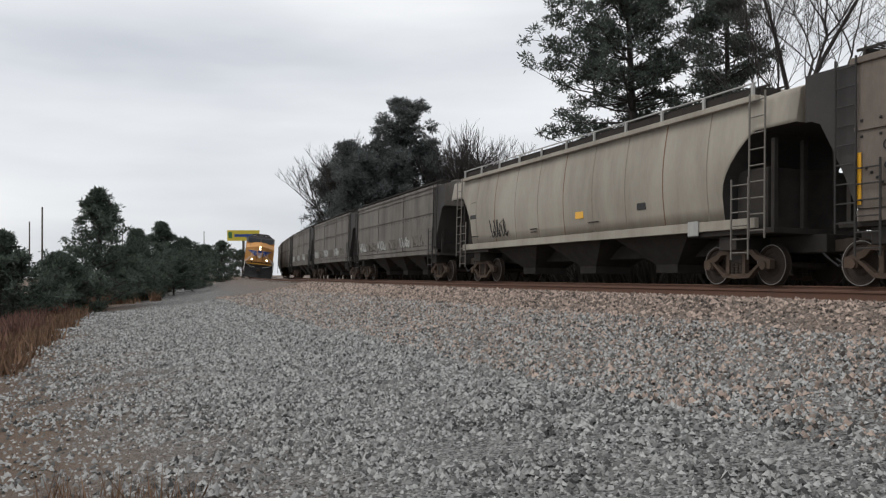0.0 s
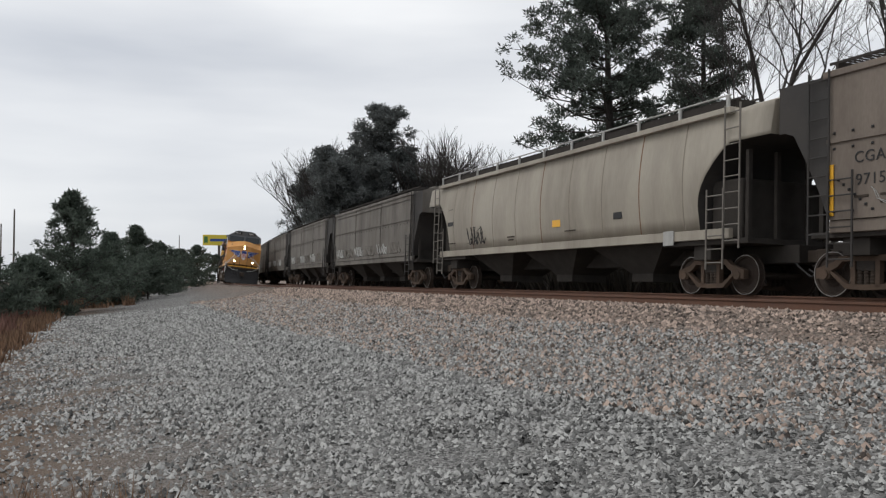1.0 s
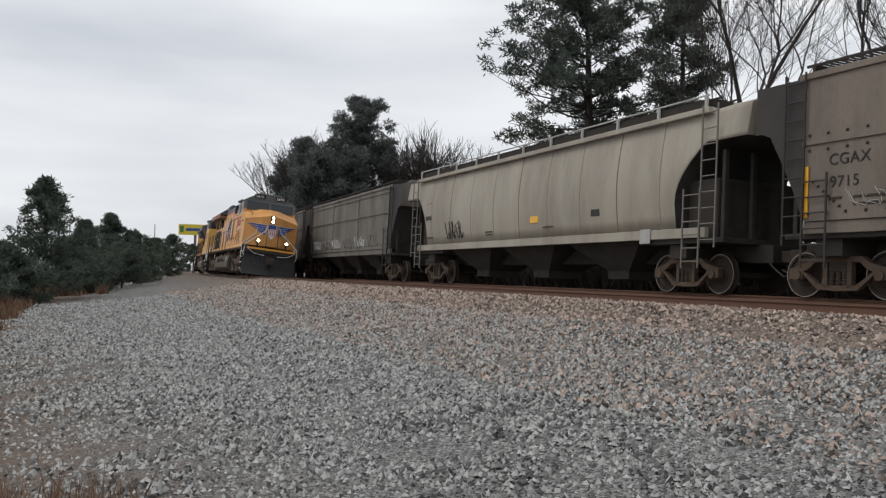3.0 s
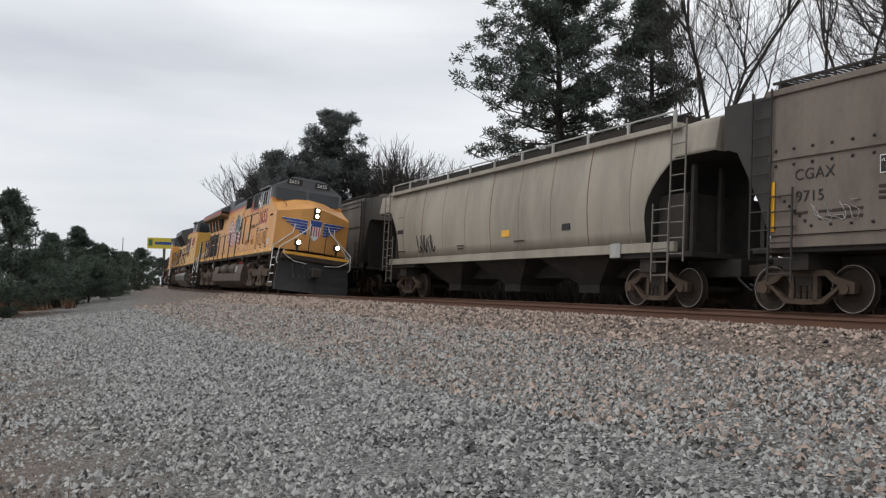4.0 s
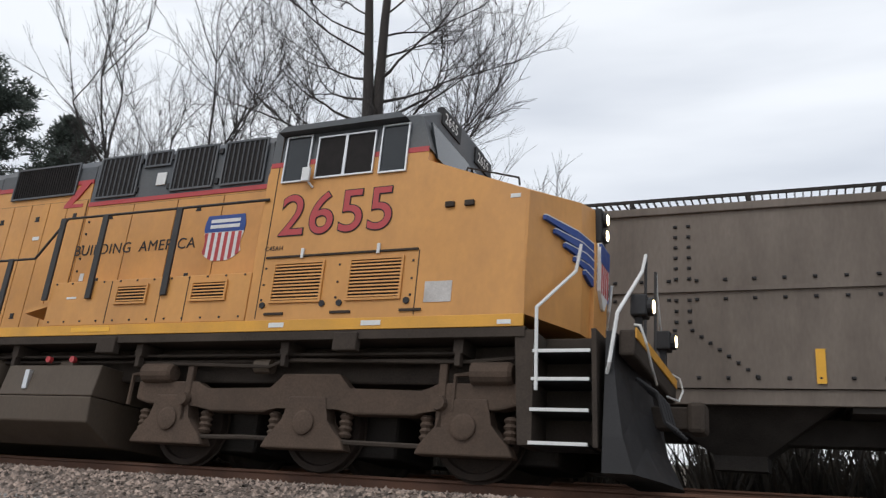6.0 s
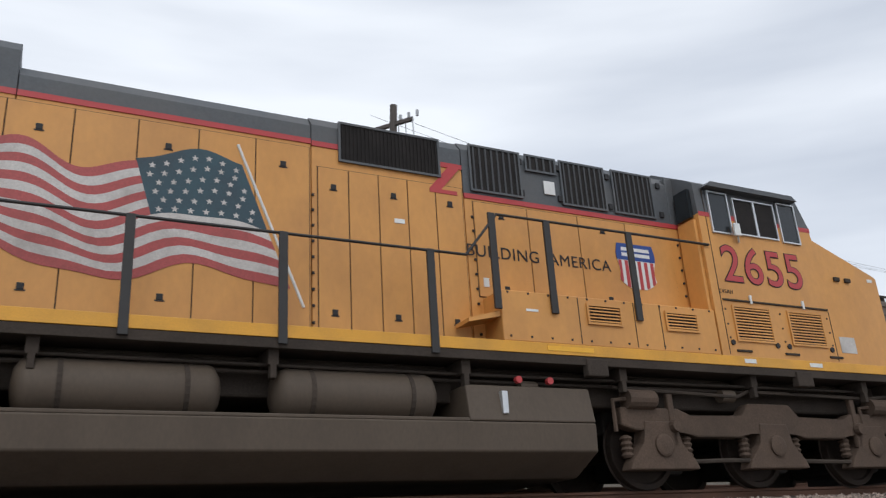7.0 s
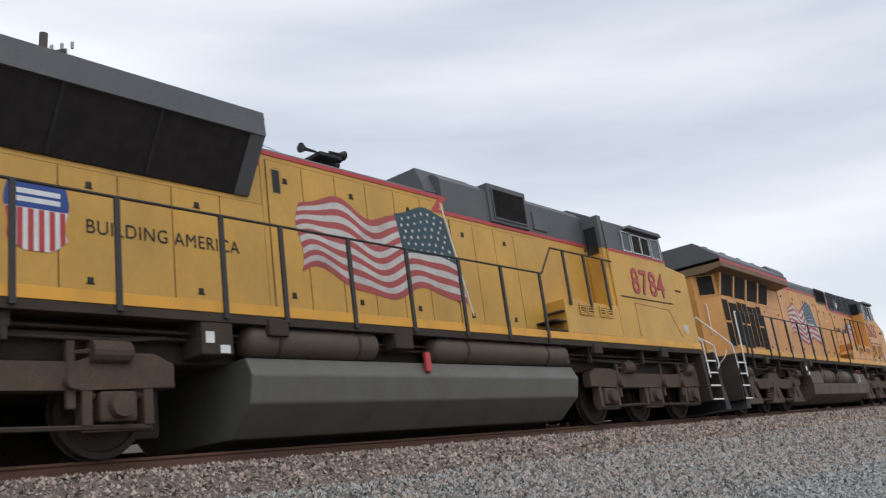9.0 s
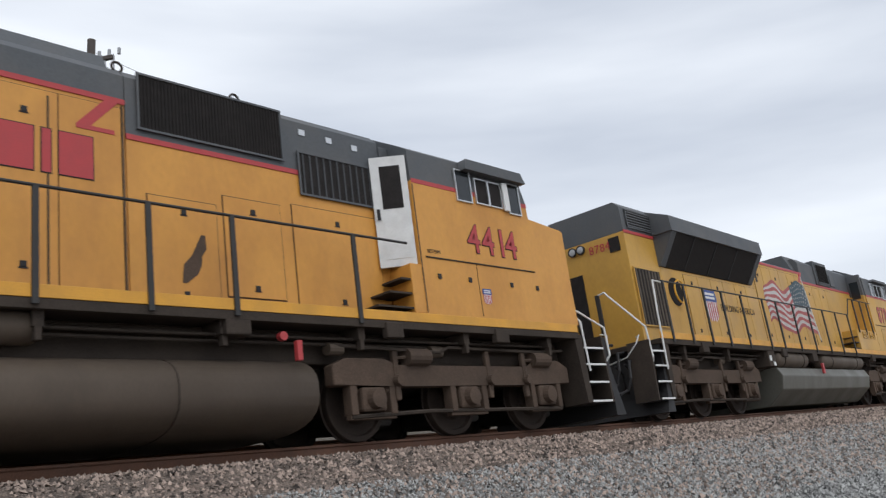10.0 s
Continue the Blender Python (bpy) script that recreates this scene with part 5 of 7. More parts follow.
def wing_emblem(parent, x, y0, z):
    """Blue wings with white feather lines round a shield, across the nose."""
    for sgn in (-1, 1):
        for k in range(5):
            a, b = 0.22, 1.28 - 0.17 * k
            zz = z + 0.30 - 0.115 * k
            piece("feather", M_BLUE, parent, lambda bm: hull(bm, [[(x + 0.012 - (0.117 * min(abs(yy), 0.6) + 0.44 * max(0, abs(yy) - 0.6)) , sgn * yy, zc - hgt), (x + 0.012 - (0.117 * min(abs(yy), 0.6) + 0.44 * max(0, abs(yy) - 0.6)), sgn * yy, zc + hgt), (x - 0.03 - (0.117 * min(abs(yy), 0.6) + 0.44 * max(0, abs(yy) - 0.6)), sgn * yy, zc + hgt), (x - 0.03 - (0.117 * min(abs(yy), 0.6) + 0.44 * max(0, abs(yy) - 0.6)), sgn * yy, zc - hgt)] for yy, zc, hgt in ((a, zz, 0.05), ((a + b) / 2, zz + 0.02, 0.048), (b, zz + 0.06, 0.025))]), "blue wing feather with white edge")
            piece("feather_line", M_WHT, parent, lambda bm: hull(bm, [[(x + 0.014 - (0.117 * min(abs(yy), 0.6) + 0.44 * max(0, abs(yy) - 0.6)), sgn * yy, zc), (x + 0.014 - (0.117 * min(abs(yy), 0.6) + 0.44 * max(0, abs(yy) - 0.6)), sgn * yy, zc + 0.012), (x - 0.02 - (0.117 * min(abs(yy), 0.6) + 0.44 * max(0, abs(yy) - 0.6)), sgn * yy, zc + 0.012), (x - 0.02 - (0.117 * min(abs(yy), 0.6) + 0.44 * max(0, abs(yy) - 0.6)), sgn * yy, zc)] for yy, zc in ((a, zz + 0.052), ((a + b) / 2, zz + 0.070), (b, zz + 0.086))]))
    sh = piece("shield_emblem", M_WHT, parent, lambda bm: hull(bm, [[(x + 0.025, y, zz), (x - 0.03, y, zz)] + [(x - 0.03, -y, zz), (x + 0.025, -y, zz)] for zz, y in ((z - 0.40, 0.03), (z - 0.2, 0.2), (z + 0.30, 0.24), (z + 0.42, 0.20))]), "red, white and blue shield emblem")
    piece("chief", M_BLUE, sh, lambda bm: box(bm, x, x + 0.034, -0.22, 0.22, z + 0.16, z + 0.40))
    for k in range(4):
        piece("stripe", M_RED, sh, lambda bm: box(bm, x, x + 0.031, -0.17 + 0.1 * k, -0.125 + 0.1 * k, z - 0.22, z + 0.15))


def front_end(parent, x, number, length, lit):
    """Platform, plow, steps, rails, lamps and number boards at the cab end."""
    slab("front_platform", M_FRAME, parent, x - 0.1, x + 1.12, -1.0, 1.0, 1.45, 1.58, 0.02)
    slab("anticlimber", M_FRAME, parent, x + 0.98, x + 1.15, -1.35, 1.35, 1.30, 1.58, 0.03)
    pilot(parent, x + 0.92, 1)
    end_steps(parent, x + 0.10, x + 0.72, 0.34)
    slab("front_stripe", M_SILL, parent, x + 1.15, x + 1.165, -1.33, 1.33, 1.49, 1.60, 0.0, "yellow stripe on the front platform edge")
    corner_rail(parent, [(x + 0.40, 0.80, 2.76), (x + 0.36, 0.84, 2.42), (x + 0.12, 1.49, 1.80), (x + 0.16, 1.50, 0.90)])
    corner_rail(parent, [(x + 1.06, 0.32, 2.76), (x + 1.05, 0.48, 2.50), (x + 0.98, 1.42, 1.74), (x + 0.92, 1.48, 1.20), (x + 0.88, 1.40, 1.10)])
    piece("rail_post", M_RAILING, parent, lambda bm: [tube(bm, [(x + 1.06, k * 0.32, 1.58), (x + 1.06, k * 0.32, 2.76)], 0.02, 6) for k in (-1, 1)])
    for k in (-1, 1):
        piece("uncoupling_lever", M_WHT, parent, lambda bm: tube(bm, [(x + 1.2, k * 0.35, 1.2), (x + 1.25, k * 0.9, 1.25), (x + 1.25, k * 1.25, 1.45), (x + 1.2, k * 1.32, 1.62), (x + 1.12, k * 1.22, 1.66)], 0.014, 5))


def zigzag(parent, x0, z0, x1, z1, y):
    """The red line's lightning jog: a slanted bar down to a short level one."""
    piece("red_zigzag", M_RED, parent, lambda bm: (hull(bm, [[(x, y - 0.024, z), (x + 0.17, y - 0.024, z), (x + 0.17, y, z), (x, y, z)] for x, z in ((x0, z0), (x1, z1))]),
                                                   box(bm, x0, x1 + 0.1, y - 0.026, y, z0 - 0.055, z0)))


def begin(label, length, front):
    global U
    U = pose(-length / 2, 0, 0)
    o = thing("locomotive", label, "locomotive", "coupled locomotives")
    o["length_m"] = length
    TRAIN.append((o, front, length))
    return o


def sideplates(parent, marks):
    """Small plain placards on the side: (x, z, width, height, y, material)."""
    for x, z, w, h, y, m in marks:
        slab("placard", m, parent, x, x + w, y - 0.006, y + 0.004, z, z + h, 0.0)


def build_lead():
    o = begin("orange-yellow lead diesel locomotive with grey roof and painted flag", 22.3, 0.0)
    Y = M_YEL
    underbody(o, 22.3, 0.15, 20.62)
    # long hood in three heights
    def hood(x0, x1, zr, zt):
        slab("hood", Y, o, x0, x1, -1.05, 1.05, 1.6, zr, 0.01)
        piece("hood_top", M_GREY, o, lambda bm: endprism(bm, [(-1.05, zr), (-1.05, zt - 0.16), (-0.92, zt), (0.92, zt), (1.05, zt - 0.16), (1.05, zr)], x0, x1, 0.008))
        for sgn in (-1, 1):
            slab("red_stripe", M_RED, o, x0, x1, min(sgn * 1.045, sgn * 1.064), max(sgn * 1.045, sgn * 1.064), zr - 0.04, zr + 0.03, 0.0)
    hood(6.35, 7.85, 4.24, 4.92)
    hood(7.86, 11.12, 4.24, 4.62)
    hood(11.13, 13.22, 4.22, 4.64)
    hood(13.23, 16.93, 3.82, 4.66)
    hood_doors(o, 6.45, 11.1, -1.05, 1.85, 4.14, 7, Y)
    hood_doors(o, 11.2, 13.2, -1.05, 1.85, 3.90, 5, Y)
    hood_doors(o, 13.35, 16.7, -1.05, 2.42, 3.74, 4, Y)
    zigzag(o, 12.72, 3.84, 13.02, 4.20, -1.05)
    for x0, x1, z0, z1, n in ((11.50, 12.86, 4.04, 4.54, 26), (13.36, 14.12, 3.92, 4.56, 8), (14.84, 15.57, 3.92, 4.56, 8), (15.76, 16.46, 3.92, 4.56, 8), (14.26, 14.72, 4.36, 4.56, 4)):
        grille(o, x0, x1, -1.066, z0, z1, n, M_GREY, M_SCREEN if n > 10 else M_SLAT, True, "intake_grille", 0.3)
    slab("placard", M_WHT, o, 14.52, 14.70, -1.075, -1.06, 4.02, 4.22, 0.0, "small white and red notice")
    # low equipment box and the cab
    slab("side_box", Y, o, 13.40, 16.90, -1.485, 1.485, 1.735, 2.39, 0.015)
    for x0, x1 in ((14.70, 15.20), (16.0, 16.52)):
        grille(o, x0, x1, -1.492, 2.05, 2.27, 5, Y, Y, False, "louvre", 0.5)
    for x in (14.55, 15.45, 15.9):
        slab("panel_joint", M_FRAME, o, x - 0.006, x + 0.006, -1.489, -1.484, 1.76, 2.37, 0.0)
    piece("step_bracket", Y, o, lambda bm: sideprism(bm, [(12.95, 1.95), (13.4, 2.05), (13.4, 2.12), (12.95, 2.0)], -1.45, -1.1))
    cab_shell(o, Y, 16.92, 19.06, 4.50, 3.88, (19.24, 3.72, 20.55, 3.22, 21.06))
    slab("cab_rear_wall", M_GREY, o, 16.78, 16.94, -1.06, 1.06, 3.8, 4.62, 0.01)
    window(o, 17.16, 17.52, -1.49, 3.62, 4.25)
    window(o, 17.66, 18.48, -1.49, 3.64, 4.20, 1)
    window(o, 18.60, 18.95, -1.49, 3.62, 4.25)
    piece("awning", M_GREY, o, lambda bm: sideprism(bm, [(17.15, 4.38), (18.85, 4.38), (18.95, 4.30), (17.05, 4.30)], -1.62, -1.44))
    piece("mirror", M_WHT, o, lambda bm: (box(bm, 17.50, 17.62, -1.60, -1.56, 3.56, 3.76, 0.01), tube(bm, [(17.56, -1.58, 3.6), (17.64, -1.5, 3.5)], 0.015, 5)))
    road_number(o, "2655", 17.20, -1.497, 2.86, 0.80, 1.0)
    words("class_mark", "C45AH", 17.05, -1.496, 2.66, 0.085, M_BLK, o)
    words("slogan_word", "BUILDING", 13.19, -1.074, 2.96, 0.235, M_BLK, o, "black slogan lettering", 1.0)
    words("slogan_word", "AMERICA", 14.47, -1.074, 2.96, 0.235, M_BLK, o, "black slogan lettering", 1.0)
    shield(o, 15.98, 2.72, 0.70, 0.70, -1.072)
    for x0, x1 in ((17.27, 17.96), (18.37, 19.05)):
        grille(o, x0, x1, -1.492, 1.98, 2.46, 11, Y, Y, False, "louvre", 0.55)
    slab("drip_ledge", M_FRAME, o, 17.1, 19.25, -1.51, -1.485, 2.55, 2.575, 0.0)
    for x in (17.62, 18.70):
        slab("hinge", M_WHT, o, x, x + 0.04, -1.52, -1.49, 2.53, 2.66, 0.005)
    for x in (17.15, 18.02, 18.26, 19.16):
        piece("latch", M_BLK, o, lambda bm: lathe(bm, [(0, 0.01), (0, 0.04), (-0.02, 0.04), (-0.02, 0.01)], (x, -1.49, 1.93), "y", 12))
    for x in (17.2, 18.15, 19.08):
        slab("latch_bar", M_FRAME, o, x, x + 0.28, -1.51, -1.485, 1.80, 1.83, 0.0)
    slab("panel_joint", M_FRAME, o, 17.06, 17.072, -1.494, -1.484, 1.76, 4.3, 0.0)
    slab("panel_joint", M_FRAME, o, 19.26, 19.272, -1.494, -1.484, 1.76, 2.55, 0.0)
    sideplates(o, [(19.38, 1.90, 0.34, 0.25, -1.49, M_FLAGW), (20.36, 3.12, 0.12, 0.05, -1.49, M_WHT), (20.3, 1.62, 0.16, 0.05, -1.50, M_WHT), (17.3, 1.64, 0.22, 0.06, -1.5, M_WHT), (18.6, 1.64, 0.26, 0.06, -1.5, M_WHT),
                   (14.0, 1.64, 0.7, 0.06, -1.5, M_YPLATE), (13.75, 2.13, 0.18, 0.03, -1.485, M_WHT), (12.2, 3.28, 0.14, 0.06, -1.069, M_WHT), (13.42, 2.55, 0.08, 0.12, -1.069, M_WHT), (4.8, 1.64, 0.3, 0.06, -1.5, M_WHT)])
    for x in (19.55, 19.80):
        piece("side_marker", M_FRAME, o, lambda bm: box(bm, x, x + 0.12, -1.53, -1.49, 3.06, 3.13, 0.01))
    piece("cab_door", Y, o, lambda bm: box(bm, 16.86, 16.915, -1.44, -1.09, 1.75, 3.8, 0.01))
    slab("door_window", M_GLASS, o, 16.85, 16.915, -1.40, -1.12, 3.84, 4.30, 0.0)
    # number boards and headlights over the windscreen and on the nose
    for sgn in (-1, 1):
        slab("number_board", M_BLK, o, 19.02, 19.12, min(sgn * 0.28, sgn * 0.92), max(sgn * 0.28, sgn * 0.92), 4.55, 4.80, 0.01)
        lettering("number", "2655", 0.21, M_WHT, o, U @ pose(19.125, sgn * 0.6 - 0.26, 4.60, 90, 0, 90), "white board number")
        headlamp(o, 21.84, sgn * 0.78, 1.98, 0.085)
        piece("ditch_light_mount", M_BLK, o, lambda bm: (box(bm, 21.62, 21.80, sgn * 0.78 - 0.12, sgn * 0.78 + 0.12, 1.86, 2.10, 0.02), box(bm, 21.66, 21.74, sgn * 0.78 - 0.04, sgn * 0.78 + 0.04, 1.5, 1.9)))
    for z in (3.38, 3.16):
        headlamp(o, 21.12, 0, z, 0.078)
    slab("headlight_box", M_BLK, o, 20.9, 21.09, -0.13, 0.13, 3.04, 3.50, 0.02)
    slab("nose_door", Y, o, 20.95, 21.075, -0.33, 0.33, 1.75, 2.96, 0.012)
    wing_emblem(o, 21.09, 0, 2.58)
    front_end(o, 20.62, "2655", 22.3, True)
    piece("nose_grab", M_BLK, o, lambda bm: tube(bm, [(19.6, -1.1, 3.68), (19.62, -1.1, 3.76), (20.3, -1.1, 3.56), (20.32, -1.1, 3.46)], 0.015, 5))
    # walkway rail
    railing(o, (0.62, 1.0, 2.7, 3.5, 4.9, 6.2, 7.5, 9.05, 10.65, 12.45), 1.52, 2.80, [((0.55, 2.78), (12.94, 2.78), (13.42, 3.38), (17.0, 3.38))])
    railing(o, (13.34, 14.17, 15.52), 2.12, 3.39)
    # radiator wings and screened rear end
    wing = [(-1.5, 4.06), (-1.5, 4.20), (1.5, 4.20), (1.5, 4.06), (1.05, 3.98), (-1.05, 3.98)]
    piece("radiator_wing", M_DULL, o, lambda bm: endprism(bm, wing, 0.06, 6.38, 0.01), "dirty yellow radiator overhang with shade painted into its colour")
    for sgn in (-1, 1):
        slab("red_stripe", M_RED, o, 0.05, 6.38, min(sgn * 1.48, sgn * 1.505), max(sgn * 1.48, sgn * 1.505), 4.20, 4.28, 0.0)
    piece("radiator_roof", M_GREY, o, lambda bm: endprism(bm, [(-1.5, 4.28), (-1.5, 4.36), (-0.82, 4.90), (0.82, 4.90), (1.5, 4.36), (1.5, 4.28)], 0.05, 6.38, 0.015))
    for x in (1.4, 3.0, 4.6):
        piece("radiator_fan", M_GREY, o, lambda bm: lathe(bm, [(0, 0.1), (0, 0.62), (0.08, 0.60), (0.08, 0.1)], (x, 0, 4.9), "z", 20))
    plan = [(6.36, -1.05), (0.58, -1.05), (0.10, -0.57), (0.10, 0.57), (0.58, 1.05), (6.36, 1.05)]
    piece("rear_hood", Y, o, lambda bm: hull(bm, [[(px, py, pz) for px, py in plan] for pz in (1.6, 4.0)]))
    for sgn in (-1, 1):
        # screened opening and grab iron on the cut corner
        def corner(bm, u0, u1, z0, z1, lift=0.02):
            q = [(0.10 + 0.48 * u - lift * 0.7, sgn * (0.57 + 0.48 * u + lift * 0.7)) for u in (u0, u1)] + [(0.10 + 0.48 * u + 0.03, sgn * (0.57 + 0.48 * u - 0.03)) for u in (u1, u0)]
            hull(bm, [[(px, py, pz) for px, py in q] for pz in (z0, z1)])
        piece("corner_frame", Y, o, lambda bm: corner(bm, 0.16, 0.92, 3.34, 3.97, 0.015))
        piece("corner_screen", M_SCREEN, o, lambda bm: corner(bm, 0.20, 0.88, 3.40, 3.94, 0.03))
        piece("corner_grab", M_WHT, o, lambda bm: tube(bm, [(0.26, sgn * 0.74, 2.25), (0.20, sgn * 0.80, 2.30), (0.20, sgn * 0.80, 3.10), (0.26, sgn * 0.74, 3.15)], 0.016, 5))
    slab("rear_number_board", M_BLK, o, 0.07, 0.11, -0.30, 0.30, 3.30, 3.58, 0.005)
    for i in range(4):
        x0 = 0.72 + i * 1.10
        g = piece("radiator_screen", M_SCREEN, o, lambda bm: hull(bm, [[(x0, -1.07, 3.40), (x0 + 0.95, -1.07, 3.40), (x0 + 0.95, -1.0, 3.40), (x0, -1.0, 3.40)], [(x0, -1.20, 3.98), (x0 + 0.95, -1.20, 3.98), (x0 + 0.95, -1.0, 3.98), (x0, -1.0, 3.98)]]))
        piece("post", Y, o, lambda bm: hull(bm, [[(x0 - 0.13, -1.09, 3.36), (x0, -1.09, 3.36), (x0, -1.0, 3.36), (x0 - 0.13, -1.0, 3.36)], [(x0 - 0.13, -1.24, 4.0), (x0, -1.24, 4.0), (x0, -1.0, 4.0), (x0 - 0.13, -1.0, 4.0)]]))
    for i, (x0, x1) in enumerate(((0.74, 1.16), (1.26, 1.92), (1.99, 2.36), (2.42, 2.80), (2.87, 3.32), (3.38, 3.66), (3.72, 4.08))):
        d = slab("screen_door", Y, o, x0 - 0.03, x1 + 0.03, -1.066, -1.04, 1.84, 3.32, 0.004)
        for z0, z1 in ((1.90, 2.58), (2.64, 3.26)) if i in (2, 3, 6, 0) else ((1.95, 3.20),):
            piece("screen", M_SCREEN, d, lambda bm: box(bm, x0, x1, -1.074, -1.06, z0, z1))
    hood_doors(o, 4.15, 6.3, -1.05, 1.85, 3.32, 3, Y)
    slab("rear_door", Y, o, 0.06, 0.11, -0.3, 0.3, 1.75, 3.26, 0.01)
    for z in (3.62, 3.80):
        headlamp(o, 0.04, -0.10 if z < 3.7 else 0.10, 3.76, 0.09, False, -1)
    # rear platform
    slab("rear_platform", M_FRAME, o, -0.25, 0.5, -1.0, 1.0, 1.45, 1.58, 0.02)
    pilot(o, -0.05, -1)
    end_steps(o, 0.22, -0.34, 0.34)
    corner_rail(o, [(0.55, 1.44, 2.78), (0.30, 1.48, 2.76), (0.24, 1.50, 2.1), (0.16, 1.50, 0.95)])
    rear_rails(o, -0.30)
    # fuel tank between the trucks
    piece("fuel_tank", M_TANK, o, lambda bm: endprism(bm, [(-0.95, 0.16), (-1.46, 0.42), (-1.48, 0.76), (1.48, 0.76), (1.46, 0.42), (0.95, 0.16)], 6.60, 14.62, 0.02))
    for x0, x1 in ((6.60, 8.0), (12.86, 14.62)):
        piece("tank_box", M_TANK, o, lambda bm: endprism(bm, [(-1.48, 0.765), (-1.40, 1.2), (1.40, 1.2), (1.48, 0.765)], x0, x1, 0.02))
    slab("sight_gauge", M_FRAMEAL, o, 13.30, 13.38, -1.49, -1.40, 0.85, 1.12, 0.01)
    for sgn in (-1, 1):
        air_tank(o, 8.12, 10.08, sgn * 1.12, 1.06, 0.29)
        air_tank(o, 10.62, 12.56, sgn * 1.12, 1.06, 0.29)
        slab("tank_ledge", M_TANK, o, 8.0, 12.86, min(sgn * 1.0, sgn * 1.47), max(sgn * 1.0, sgn * 1.47), 0.76, 0.80, 0.01)
    slab("battery_box", M_FRAME, o, 6.05, 6.52, -1.48, -1.0, 1.0, 1.48, 0.02)
    sideplates(o, [(6.1, 1.2, 0.14, 0.14, -1.485, M_WHT), (6.3, 1.06, 0.14, 0.10, -1.485, M_WHT)])
    for x in (13.6, 14.05):
        piece("filler_cap", M_RED, o, lambda bm: lathe(bm, [(0, 0.02), (0, 0.045), (-0.06, 0.045), (-0.06, 0.02)], (x, -1.36, 1.28), "y", 10))
    flag(o, 7.20, 10.22, 11.02, 2.08, 4.02, -1.072)
    def bolt_rows(bm):
        for x in [13.5 + 0.3 * i for i in range(12)]:
            for z in (2.36, 1.80):
                box(bm, x - 0.012, x + 0.012, -1.495, -1.484, z - 0.012, z + 0.012)
        for x in (13.33, 16.84, 11.14):
            for k in range(9):
                box(bm, x - 0.014, x + 0.014, -1.072, -1.045, 1.9 + 0.2 * k, 1.93 + 0.2 * k)
        for x in (17.12, 17.95, 18.2, 19.2):
            for z in (2.42, 2.2, 2.0):
                box(bm, x - 0.012, x + 0.012, -1.50, -1.484, z - 0.012, z + 0.012)
    bl = piece("bolts", M_BLK, o, bolt_rows)
    bl["kind"] = "stuff"
    for x in (14.15, 14.78, 15.66, 16.62):
        for z in (4.46, 3.98):
            slab("latch", M_BLK, o, x - 0.035, x + 0.035, -1.085, -1.05, z - 0.045, z + 0.045, 0.008)
    for x in (1.2, 2.6, 4.1, 5.5):
        slab("roof_lug", M_GREY, o, x, x + 0.3, -0.75, -0.55, 4.88, 4.99, 0.02)
    piece("antenna", M_GREY, o, lambda bm: lathe(bm, [(0, 0.02), (0, 0.06), (0.22, 0.06), (0.22, 0.02)], (3.6, -0.5, 4.9), "z", 10))
    loco_truck(o, (1.16, 3.22, 5.28), "drop")
    loco_truck(o, (15.80, 17.86, 19.90), "drop")
    for x in (8.4, 12.0, 17.4):
        piece("roof_vent", M_GREY, o, lambda bm: box(bm, x, x + 0.5, -0.5, 0.5, 4.6, 4.82, 0.03))
    piece("air_horn", M_BLK, o, lambda bm: [lathe(bm, [(0, 0.03), (0.3, 0.04), (0.38, 0.09)], (18.2, -0.3 + 0.2 * k, 4.78), "x", 10) for k in range(3)])


def sd_common(o, Y, L):
    """What the two following units share: end platforms, steps, trucks, railings."""
    pilot(o, 0.0, -1)
    slab("rear_platform", M_FRAME, o, -0.2, 0.5, -1.0, 1.0, 1.45, 1.58, 0.02)
    end_steps(o, 0.05, -0.5, 0.34)
    corner_rail(o, [(0.55, 1.44, 2.85), (0.12, 1.48, 2.84), (0.02, 1.50, 2.2), (-0.02, 1.50, 0.95)])
    rear_rails(o, -0.46)


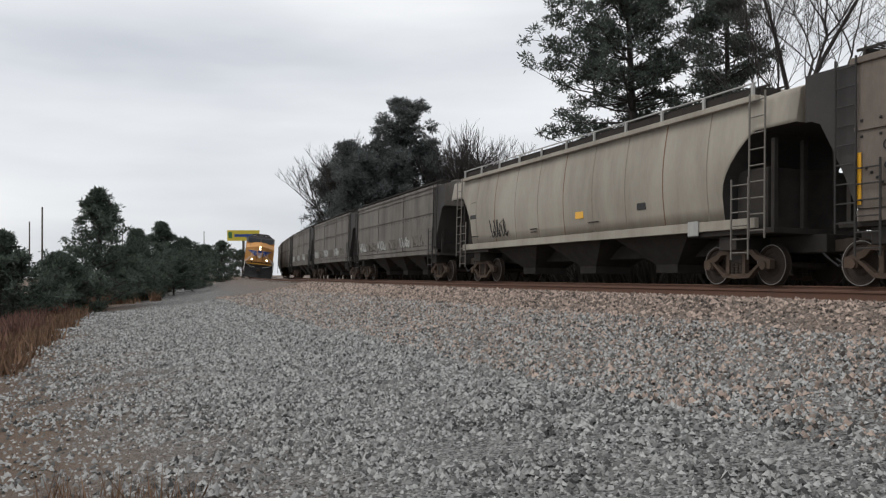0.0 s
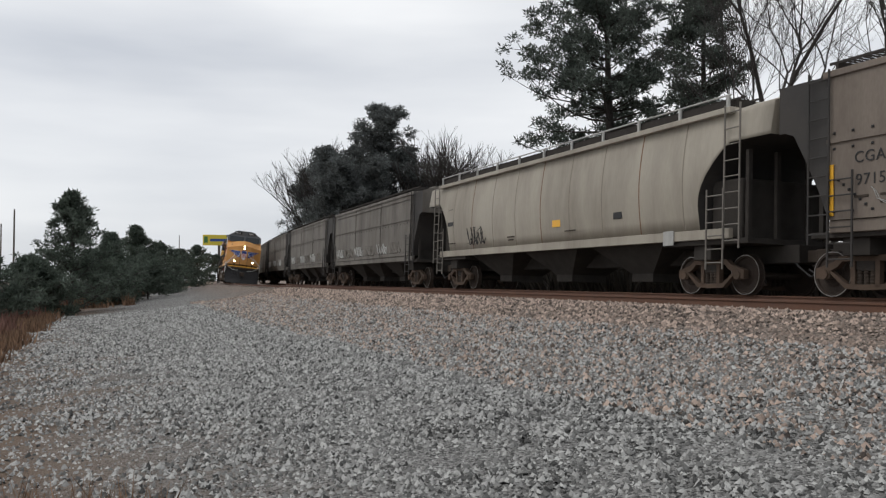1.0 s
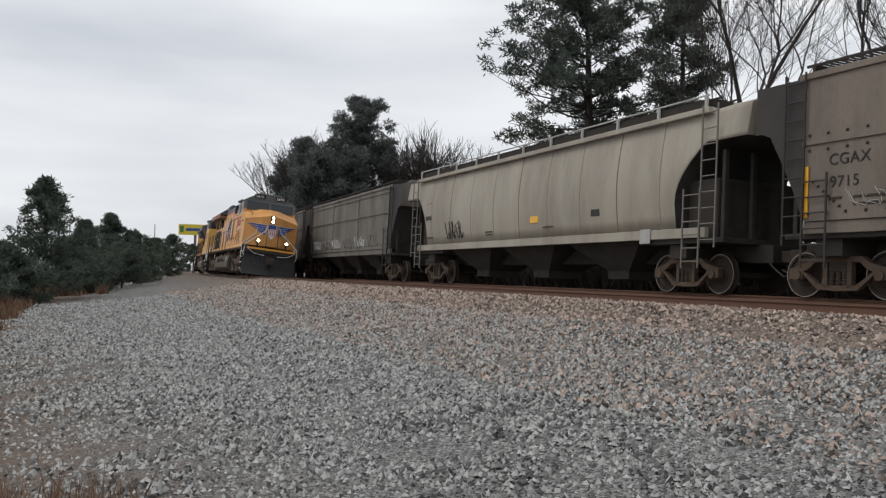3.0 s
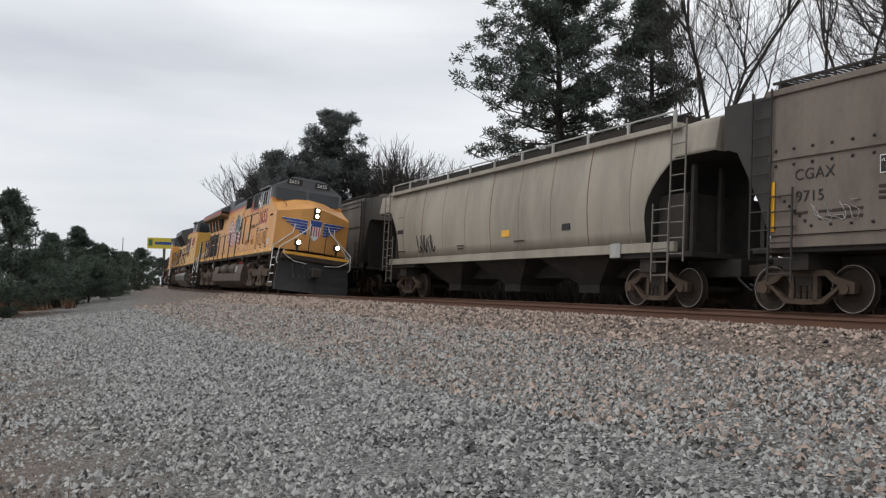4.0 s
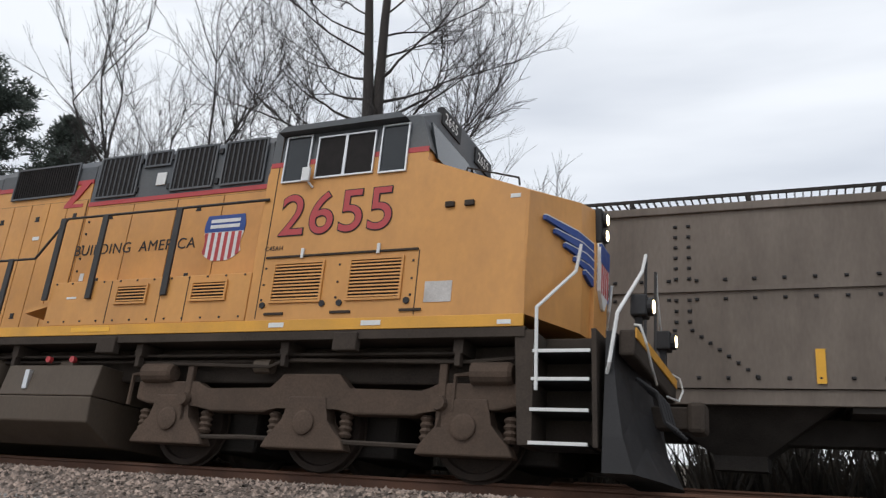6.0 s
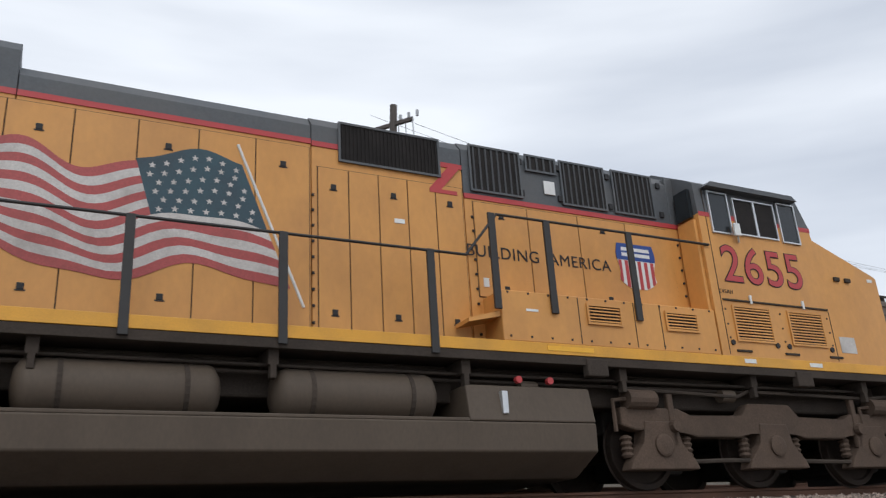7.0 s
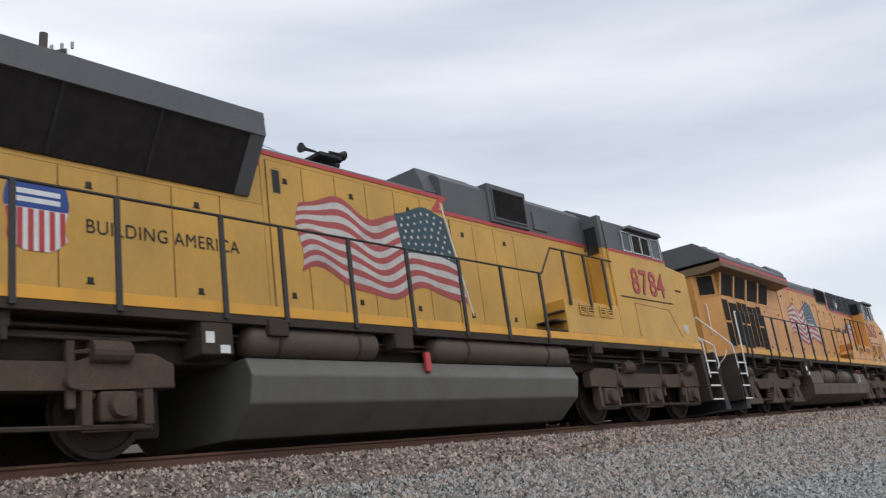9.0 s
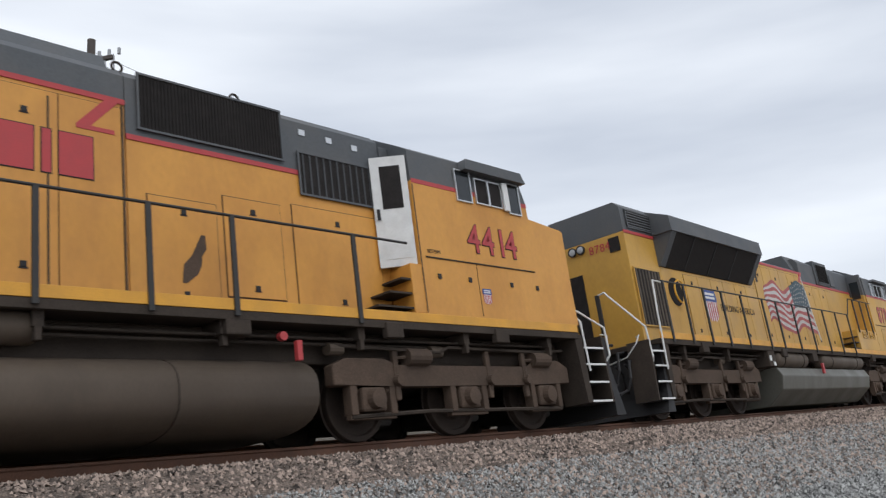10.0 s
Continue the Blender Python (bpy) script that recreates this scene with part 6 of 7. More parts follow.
def build_second():
    o = begin("bright yellow locomotive with dark flared radiators and painted flag", 22.63, -22.3)
    Y = M_YEL2
    L = 22.63
    underbody(o, L, -0.05, 20.15)
    def hood(x0, x1, zr, zt):
        slab("hood", Y, o, x0, x1, -1.0, 1.0, 1.6, zr, 0.01)
        piece("hood_top", M_GREY, o, lambda bm: endprism(bm, [(-1.0, zr), (-1.0, zt - 0.14), (-0.86, zt), (0.86, zt), (1.0, zt - 0.14), (1.0, zr)], x0, x1, 0.008))
        for sgn in (-1, 1):
            slab("red_stripe", M_RED, o, x0, x1, min(sgn * 0.995, sgn * 1.014), max(sgn * 0.995, sgn * 1.014), zr - 0.04, zr + 0.03, 0.0)
    hood(0.20, 1.60, 4.10, 4.80)
    hood(1.61, 7.10, 4.0, 4.78)
    hood(7.11, 11.20, 4.18, 4.32)
    hood(11.21, 16.1, 3.90, 4.70)
    piece("exhaust_hatch", M_GREY, o, lambda bm: endprism(bm, [(-0.9, 4.3), (-0.7, 4.82), (0.7, 4.82), (0.9, 4.3)], 10.9, 12.45, 0.02))
    zigzag(o, 10.85, 3.92, 11.15, 4.20, -1.0)
    hood_doors(o, 7.2, 11.2, -1.0, 1.85, 4.06, 6, Y)
    hood_doors(o, 2.7, 7.1, -1.0, 1.85, 3.34, 6, Y)
    hood_doors(o, 11.3, 13.9, -1.0, 1.85, 3.78, 4, Y)
    # flared radiators
    for sgn in (-1, 1):
        piece("radiator", M_SCREEN, o, lambda bm: hull(bm, [[(x0, sgn * 1.0, 3.42), (x0, sgn * 1.03, 3.42), (x0, sgn * 1.48, 4.14), (x0, sgn * 1.0, 4.14)] for x0 in (1.80, 6.6)]), "dark sloping radiator screen")
        piece("radiator_wing", M_GREY, o, lambda bm: hull(bm, [[(x0, sgn * 1.0, 4.14), (x0, sgn * 1.52, 4.14), (x0, sgn * 1.50, 4.50), (x0, sgn * 0.8, 4.80)] for x0 in (1.50, 6.84)]))
        for x0, x1 in ((1.55, 1.79), (6.6, 6.84)):
            piece("radiator_end", M_GREY, o, lambda bm: hull(bm, [[(x, sgn * 1.0, 3.42), (x, sgn * 1.05, 3.42), (x, sgn * 1.50, 4.14), (x, sgn * 1.0, 4.14)] for x in (x0, x1)]))
        for k in range(1, 4):
            xx = 1.5 + k * 1.25
            piece("radiator_rib", M_BLK, o, lambda bm: hull(bm, [[(x, sgn * 1.0, 3.43), (x, sgn * 1.05, 3.43), (x, sgn * 1.495, 4.13), (x, sgn * 1.0, 4.13)] for x in (xx, xx + 0.04)]))
    for x in (2.2, 4.0, 5.8):
        piece("radiator_fan", M_GREY, o, lambda bm: lathe(bm, [(0, 0.1), (0, 0.7), (0.08, 0.68), (0.08, 0.1)], (x, 0, 4.78), "z", 20))
    grille(o, 0.42, 1.5, -1.014, 4.22, 4.60, 6, M_GREY, M_GREY, False, "louvre", 0.5)
    grille(o, 0.30, 1.45, -1.02, 2.0, 3.26, 8, Y, M_TIE, True, "shutter_grille", 0.45)
    piece("handbrake_wheel", M_YPLATE, o, lambda bm: tube(bm, [(2.15 + 0.27 * math.cos(a), -1.12, 2.85 + 0.27 * math.sin(a)) for a in (2 * math.pi * i / 16 for i in range(17))], 0.022, 6))
    piece("brake_recess", M_SCREEN, o, lambda bm: lathe(bm, [(0, 0.02), (0, 0.34), (-0.012, 0.34), (-0.012, 0.02)], (2.15, -1.0, 2.87), "y", 20))
    # rear face: number, lamps, door
    lettering("rear_number", "8784", 0.26, M_RED, o, U @ pose(0.18, -0.08, 3.78, 90, 0, -90), "red rear road number")
    for yy in (0.12, 0.34):
        headlamp(o, 0.16, yy, 3.96, 0.085, False, -1)
    slab("rear_recess", M_SCREEN, o, 0.178, 0.21, -0.86, -0.60, 3.70, 4.02, 0.0)
    slab("rear_door", M_SCREEN, o, 0.178, 0.21, 0.2, 0.55, 1.8, 3.4, 0.0)
    piece("rear_grab", M_BLK, o, lambda bm: tube(bm, [(0.2, 0.7, 4.4), (0.08, 0.7, 4.38), (0.08, 0.7, 3.6), (0.2, 0.7, 3.58)], 0.015, 5))
    shield(o, 3.93, 2.24, 0.72, 0.80, -1.022)
    words("slogan_word", "BUILDING", 4.48, -1.024, 2.56, 0.245, M_BLK, o, "black slogan lettering", 0.92)
    words("slogan_word", "AMERICA", 5.64, -1.024, 2.56, 0.245, M_BLK, o, "black slogan lettering", 0.92)
    flag(o, 7.72, 11.1, 11.62, 2.02, 4.06, -1.022)
    slab("hood_window", M_BLK, o, 7.28, 7.46, -1.022, -0.99, 3.55, 3.95, 0.03)
    # electrical cabinet, cab and nose
    slab("upper_box", M_GREY, o, 12.6, 13.9, -1.05, 1.05, 3.94, 4.74, 0.02)
    grille(o, 12.72, 13.78, -1.055, 4.04, 4.62, 20, M_GREY, M_SCREEN, True, "intake_grille", 0.3)
    slab("cabinet_hatch", M_GREY, o, 14.1, 14.6, -1.03, -0.99, 4.0, 4.40, 0.02)
    slab("side_box", Y, o, 14.0, 16.3, -1.485, 1.485, 1.735, 2.42, 0.015)
    for x0 in (14.55, 14.85, 15.35, 15.65):
        grille(o, x0, x0 + 0.2, -1.492, 2.16, 2.32, 3, Y, Y, False, "louvre", 0.5)
    piece("side_steps", M_FRAME, o, lambda bm: [box(bm, 13.3 + 0.3 * k, 14.0, -1.46, -1.02, 1.76 + 0.2 * k, 1.79 + 0.2 * k) for k in range(3)])
    cab_shell(o, Y, 16.2, 18.95, 4.50, 3.72, (19.0, 3.62, 20.05, 3.52, 20.45))
    slab("cab_rear_wall", M_GREY, o, 16.05, 16.22, -1.45, 1.45, 3.75, 4.5, 0.01)
    slab("cab_rear_lower", Y, o, 16.05, 16.22, -1.45, 1.45, 1.735, 3.75, 0.01)
    slab("cab_door", Y, o, 16.02, 16.06, -1.40, -1.05, 1.8, 3.6, 0.02)
    slab("door_window", M_GLASS, o, 16.02, 16.06, -1.36, -1.08, 3.64, 4.25, 0.0)
    window(o, 16.95, 17.30, -1.49, 3.78, 4.22)
    window(o, 17.42, 18.26, -1.49, 3.78, 4.20, 1)
    window(o, 18.38, 18.80, -1.49, 3.76, 4.22)
    piece("awning", M_GREY, o, lambda bm: sideprism(bm, [(17.2, 4.38), (18.75, 4.38), (18.85, 4.30), (17.1, 4.30)], -1.62, -1.44))
    road_number(o, "8784", 17.05, -1.497, 2.80, 0.82, 0.92)
    slab("drip_ledge", M_FRAME, o, 16.4, 19.0, -1.505, -1.485, 2.66, 2.68, 0.0)
    piece("skirt_joint", M_FRAME, o, lambda bm: tube(bm, [(17.0, -1.488, 1.8), (17.0, -1.488, 2.55), (18.7, -1.488, 2.50), (19.2, -1.488, 1.85)], 0.008, 4))
    sideplates(o, [(19.35, 1.98, 0.26, 0.2, -1.49, M_FLAGW), (19.3, 3.0, 0.3, 0.05, -1.49, M_FRAME)])
    front_end(o, 20.15, "8784", L, False)
    for sgn in (-1, 1):
        headlamp(o, 20.50, sgn * 0.80, 1.98, 0.10, False)
    wing_emblem(o, 20.47, 0, 2.55)
    railing(o, (0.5, 1.45, 2.45, 3.45, 4.6, 6.0, 6.95, 8.2, 9.45, 10.75, 11.95, 13.2), 1.52, 2.86, [((0.45, 2.85), (13.3, 2.85), (13.75, 3.42), (16.2, 3.42))], width=0.07)
    railing(o, (14.2, 15.0, 15.8), 2.3, 3.43, width=0.07)
    sd_common(o, Y, L)
    piece("air_horn", M_BLK, o, lambda bm: ([lathe(bm, [(0, 0.02), (0.22, 0.03), (0.34, 0.09)], (9.05 + 0.1 * k, -0.45 + 0.2 * k, 4.80 + 0.05 * (k % 2)), "x", 10) for k in range(4)], [lathe(bm, [(0, 0.02), (-0.22, 0.03), (-0.34, 0.09)], (8.9, -0.3, 4.82), "x", 10)], box(bm, 8.8, 9.3, -0.5, 0.3, 4.68, 4.75, 0.01), box(bm, 8.95, 9.1, -0.3, -0.2, 4.3, 4.7)))
    piece("fuel_tank", M_TANK2, o, lambda bm: endprism(bm, [(-0.95, 0.12), (-1.40, 0.50), (-1.48, 0.85), (-1.36, 1.08), (1.36, 1.08), (1.48, 0.85), (1.40, 0.50), (0.95, 0.12)], 6.35, 14.05, 0.025))
    for sgn in (-1, 1):
        air_tank(o, 6.35, 8.75, sgn * 1.24, 1.31, 0.225)
        air_tank(o, 9.95, 13.95, sgn * 1.24, 1.31, 0.225)
    slab("fuel_gauge_box", M_FRAME, o, 9.0, 9.4, -1.49, -1.2, 1.26, 1.5, 0.02)
    slab("bell_box", M_FRAME, o, 5.65, 6.1, -1.48, -1.05, 1.08, 1.48, 0.02)
    sideplates(o, [(5.7, 1.22, 0.12, 0.14, -1.485, M_WHT), (5.9, 1.1, 0.14, 0.1, -1.485, M_WHT), (6.55, 1.32, 0.18, 0.08, -1.365, M_WHT)])
    slab("fuel_cutoff", M_RED, o, 9.62, 9.74, -1.5, -1.44, 0.92, 1.22, 0.01)
    loco_truck(o, (0.62, 2.66, 4.72), "spring")
    loco_truck(o, (15.55, 17.6, 19.6), "spring")


def build_third():
    o = begin("amber-yellow locomotive with open white cab door and red letters", 22.05, -44.93)
    Y = M_YEL3
    L = 22.05
    underbody(o, L, -0.05, 19.12)
    def hood(x0, x1, zr, zt):
        slab("hood", Y, o, x0, x1, -1.02, 1.02, 1.6, zr, 0.01)
        piece("hood_top", M_GREY, o, lambda bm: endprism(bm, [(-1.02, zr), (-1.02, zt - 0.14), (-0.88, zt), (0.88, zt), (1.02, zt - 0.14), (1.02, zr)], x0, x1, 0.008))
        for sgn in (-1, 1):
            slab("red_stripe", M_RED, o, x0, x1, min(sgn * 1.015, sgn * 1.034), max(sgn * 1.015, sgn * 1.034), zr - 0.04, zr + 0.03, 0.0)
    hood(0.0, 10.90, 4.26, 4.76)
    hood(10.91, 15.1, 3.82, 4.76)
    piece("exhaust_hatch", M_GREY, o, lambda bm: endprism(bm, [(-0.9, 4.65), (-0.7, 5.02), (0.7, 5.02), (0.9, 4.65)], 9.4, 10.8, 0.02))
    hood_doors(o, 0.3, 10.85, -1.02, 1.85, 4.16, 14, Y)
    for x0, x1, z0, z1 in ((11.15, 12.1, 1.75, 3.1), (12.2, 13.1, 1.90, 3.25), (13.3, 14.9, 1.80, 3.3)):
        slab("door_frame", M_SEAMDARK, o, x0 - 0.006, x1 + 0.006, -1.026, -1.01, z0 - 0.014, z1 + 0.014, 0.0)
    door(o, 11.15, 12.1, -1.02, 1.75, 3.1, Y)
    door(o, 12.2, 13.1, -1.02, 1.90, 3.25, Y)
    door(o, 13.3, 14.9, -1.02, 1.80, 3.3, Y)
    zigzag(o, 10.30, 3.84, 10.66, 4.24, -1.02)
    grille(o, 11.08, 13.2, -1.04, 3.96, 4.68, 44, M_GREY, M_SCREEN, True, "intake_grille", 0.3)
    grille(o, 13.5, 15.02, -1.04, 3.50, 4.12, 12, M_GREY, M_SLAT, True, "intake_grille", 0.22)
    # the large red word on the hood stands as plain blocks
    for x0, x1 in ((6.6, 7.15), (7.4, 7.95), (8.2, 8.7)):
        slab("letter_block", M_RED, o, x0, x1, -1.05, -1.03, 3.0, 3.62, 0.0)
    fx = 9.44
    for a, b in ((0.0, 0.38), (0.47, 0.57), (0.66, 1.05)):
        slab("letter_edge", M_BLK, o, fx + a - 0.012, fx + b + 0.012, -1.046, -1.03, 3.15, 3.70, 0.0)
        slab("letter_block", M_RED, o, fx + a, fx + b, -1.050, -1.03, 3.162, 3.688, 0.0)
    cab_shell(o, Y, 15.28, 18.0, 4.50, 3.86, (18.15, 3.62, 19.12, 3.52, 19.55))
    slab("cab_rear_wall", M_GREY, o, 15.1, 15.3, -1.05, 1.05, 3.75, 4.55, 0.01)
    def leaf(bm, u0, u1, z0, z1, lift):
        # the cab door swung out, hinged at the hood's side
        q = [(14.84 + 0.73 * u - 0.68 * w, -1.07 - 0.68 * u - 0.73 * w) for u, w in ((u0, -0.03), (u1, -0.03), (u1, lift), (u0, lift))]
        hull(bm, [[(px, py, pz) for px, py in q] for pz in (z0, z1)])
    dr = piece("cab_door", M_WHT, o, lambda bm: leaf(bm, 0.0, 0.56, 2.5, 4.28, 0.02), "open white cab door")
    piece("door_window", M_SCREEN, dr, lambda bm: leaf(bm, 0.14, 0.46, 3.42, 4.12, 0.026))
    piece("door_panel", M_WHT, dr, lambda bm: leaf(bm, 0.10, 0.50, 2.62, 3.30, 0.026))
    piece("door_latch", M_BLK, dr, lambda bm: leaf(bm, 0.04, 0.09, 3.25, 3.42, 0.05))
    slab("side_box", Y, o, 15.05, 15.3, -1.485, 1.485, 1.735, 2.5, 0.015)
    piece("side_steps", M_FRAME, o, lambda bm: [box(bm, 14.35 + 0.25 * k, 15.05, -1.46, -1.02, 1.80 + 0.22 * k, 1.83 + 0.22 * k) for k in range(3)])
    window(o, 16.32, 16.66, -1.49, 3.70, 4.22)
    window(o, 16.80, 17.45, -1.49, 3.72, 4.14, 1)
    window(o, 17.66, 17.95, -1.49, 3.66, 4.20)
    piece("window_shade", M_WHT, o, lambda bm: box(bm, 17.48, 17.62, -1.56, -1.52, 3.66, 4.18, 0.01), "white wind deflector")
    piece("awning", M_GREY, o, lambda bm: sideprism(bm, [(16.5, 4.40), (17.95, 4.40), (18.05, 4.22), (16.45, 4.22)], -1.64, -1.44))
    road_number(o, "4414", 16.42, -1.497, 2.82, 0.70, 0.92)
    slab("drip_ledge", M_FRAME, o, 15.4, 18.1, -1.505, -1.485, 2.62, 2.64, 0.0)
    for x, z in ((13.55, 4.42), (14.05, 4.40), (14.55, 4.38)):
        slab("cover_plate", M_FRAMEAL, o, x, x + 0.11, -1.032, -1.015, z, z + 0.09, 0.0, "small pale cover plate")
    for x, z0, z1 in ((9.98, 1.7, 4.1), (10.86, 1.7, 4.2), (15.3, 1.75, 3.8)):
        slab("hinge_strip", M_SEAMDARK, o, x - 0.012, x + 0.012, -1.046 if x < 15 else -1.495, -1.02, z0, z1, 0.0)
    slab("panel_joint", M_FRAME, o, 16.55, 16.562, -1.494, -1.484, 1.76, 2.62, 0.0)
    shield(o, 16.72, 1.96, 0.22, 0.26, -1.492)
    for x in (15.65, 16.35, 17.4, 18.1):
        piece("latch", M_BLK, o, lambda bm: box(bm, x - 0.035, x + 0.035, -1.51, -1.485, 2.30, 2.38, 0.006))
    words("class_mark", "SD70M", 15.45, -1.496, 2.70, 0.09, M_BLK, o)
    piece("worn_patch", M_TRUCK, o, lambda bm: hull(bm, [[(cx - w, -1.044, z), (cx + w, -1.044, z), (cx + w, -1.03, z), (cx - w, -1.03, z)] for z, cx, w in
                                                         ((2.02, 11.60, 0.03), (2.14, 11.68, 0.10), (2.26, 11.72, 0.12), (2.38, 11.78, 0.07), (2.48, 11.84, 0.08), (2.58, 11.86, 0.05), (2.66, 11.88, 0.03))]), "dark brown patch of worn paint")
    front_end(o, 19.12, "4414", L, False)
    headlamp(o, 19.62, 0.80, 1.98, 0.10, False)
    headlamp(o, 19.62, -0.80, 1.98, 0.10, False)
    wing_emblem(o, 19.58, 0, 2.55)
    piece("nose_top_gear", M_FRAME, o, lambda bm: (box(bm, 18.4, 18.9, -0.9, -0.5, 3.55, 3.68, 0.02), tube(bm, [(18.35, -1.0, 3.5), (18.4, -1.0, 3.72), (18.8, -1.0, 3.66), (18.85, -1.0, 3.5)], 0.02, 5)))
    railing(o, (0.5, 2.0, 3.5, 5.0, 6.5, 8.0, 9.66, 10.9, 12.0, 13.95), 1.52, 2.80, [((0.45, 2.79), (15.0, 2.79))], width=0.07)
    sd_common(o, Y, L)
    oval = [(1.48 * math.copysign(abs(math.cos(a)) ** 0.6, math.cos(a)), 0.64 + 0.50 * math.copysign(abs(math.sin(a)) ** 0.75, math.sin(a))) for a in (2 * math.pi * (i + 0.5) / 32 for i in range(32))]
    tank = piece("fuel_tank", M_TANK, o, lambda bm: endprism(bm, oval, 5.6, 13.15))
    for p in tank.data.polygons:
        p.use_smooth = abs(p.normal.x) < 0.5
    for x in (7.4, 9.3, 11.2):
        piece("tank_seam", M_FRAME, tank, lambda bm: endprism(bm, [(1.004 * py, 0.64 + 1.006 * (pz - 0.64)) for py, pz in oval], x, x + 0.02))
    for sgn in (-1, 1):
        air_tank(o, 5.7, 9.85, sgn * 1.16, 1.36, 0.19)
    slab("fuel_gauge_box", M_FRAME, o, 11.85, 12.2, -1.49, -1.2, 1.30, 1.5, 0.02)
    slab("fuel_cutoff", M_RED, o, 12.85, 12.93, -1.5, -1.42, 1.0, 1.26, 0.01)
    piece("filler_cap", M_RED, o, lambda bm: lathe(bm, [(0, 0.02), (0, 0.06), (-0.08, 0.06), (-0.08, 0.02)], (12.7, -1.36, 1.32), "y", 10))
    piece("lifting_eye", M_FRAME, o, lambda bm: [tube(bm, [(xx + 0.07 * math.cos(a), -0.86, 4.82 + 0.07 * math.sin(a)) for a in (2 * math.pi * i / 10 for i in range(11))], 0.018, 5) for xx in (10.9, 12.6)])
    loco_truck(o, (0.9, 2.9, 4.9), "spring")
    loco_truck(o, (14.25, 16.25, 18.2), "spring")


M_YEL3 = mat("amber_yellow_paint", (0.68, 0.320, 0.055), 0.5, vary=0.07, scale=0.8, fine=14, bump=0.02, dirt=(0.34, 0.14, 0.04), dirt_amount=0.55, dirt_scale=0.8, stretch=(1, 1, 0.6))
M_TANK2 = mat("olive_grey_tank_paint", (0.125, 0.122, 0.102), 0.5, vary=0.15, scale=1.2, fine=30, bump=0.05, dirt=(0.075, 0.065, 0.052), dirt_amount=0.6, stretch=(1, 1, 0.5))
build_lead()
build_second()
build_third()
# ---- the standing hopper cars on the siding ----
def bolts(car, pts, y=-1.535):
    """Rows of small rivet heads, too many to count, as one part."""
    bm = bmesh.new()
    for x, z in pts:
        hull(bm, [[(x - 0.03, y, z - 0.025), (x + 0.03, y, z - 0.025), (x + 0.03, y, z + 0.025), (x - 0.03, y, z + 0.025)],
                  [(x - 0.015, y - 0.02, z - 0.012), (x + 0.015, y - 0.02, z - 0.012), (x + 0.015, y - 0.02, z + 0.012), (x - 0.015, y - 0.02, z + 0.012)]])
    o = part("rivets", bm, M_BLK, car)
    o["kind"] = "stuff"


def placard(car, x0, x1, z0, z1, material, y=-1.54, name="placard", label=""):
    bm = bmesh.new()
    box(bm, x0, x1, y - 0.006, y + 0.012, z0, z1)
    return part(name, bm, material, car, label)


def mark(car, body, x, y, z, size, material, label=""):
    return lettering("lettering", body, size, material, car, pose(x, y, z, 90, 0, 0), label)


def scribble(car, x, z, w, h, y, material, seed, strokes=4, thick=0.016):
    """A spray-painted tag: loops of thin line."""
    rng = random.Random(seed)
    for k in range(strokes):
        pts, a = [], rng.uniform(0, 6)
        cx = x + w * (k + 0.5) / strokes
        for i in range(15):
            u = i / 14
            pts.append((cx + w / strokes * 0.75 * math.sin(a + u * rng.uniform(5, 7)), y, z + h * (0.5 + 0.5 * math.cos(a * 1.3 + u * rng.uniform(7, 9)))))
        bm = bmesh.new()
        tube(bm, pts, thick, 4)
        part("graffiti_stroke", bm, material, car, "spray-painted tag line")


def old_car(s, label, paint, half=7.5, ribs=0):
    """A flat-sided hopper: end posts, a belt rail with rivet rows, and ribs where it has them."""
    c = hopper_car(s, half, half - 0.6, label, paint, "flat", 4.2, 1.42)
    k = ribs or 3
    side_strips(c, [-half + 0.06 + (2 * half - 0.12) * i / k for i in range(k + 1)], 1.44, 4.14, 0.07 if ribs else 0.05, paint, "side_post", -1.55 if ribs else -1.535, 0.06 if ribs else 0.04)
    for z in (2.45, 3.35) if ribs else (3.05, 3.98):
        bm = bmesh.new()
        box(bm, -half, half, -1.56, -1.50, z - 0.03, z + 0.03)
        part("side_rail", bm, paint, c)
    if not ribs:
        bolts(c, [(-half + 0.3 + 0.5 * i, z) for i in range(int(2 * half / 0.5)) for z in (2.9, 1.6)], -1.52)
    return c


car = hopper_car(-22.95, 8.5, 7.4, "beige curved-side covered hopper with rust-streaked seams and roof railing", M_BEIGE, "curved", 4.08, 1.48)
for k in range(9):
    x = -6.95 + 1.74 * k
    bm = bmesh.new()
    rings = []
    for i in range(9):
        v = i / 8
        y = -(1.36 + 0.20 * math.sin(math.pi * (0.15 + 0.80 * v))) - 0.004
        z = 1.48 + 2.6 * v
        rings.append([(x - 0.018, y, z), (x + 0.018, y, z), (x + 0.018, y + 0.03, z), (x - 0.018, y + 0.03, z)])
    hull(bm, rings)
    part("seam", bm, M_RUSTSEAM if k in (1, 4, 7) else M_SEAM, car, "rust-streaked weld seam")
mark(car, "CGEX", -7.6, -1.54, 2.92, 0.24, M_BLK, "black reporting mark")
placard(car, -7.55, -6.95, 2.42, 2.58, M_BLK, -1.555, "word_bar")
placard(car, 0.75, 1.22, 1.92, 2.24, M_YPLATE, -1.532, "placard", "yellow square placard")
placard(car, 4.05, 4.45, 1.95, 2.22, M_BLK, -1.532, "placard", "black data placard")
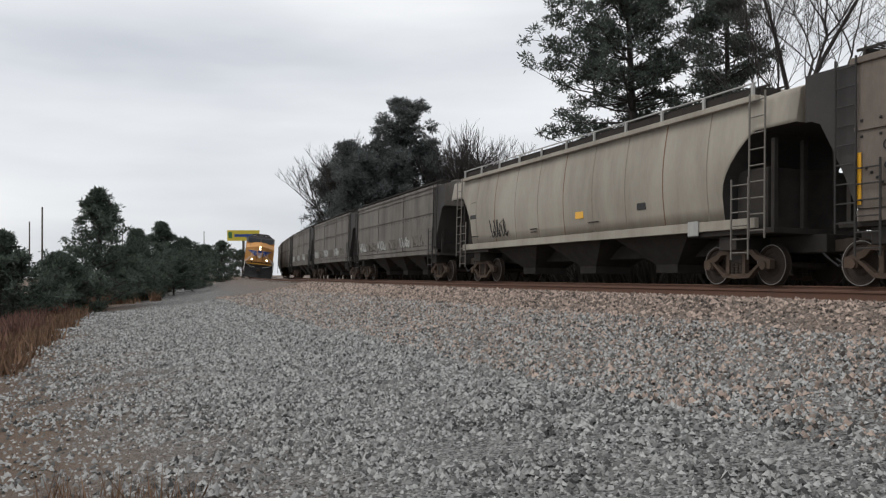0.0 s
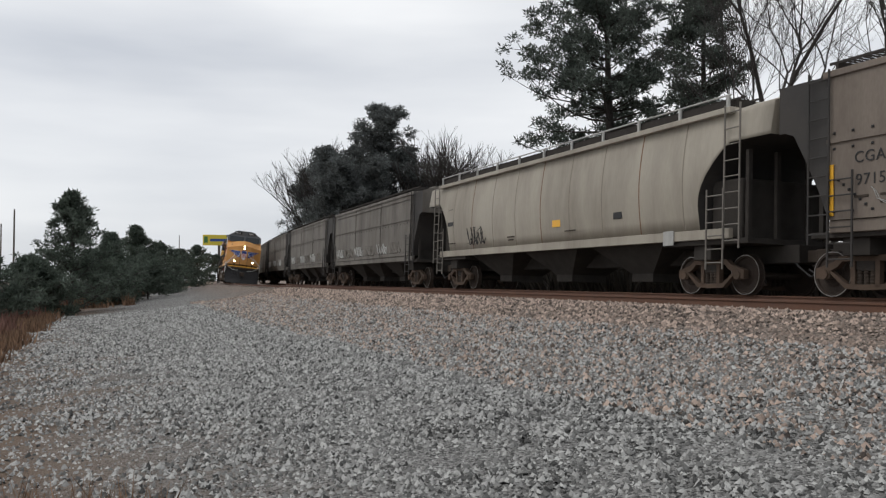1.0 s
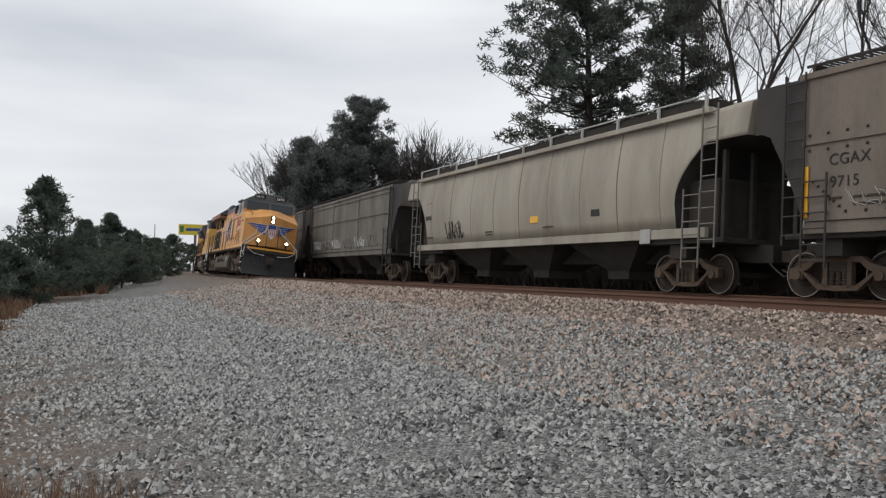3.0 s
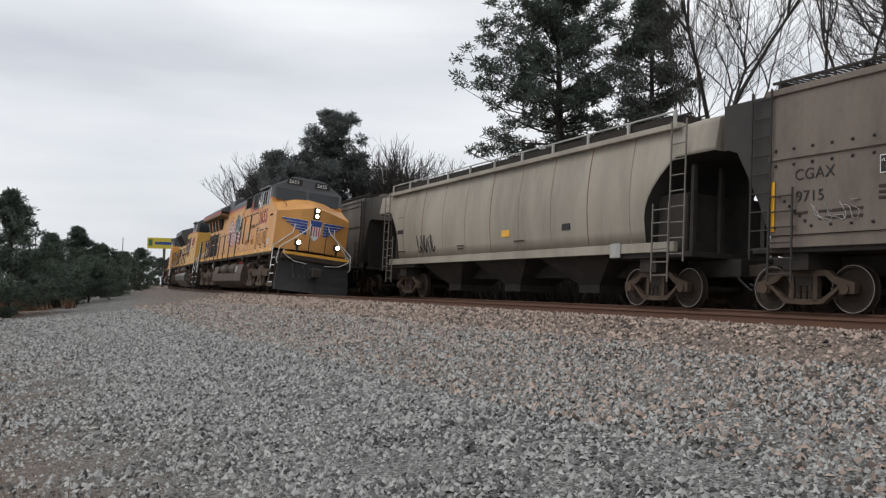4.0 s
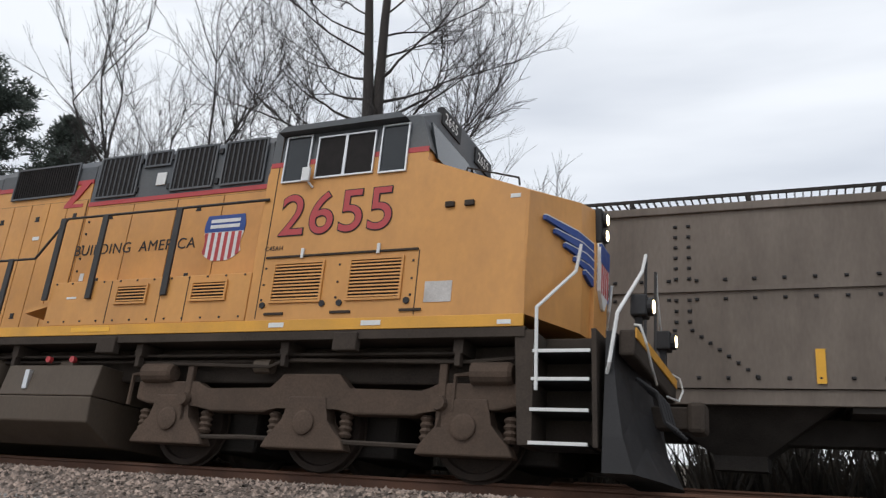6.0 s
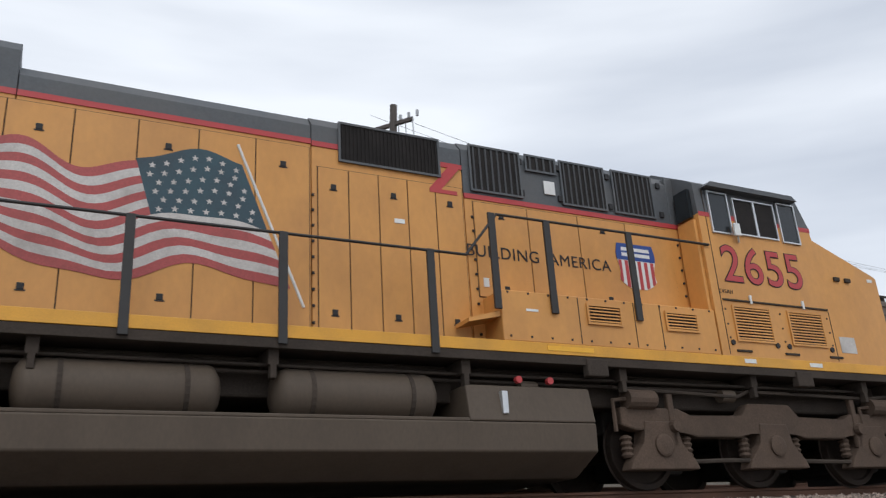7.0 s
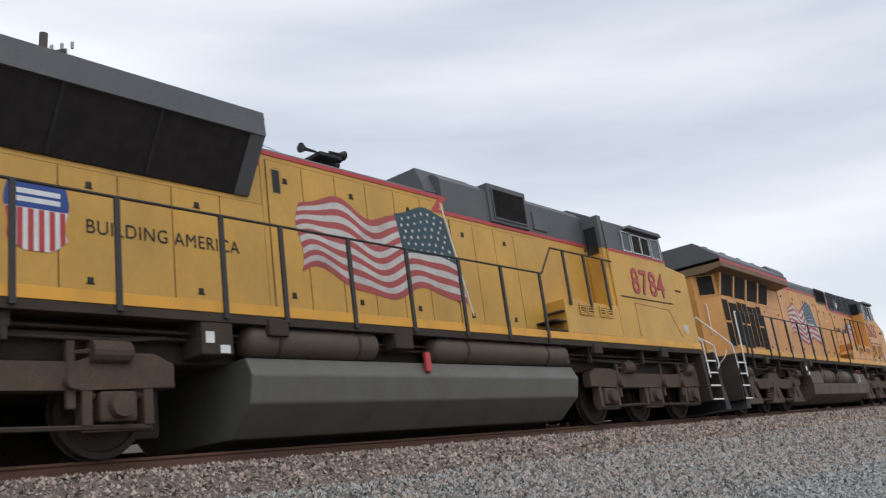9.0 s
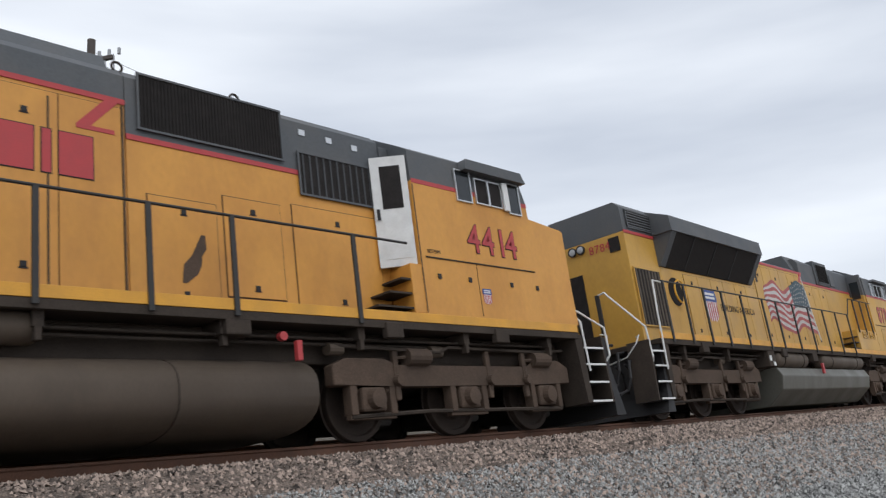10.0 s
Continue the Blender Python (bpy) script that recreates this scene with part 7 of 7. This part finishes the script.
for x, z, w in ((5.9, 2.42, 0.5), (5.95, 2.30, 0.4), (-2.3, 1.75, 0.5), (-2.25, 1.65, 0.4), (1.5, 1.75, 0.6), (-7.5, 1.72, 0.7)):
    placard(car, x, x + w, z, z + 0.035, M_FRAME, -1.53, "word_bar")
scribble(car, -5.6, 1.62, 1.5, 0.65, -1.545, M_BLK, 4, 5)
placard(car, 6.2, 6.6, 1.15, 1.5, M_PALE, -1.5, "lever_box")

car = hopper_car(-4.3, 7.35, 6.9, "dusty tan riveted covered hopper with faint chalk graffiti", M_TAN, "flat", 4.25, 1.45)
for z, h in ((2.95, 0.035),):
    bm = bmesh.new()
    box(bm, -7.35, 7.35, -1.56, -1.50, z - h, z + h)
    part("side_rail", bm, M_TAN, car)
rows = [(-7.2 + 0.42 * i, z) for i in range(35) for z in (2.80, 3.10, 1.60)]
rows += [(cx + dx, 1.6 + 0.17 * i) for cx in (-2.67, 2.67) for dx in (-0.1, 0.1) for i in range(5, 15)]
rows += [(cx + sg * 0.13 * i, 2.42 - 0.1 * i) for cx in (-2.67, 2.67) for sg in (-1, 1) for i in range(1, 9)]
rows += [(-7.1 + 0.12 * i, 2.2 - 0.1 * i) for i in range(6)]
bolts(car, rows)
mark(car, "CGAX", -6.75, -1.532, 2.48, 0.30, M_BLK, "black reporting mark")
mark(car, "9715", -6.72, -1.532, 2.06, 0.30, M_BLK, "black car number")
for x in (-7.33, -4.53, -1.80, 1.80, 4.5):
    placard(car, x, x + 0.13, 1.52, 2.02 if x > -7 else 2.5, M_YPLATE, -1.545, "reflector", "yellow reflector strip")
pl = placard(car, -4.98, -4.66, 2.42, 2.74, M_WHT, -1.532, "plate")
placard(car, -4.96, -4.68, 2.44, 2.72, M_BLK, -1.538, "plate_face")
mark(car, "PLATE", -4.945, -1.546, 2.62, 0.075, M_WHT)
mark(car, "C", -4.87, -1.546, 2.48, 0.15, M_WHT)
for x, z, w in ((-5.0, 2.18, 0.4), (-5.0, 2.08, 0.4), (-5.0, 1.98, 0.35), (-6.75, 1.83, 0.3), (-6.2, 1.83, 0.9), (-6.2, 1.70, 0.9)):
    placard(car, x, x + w, z, z + 0.045, M_FRAME, -1.528, "word_bar")
scribble(car, -6.3, 1.66, 0.9, 0.36, -1.535, M_PALE, 9, 3, 0.007)
scribble(car, -4.0, 1.55, 2.3, 0.5, -1.528, M_FRAME, 12, 2, 0.006)

for i, s in enumerate((-42.5, -60.1, -77.7, -95.3, -113.0)):
    car = old_car(s, "weathered grey-brown flat-sided covered hopper with graffiti and dark ends", M_OLD)
    if i < 3:
        for k in range(6):
            scribble(car, -6.8 + 2.2 * k, 1.6, 1.6, 0.5, -1.535, M_LADDER if k % 2 else M_PALE, 30 + 7 * i + k, 4, 0.028)
car = old_car(12.1, "dusty grey-tan covered hopper with a green panel near its end", M_TAN, 7.3)
placard(car, -7.2, -6.6, 3.1, 3.95, M_GREEN, -1.60, "panel", "green painted panel")
car = hopper_car(29.9, 7.5, 6.9, "pale grey covered hopper with black graffiti along its side", M_PALE, "curved", 4.15, 1.45)
scribble(car, 1.0, 1.7, 5.8, 1.1, -1.56, M_BLK, 17, 9)
for i, s in enumerate((48.3, 66.0, 83.7, 101.4, 119)):
    old_car(s, "dark brown ribbed hopper car in the standing train", M_BROWN, 7.7, 10)
# ---- train movement ----
def arc(t):
    u = min(1, max(0, (t - 4.8) / 1.8))
    return -92.604 + 15.2334 * t + 0.0497 * (t - 6) ** 2 + 0.8 * (1 - u * u * (3 - 2 * u))


def motions():
    times = [i * 0.25 for i in range(41)]
    for ob, front, length in TRAIN:
        walk(ob, [(t, along(arc(t) + front - length / 2, 0, CANT)) for t in times])
    # every wheelset rolls with the train
    for ws, x in ROLLING:
        walk(ws, [(i / 30, pose(x, 0, 0.533) @ Matrix.Rotation((arc(i / 30) - arc(0)) / 0.533, 4, "Y")) for i in range(301)])


motions()
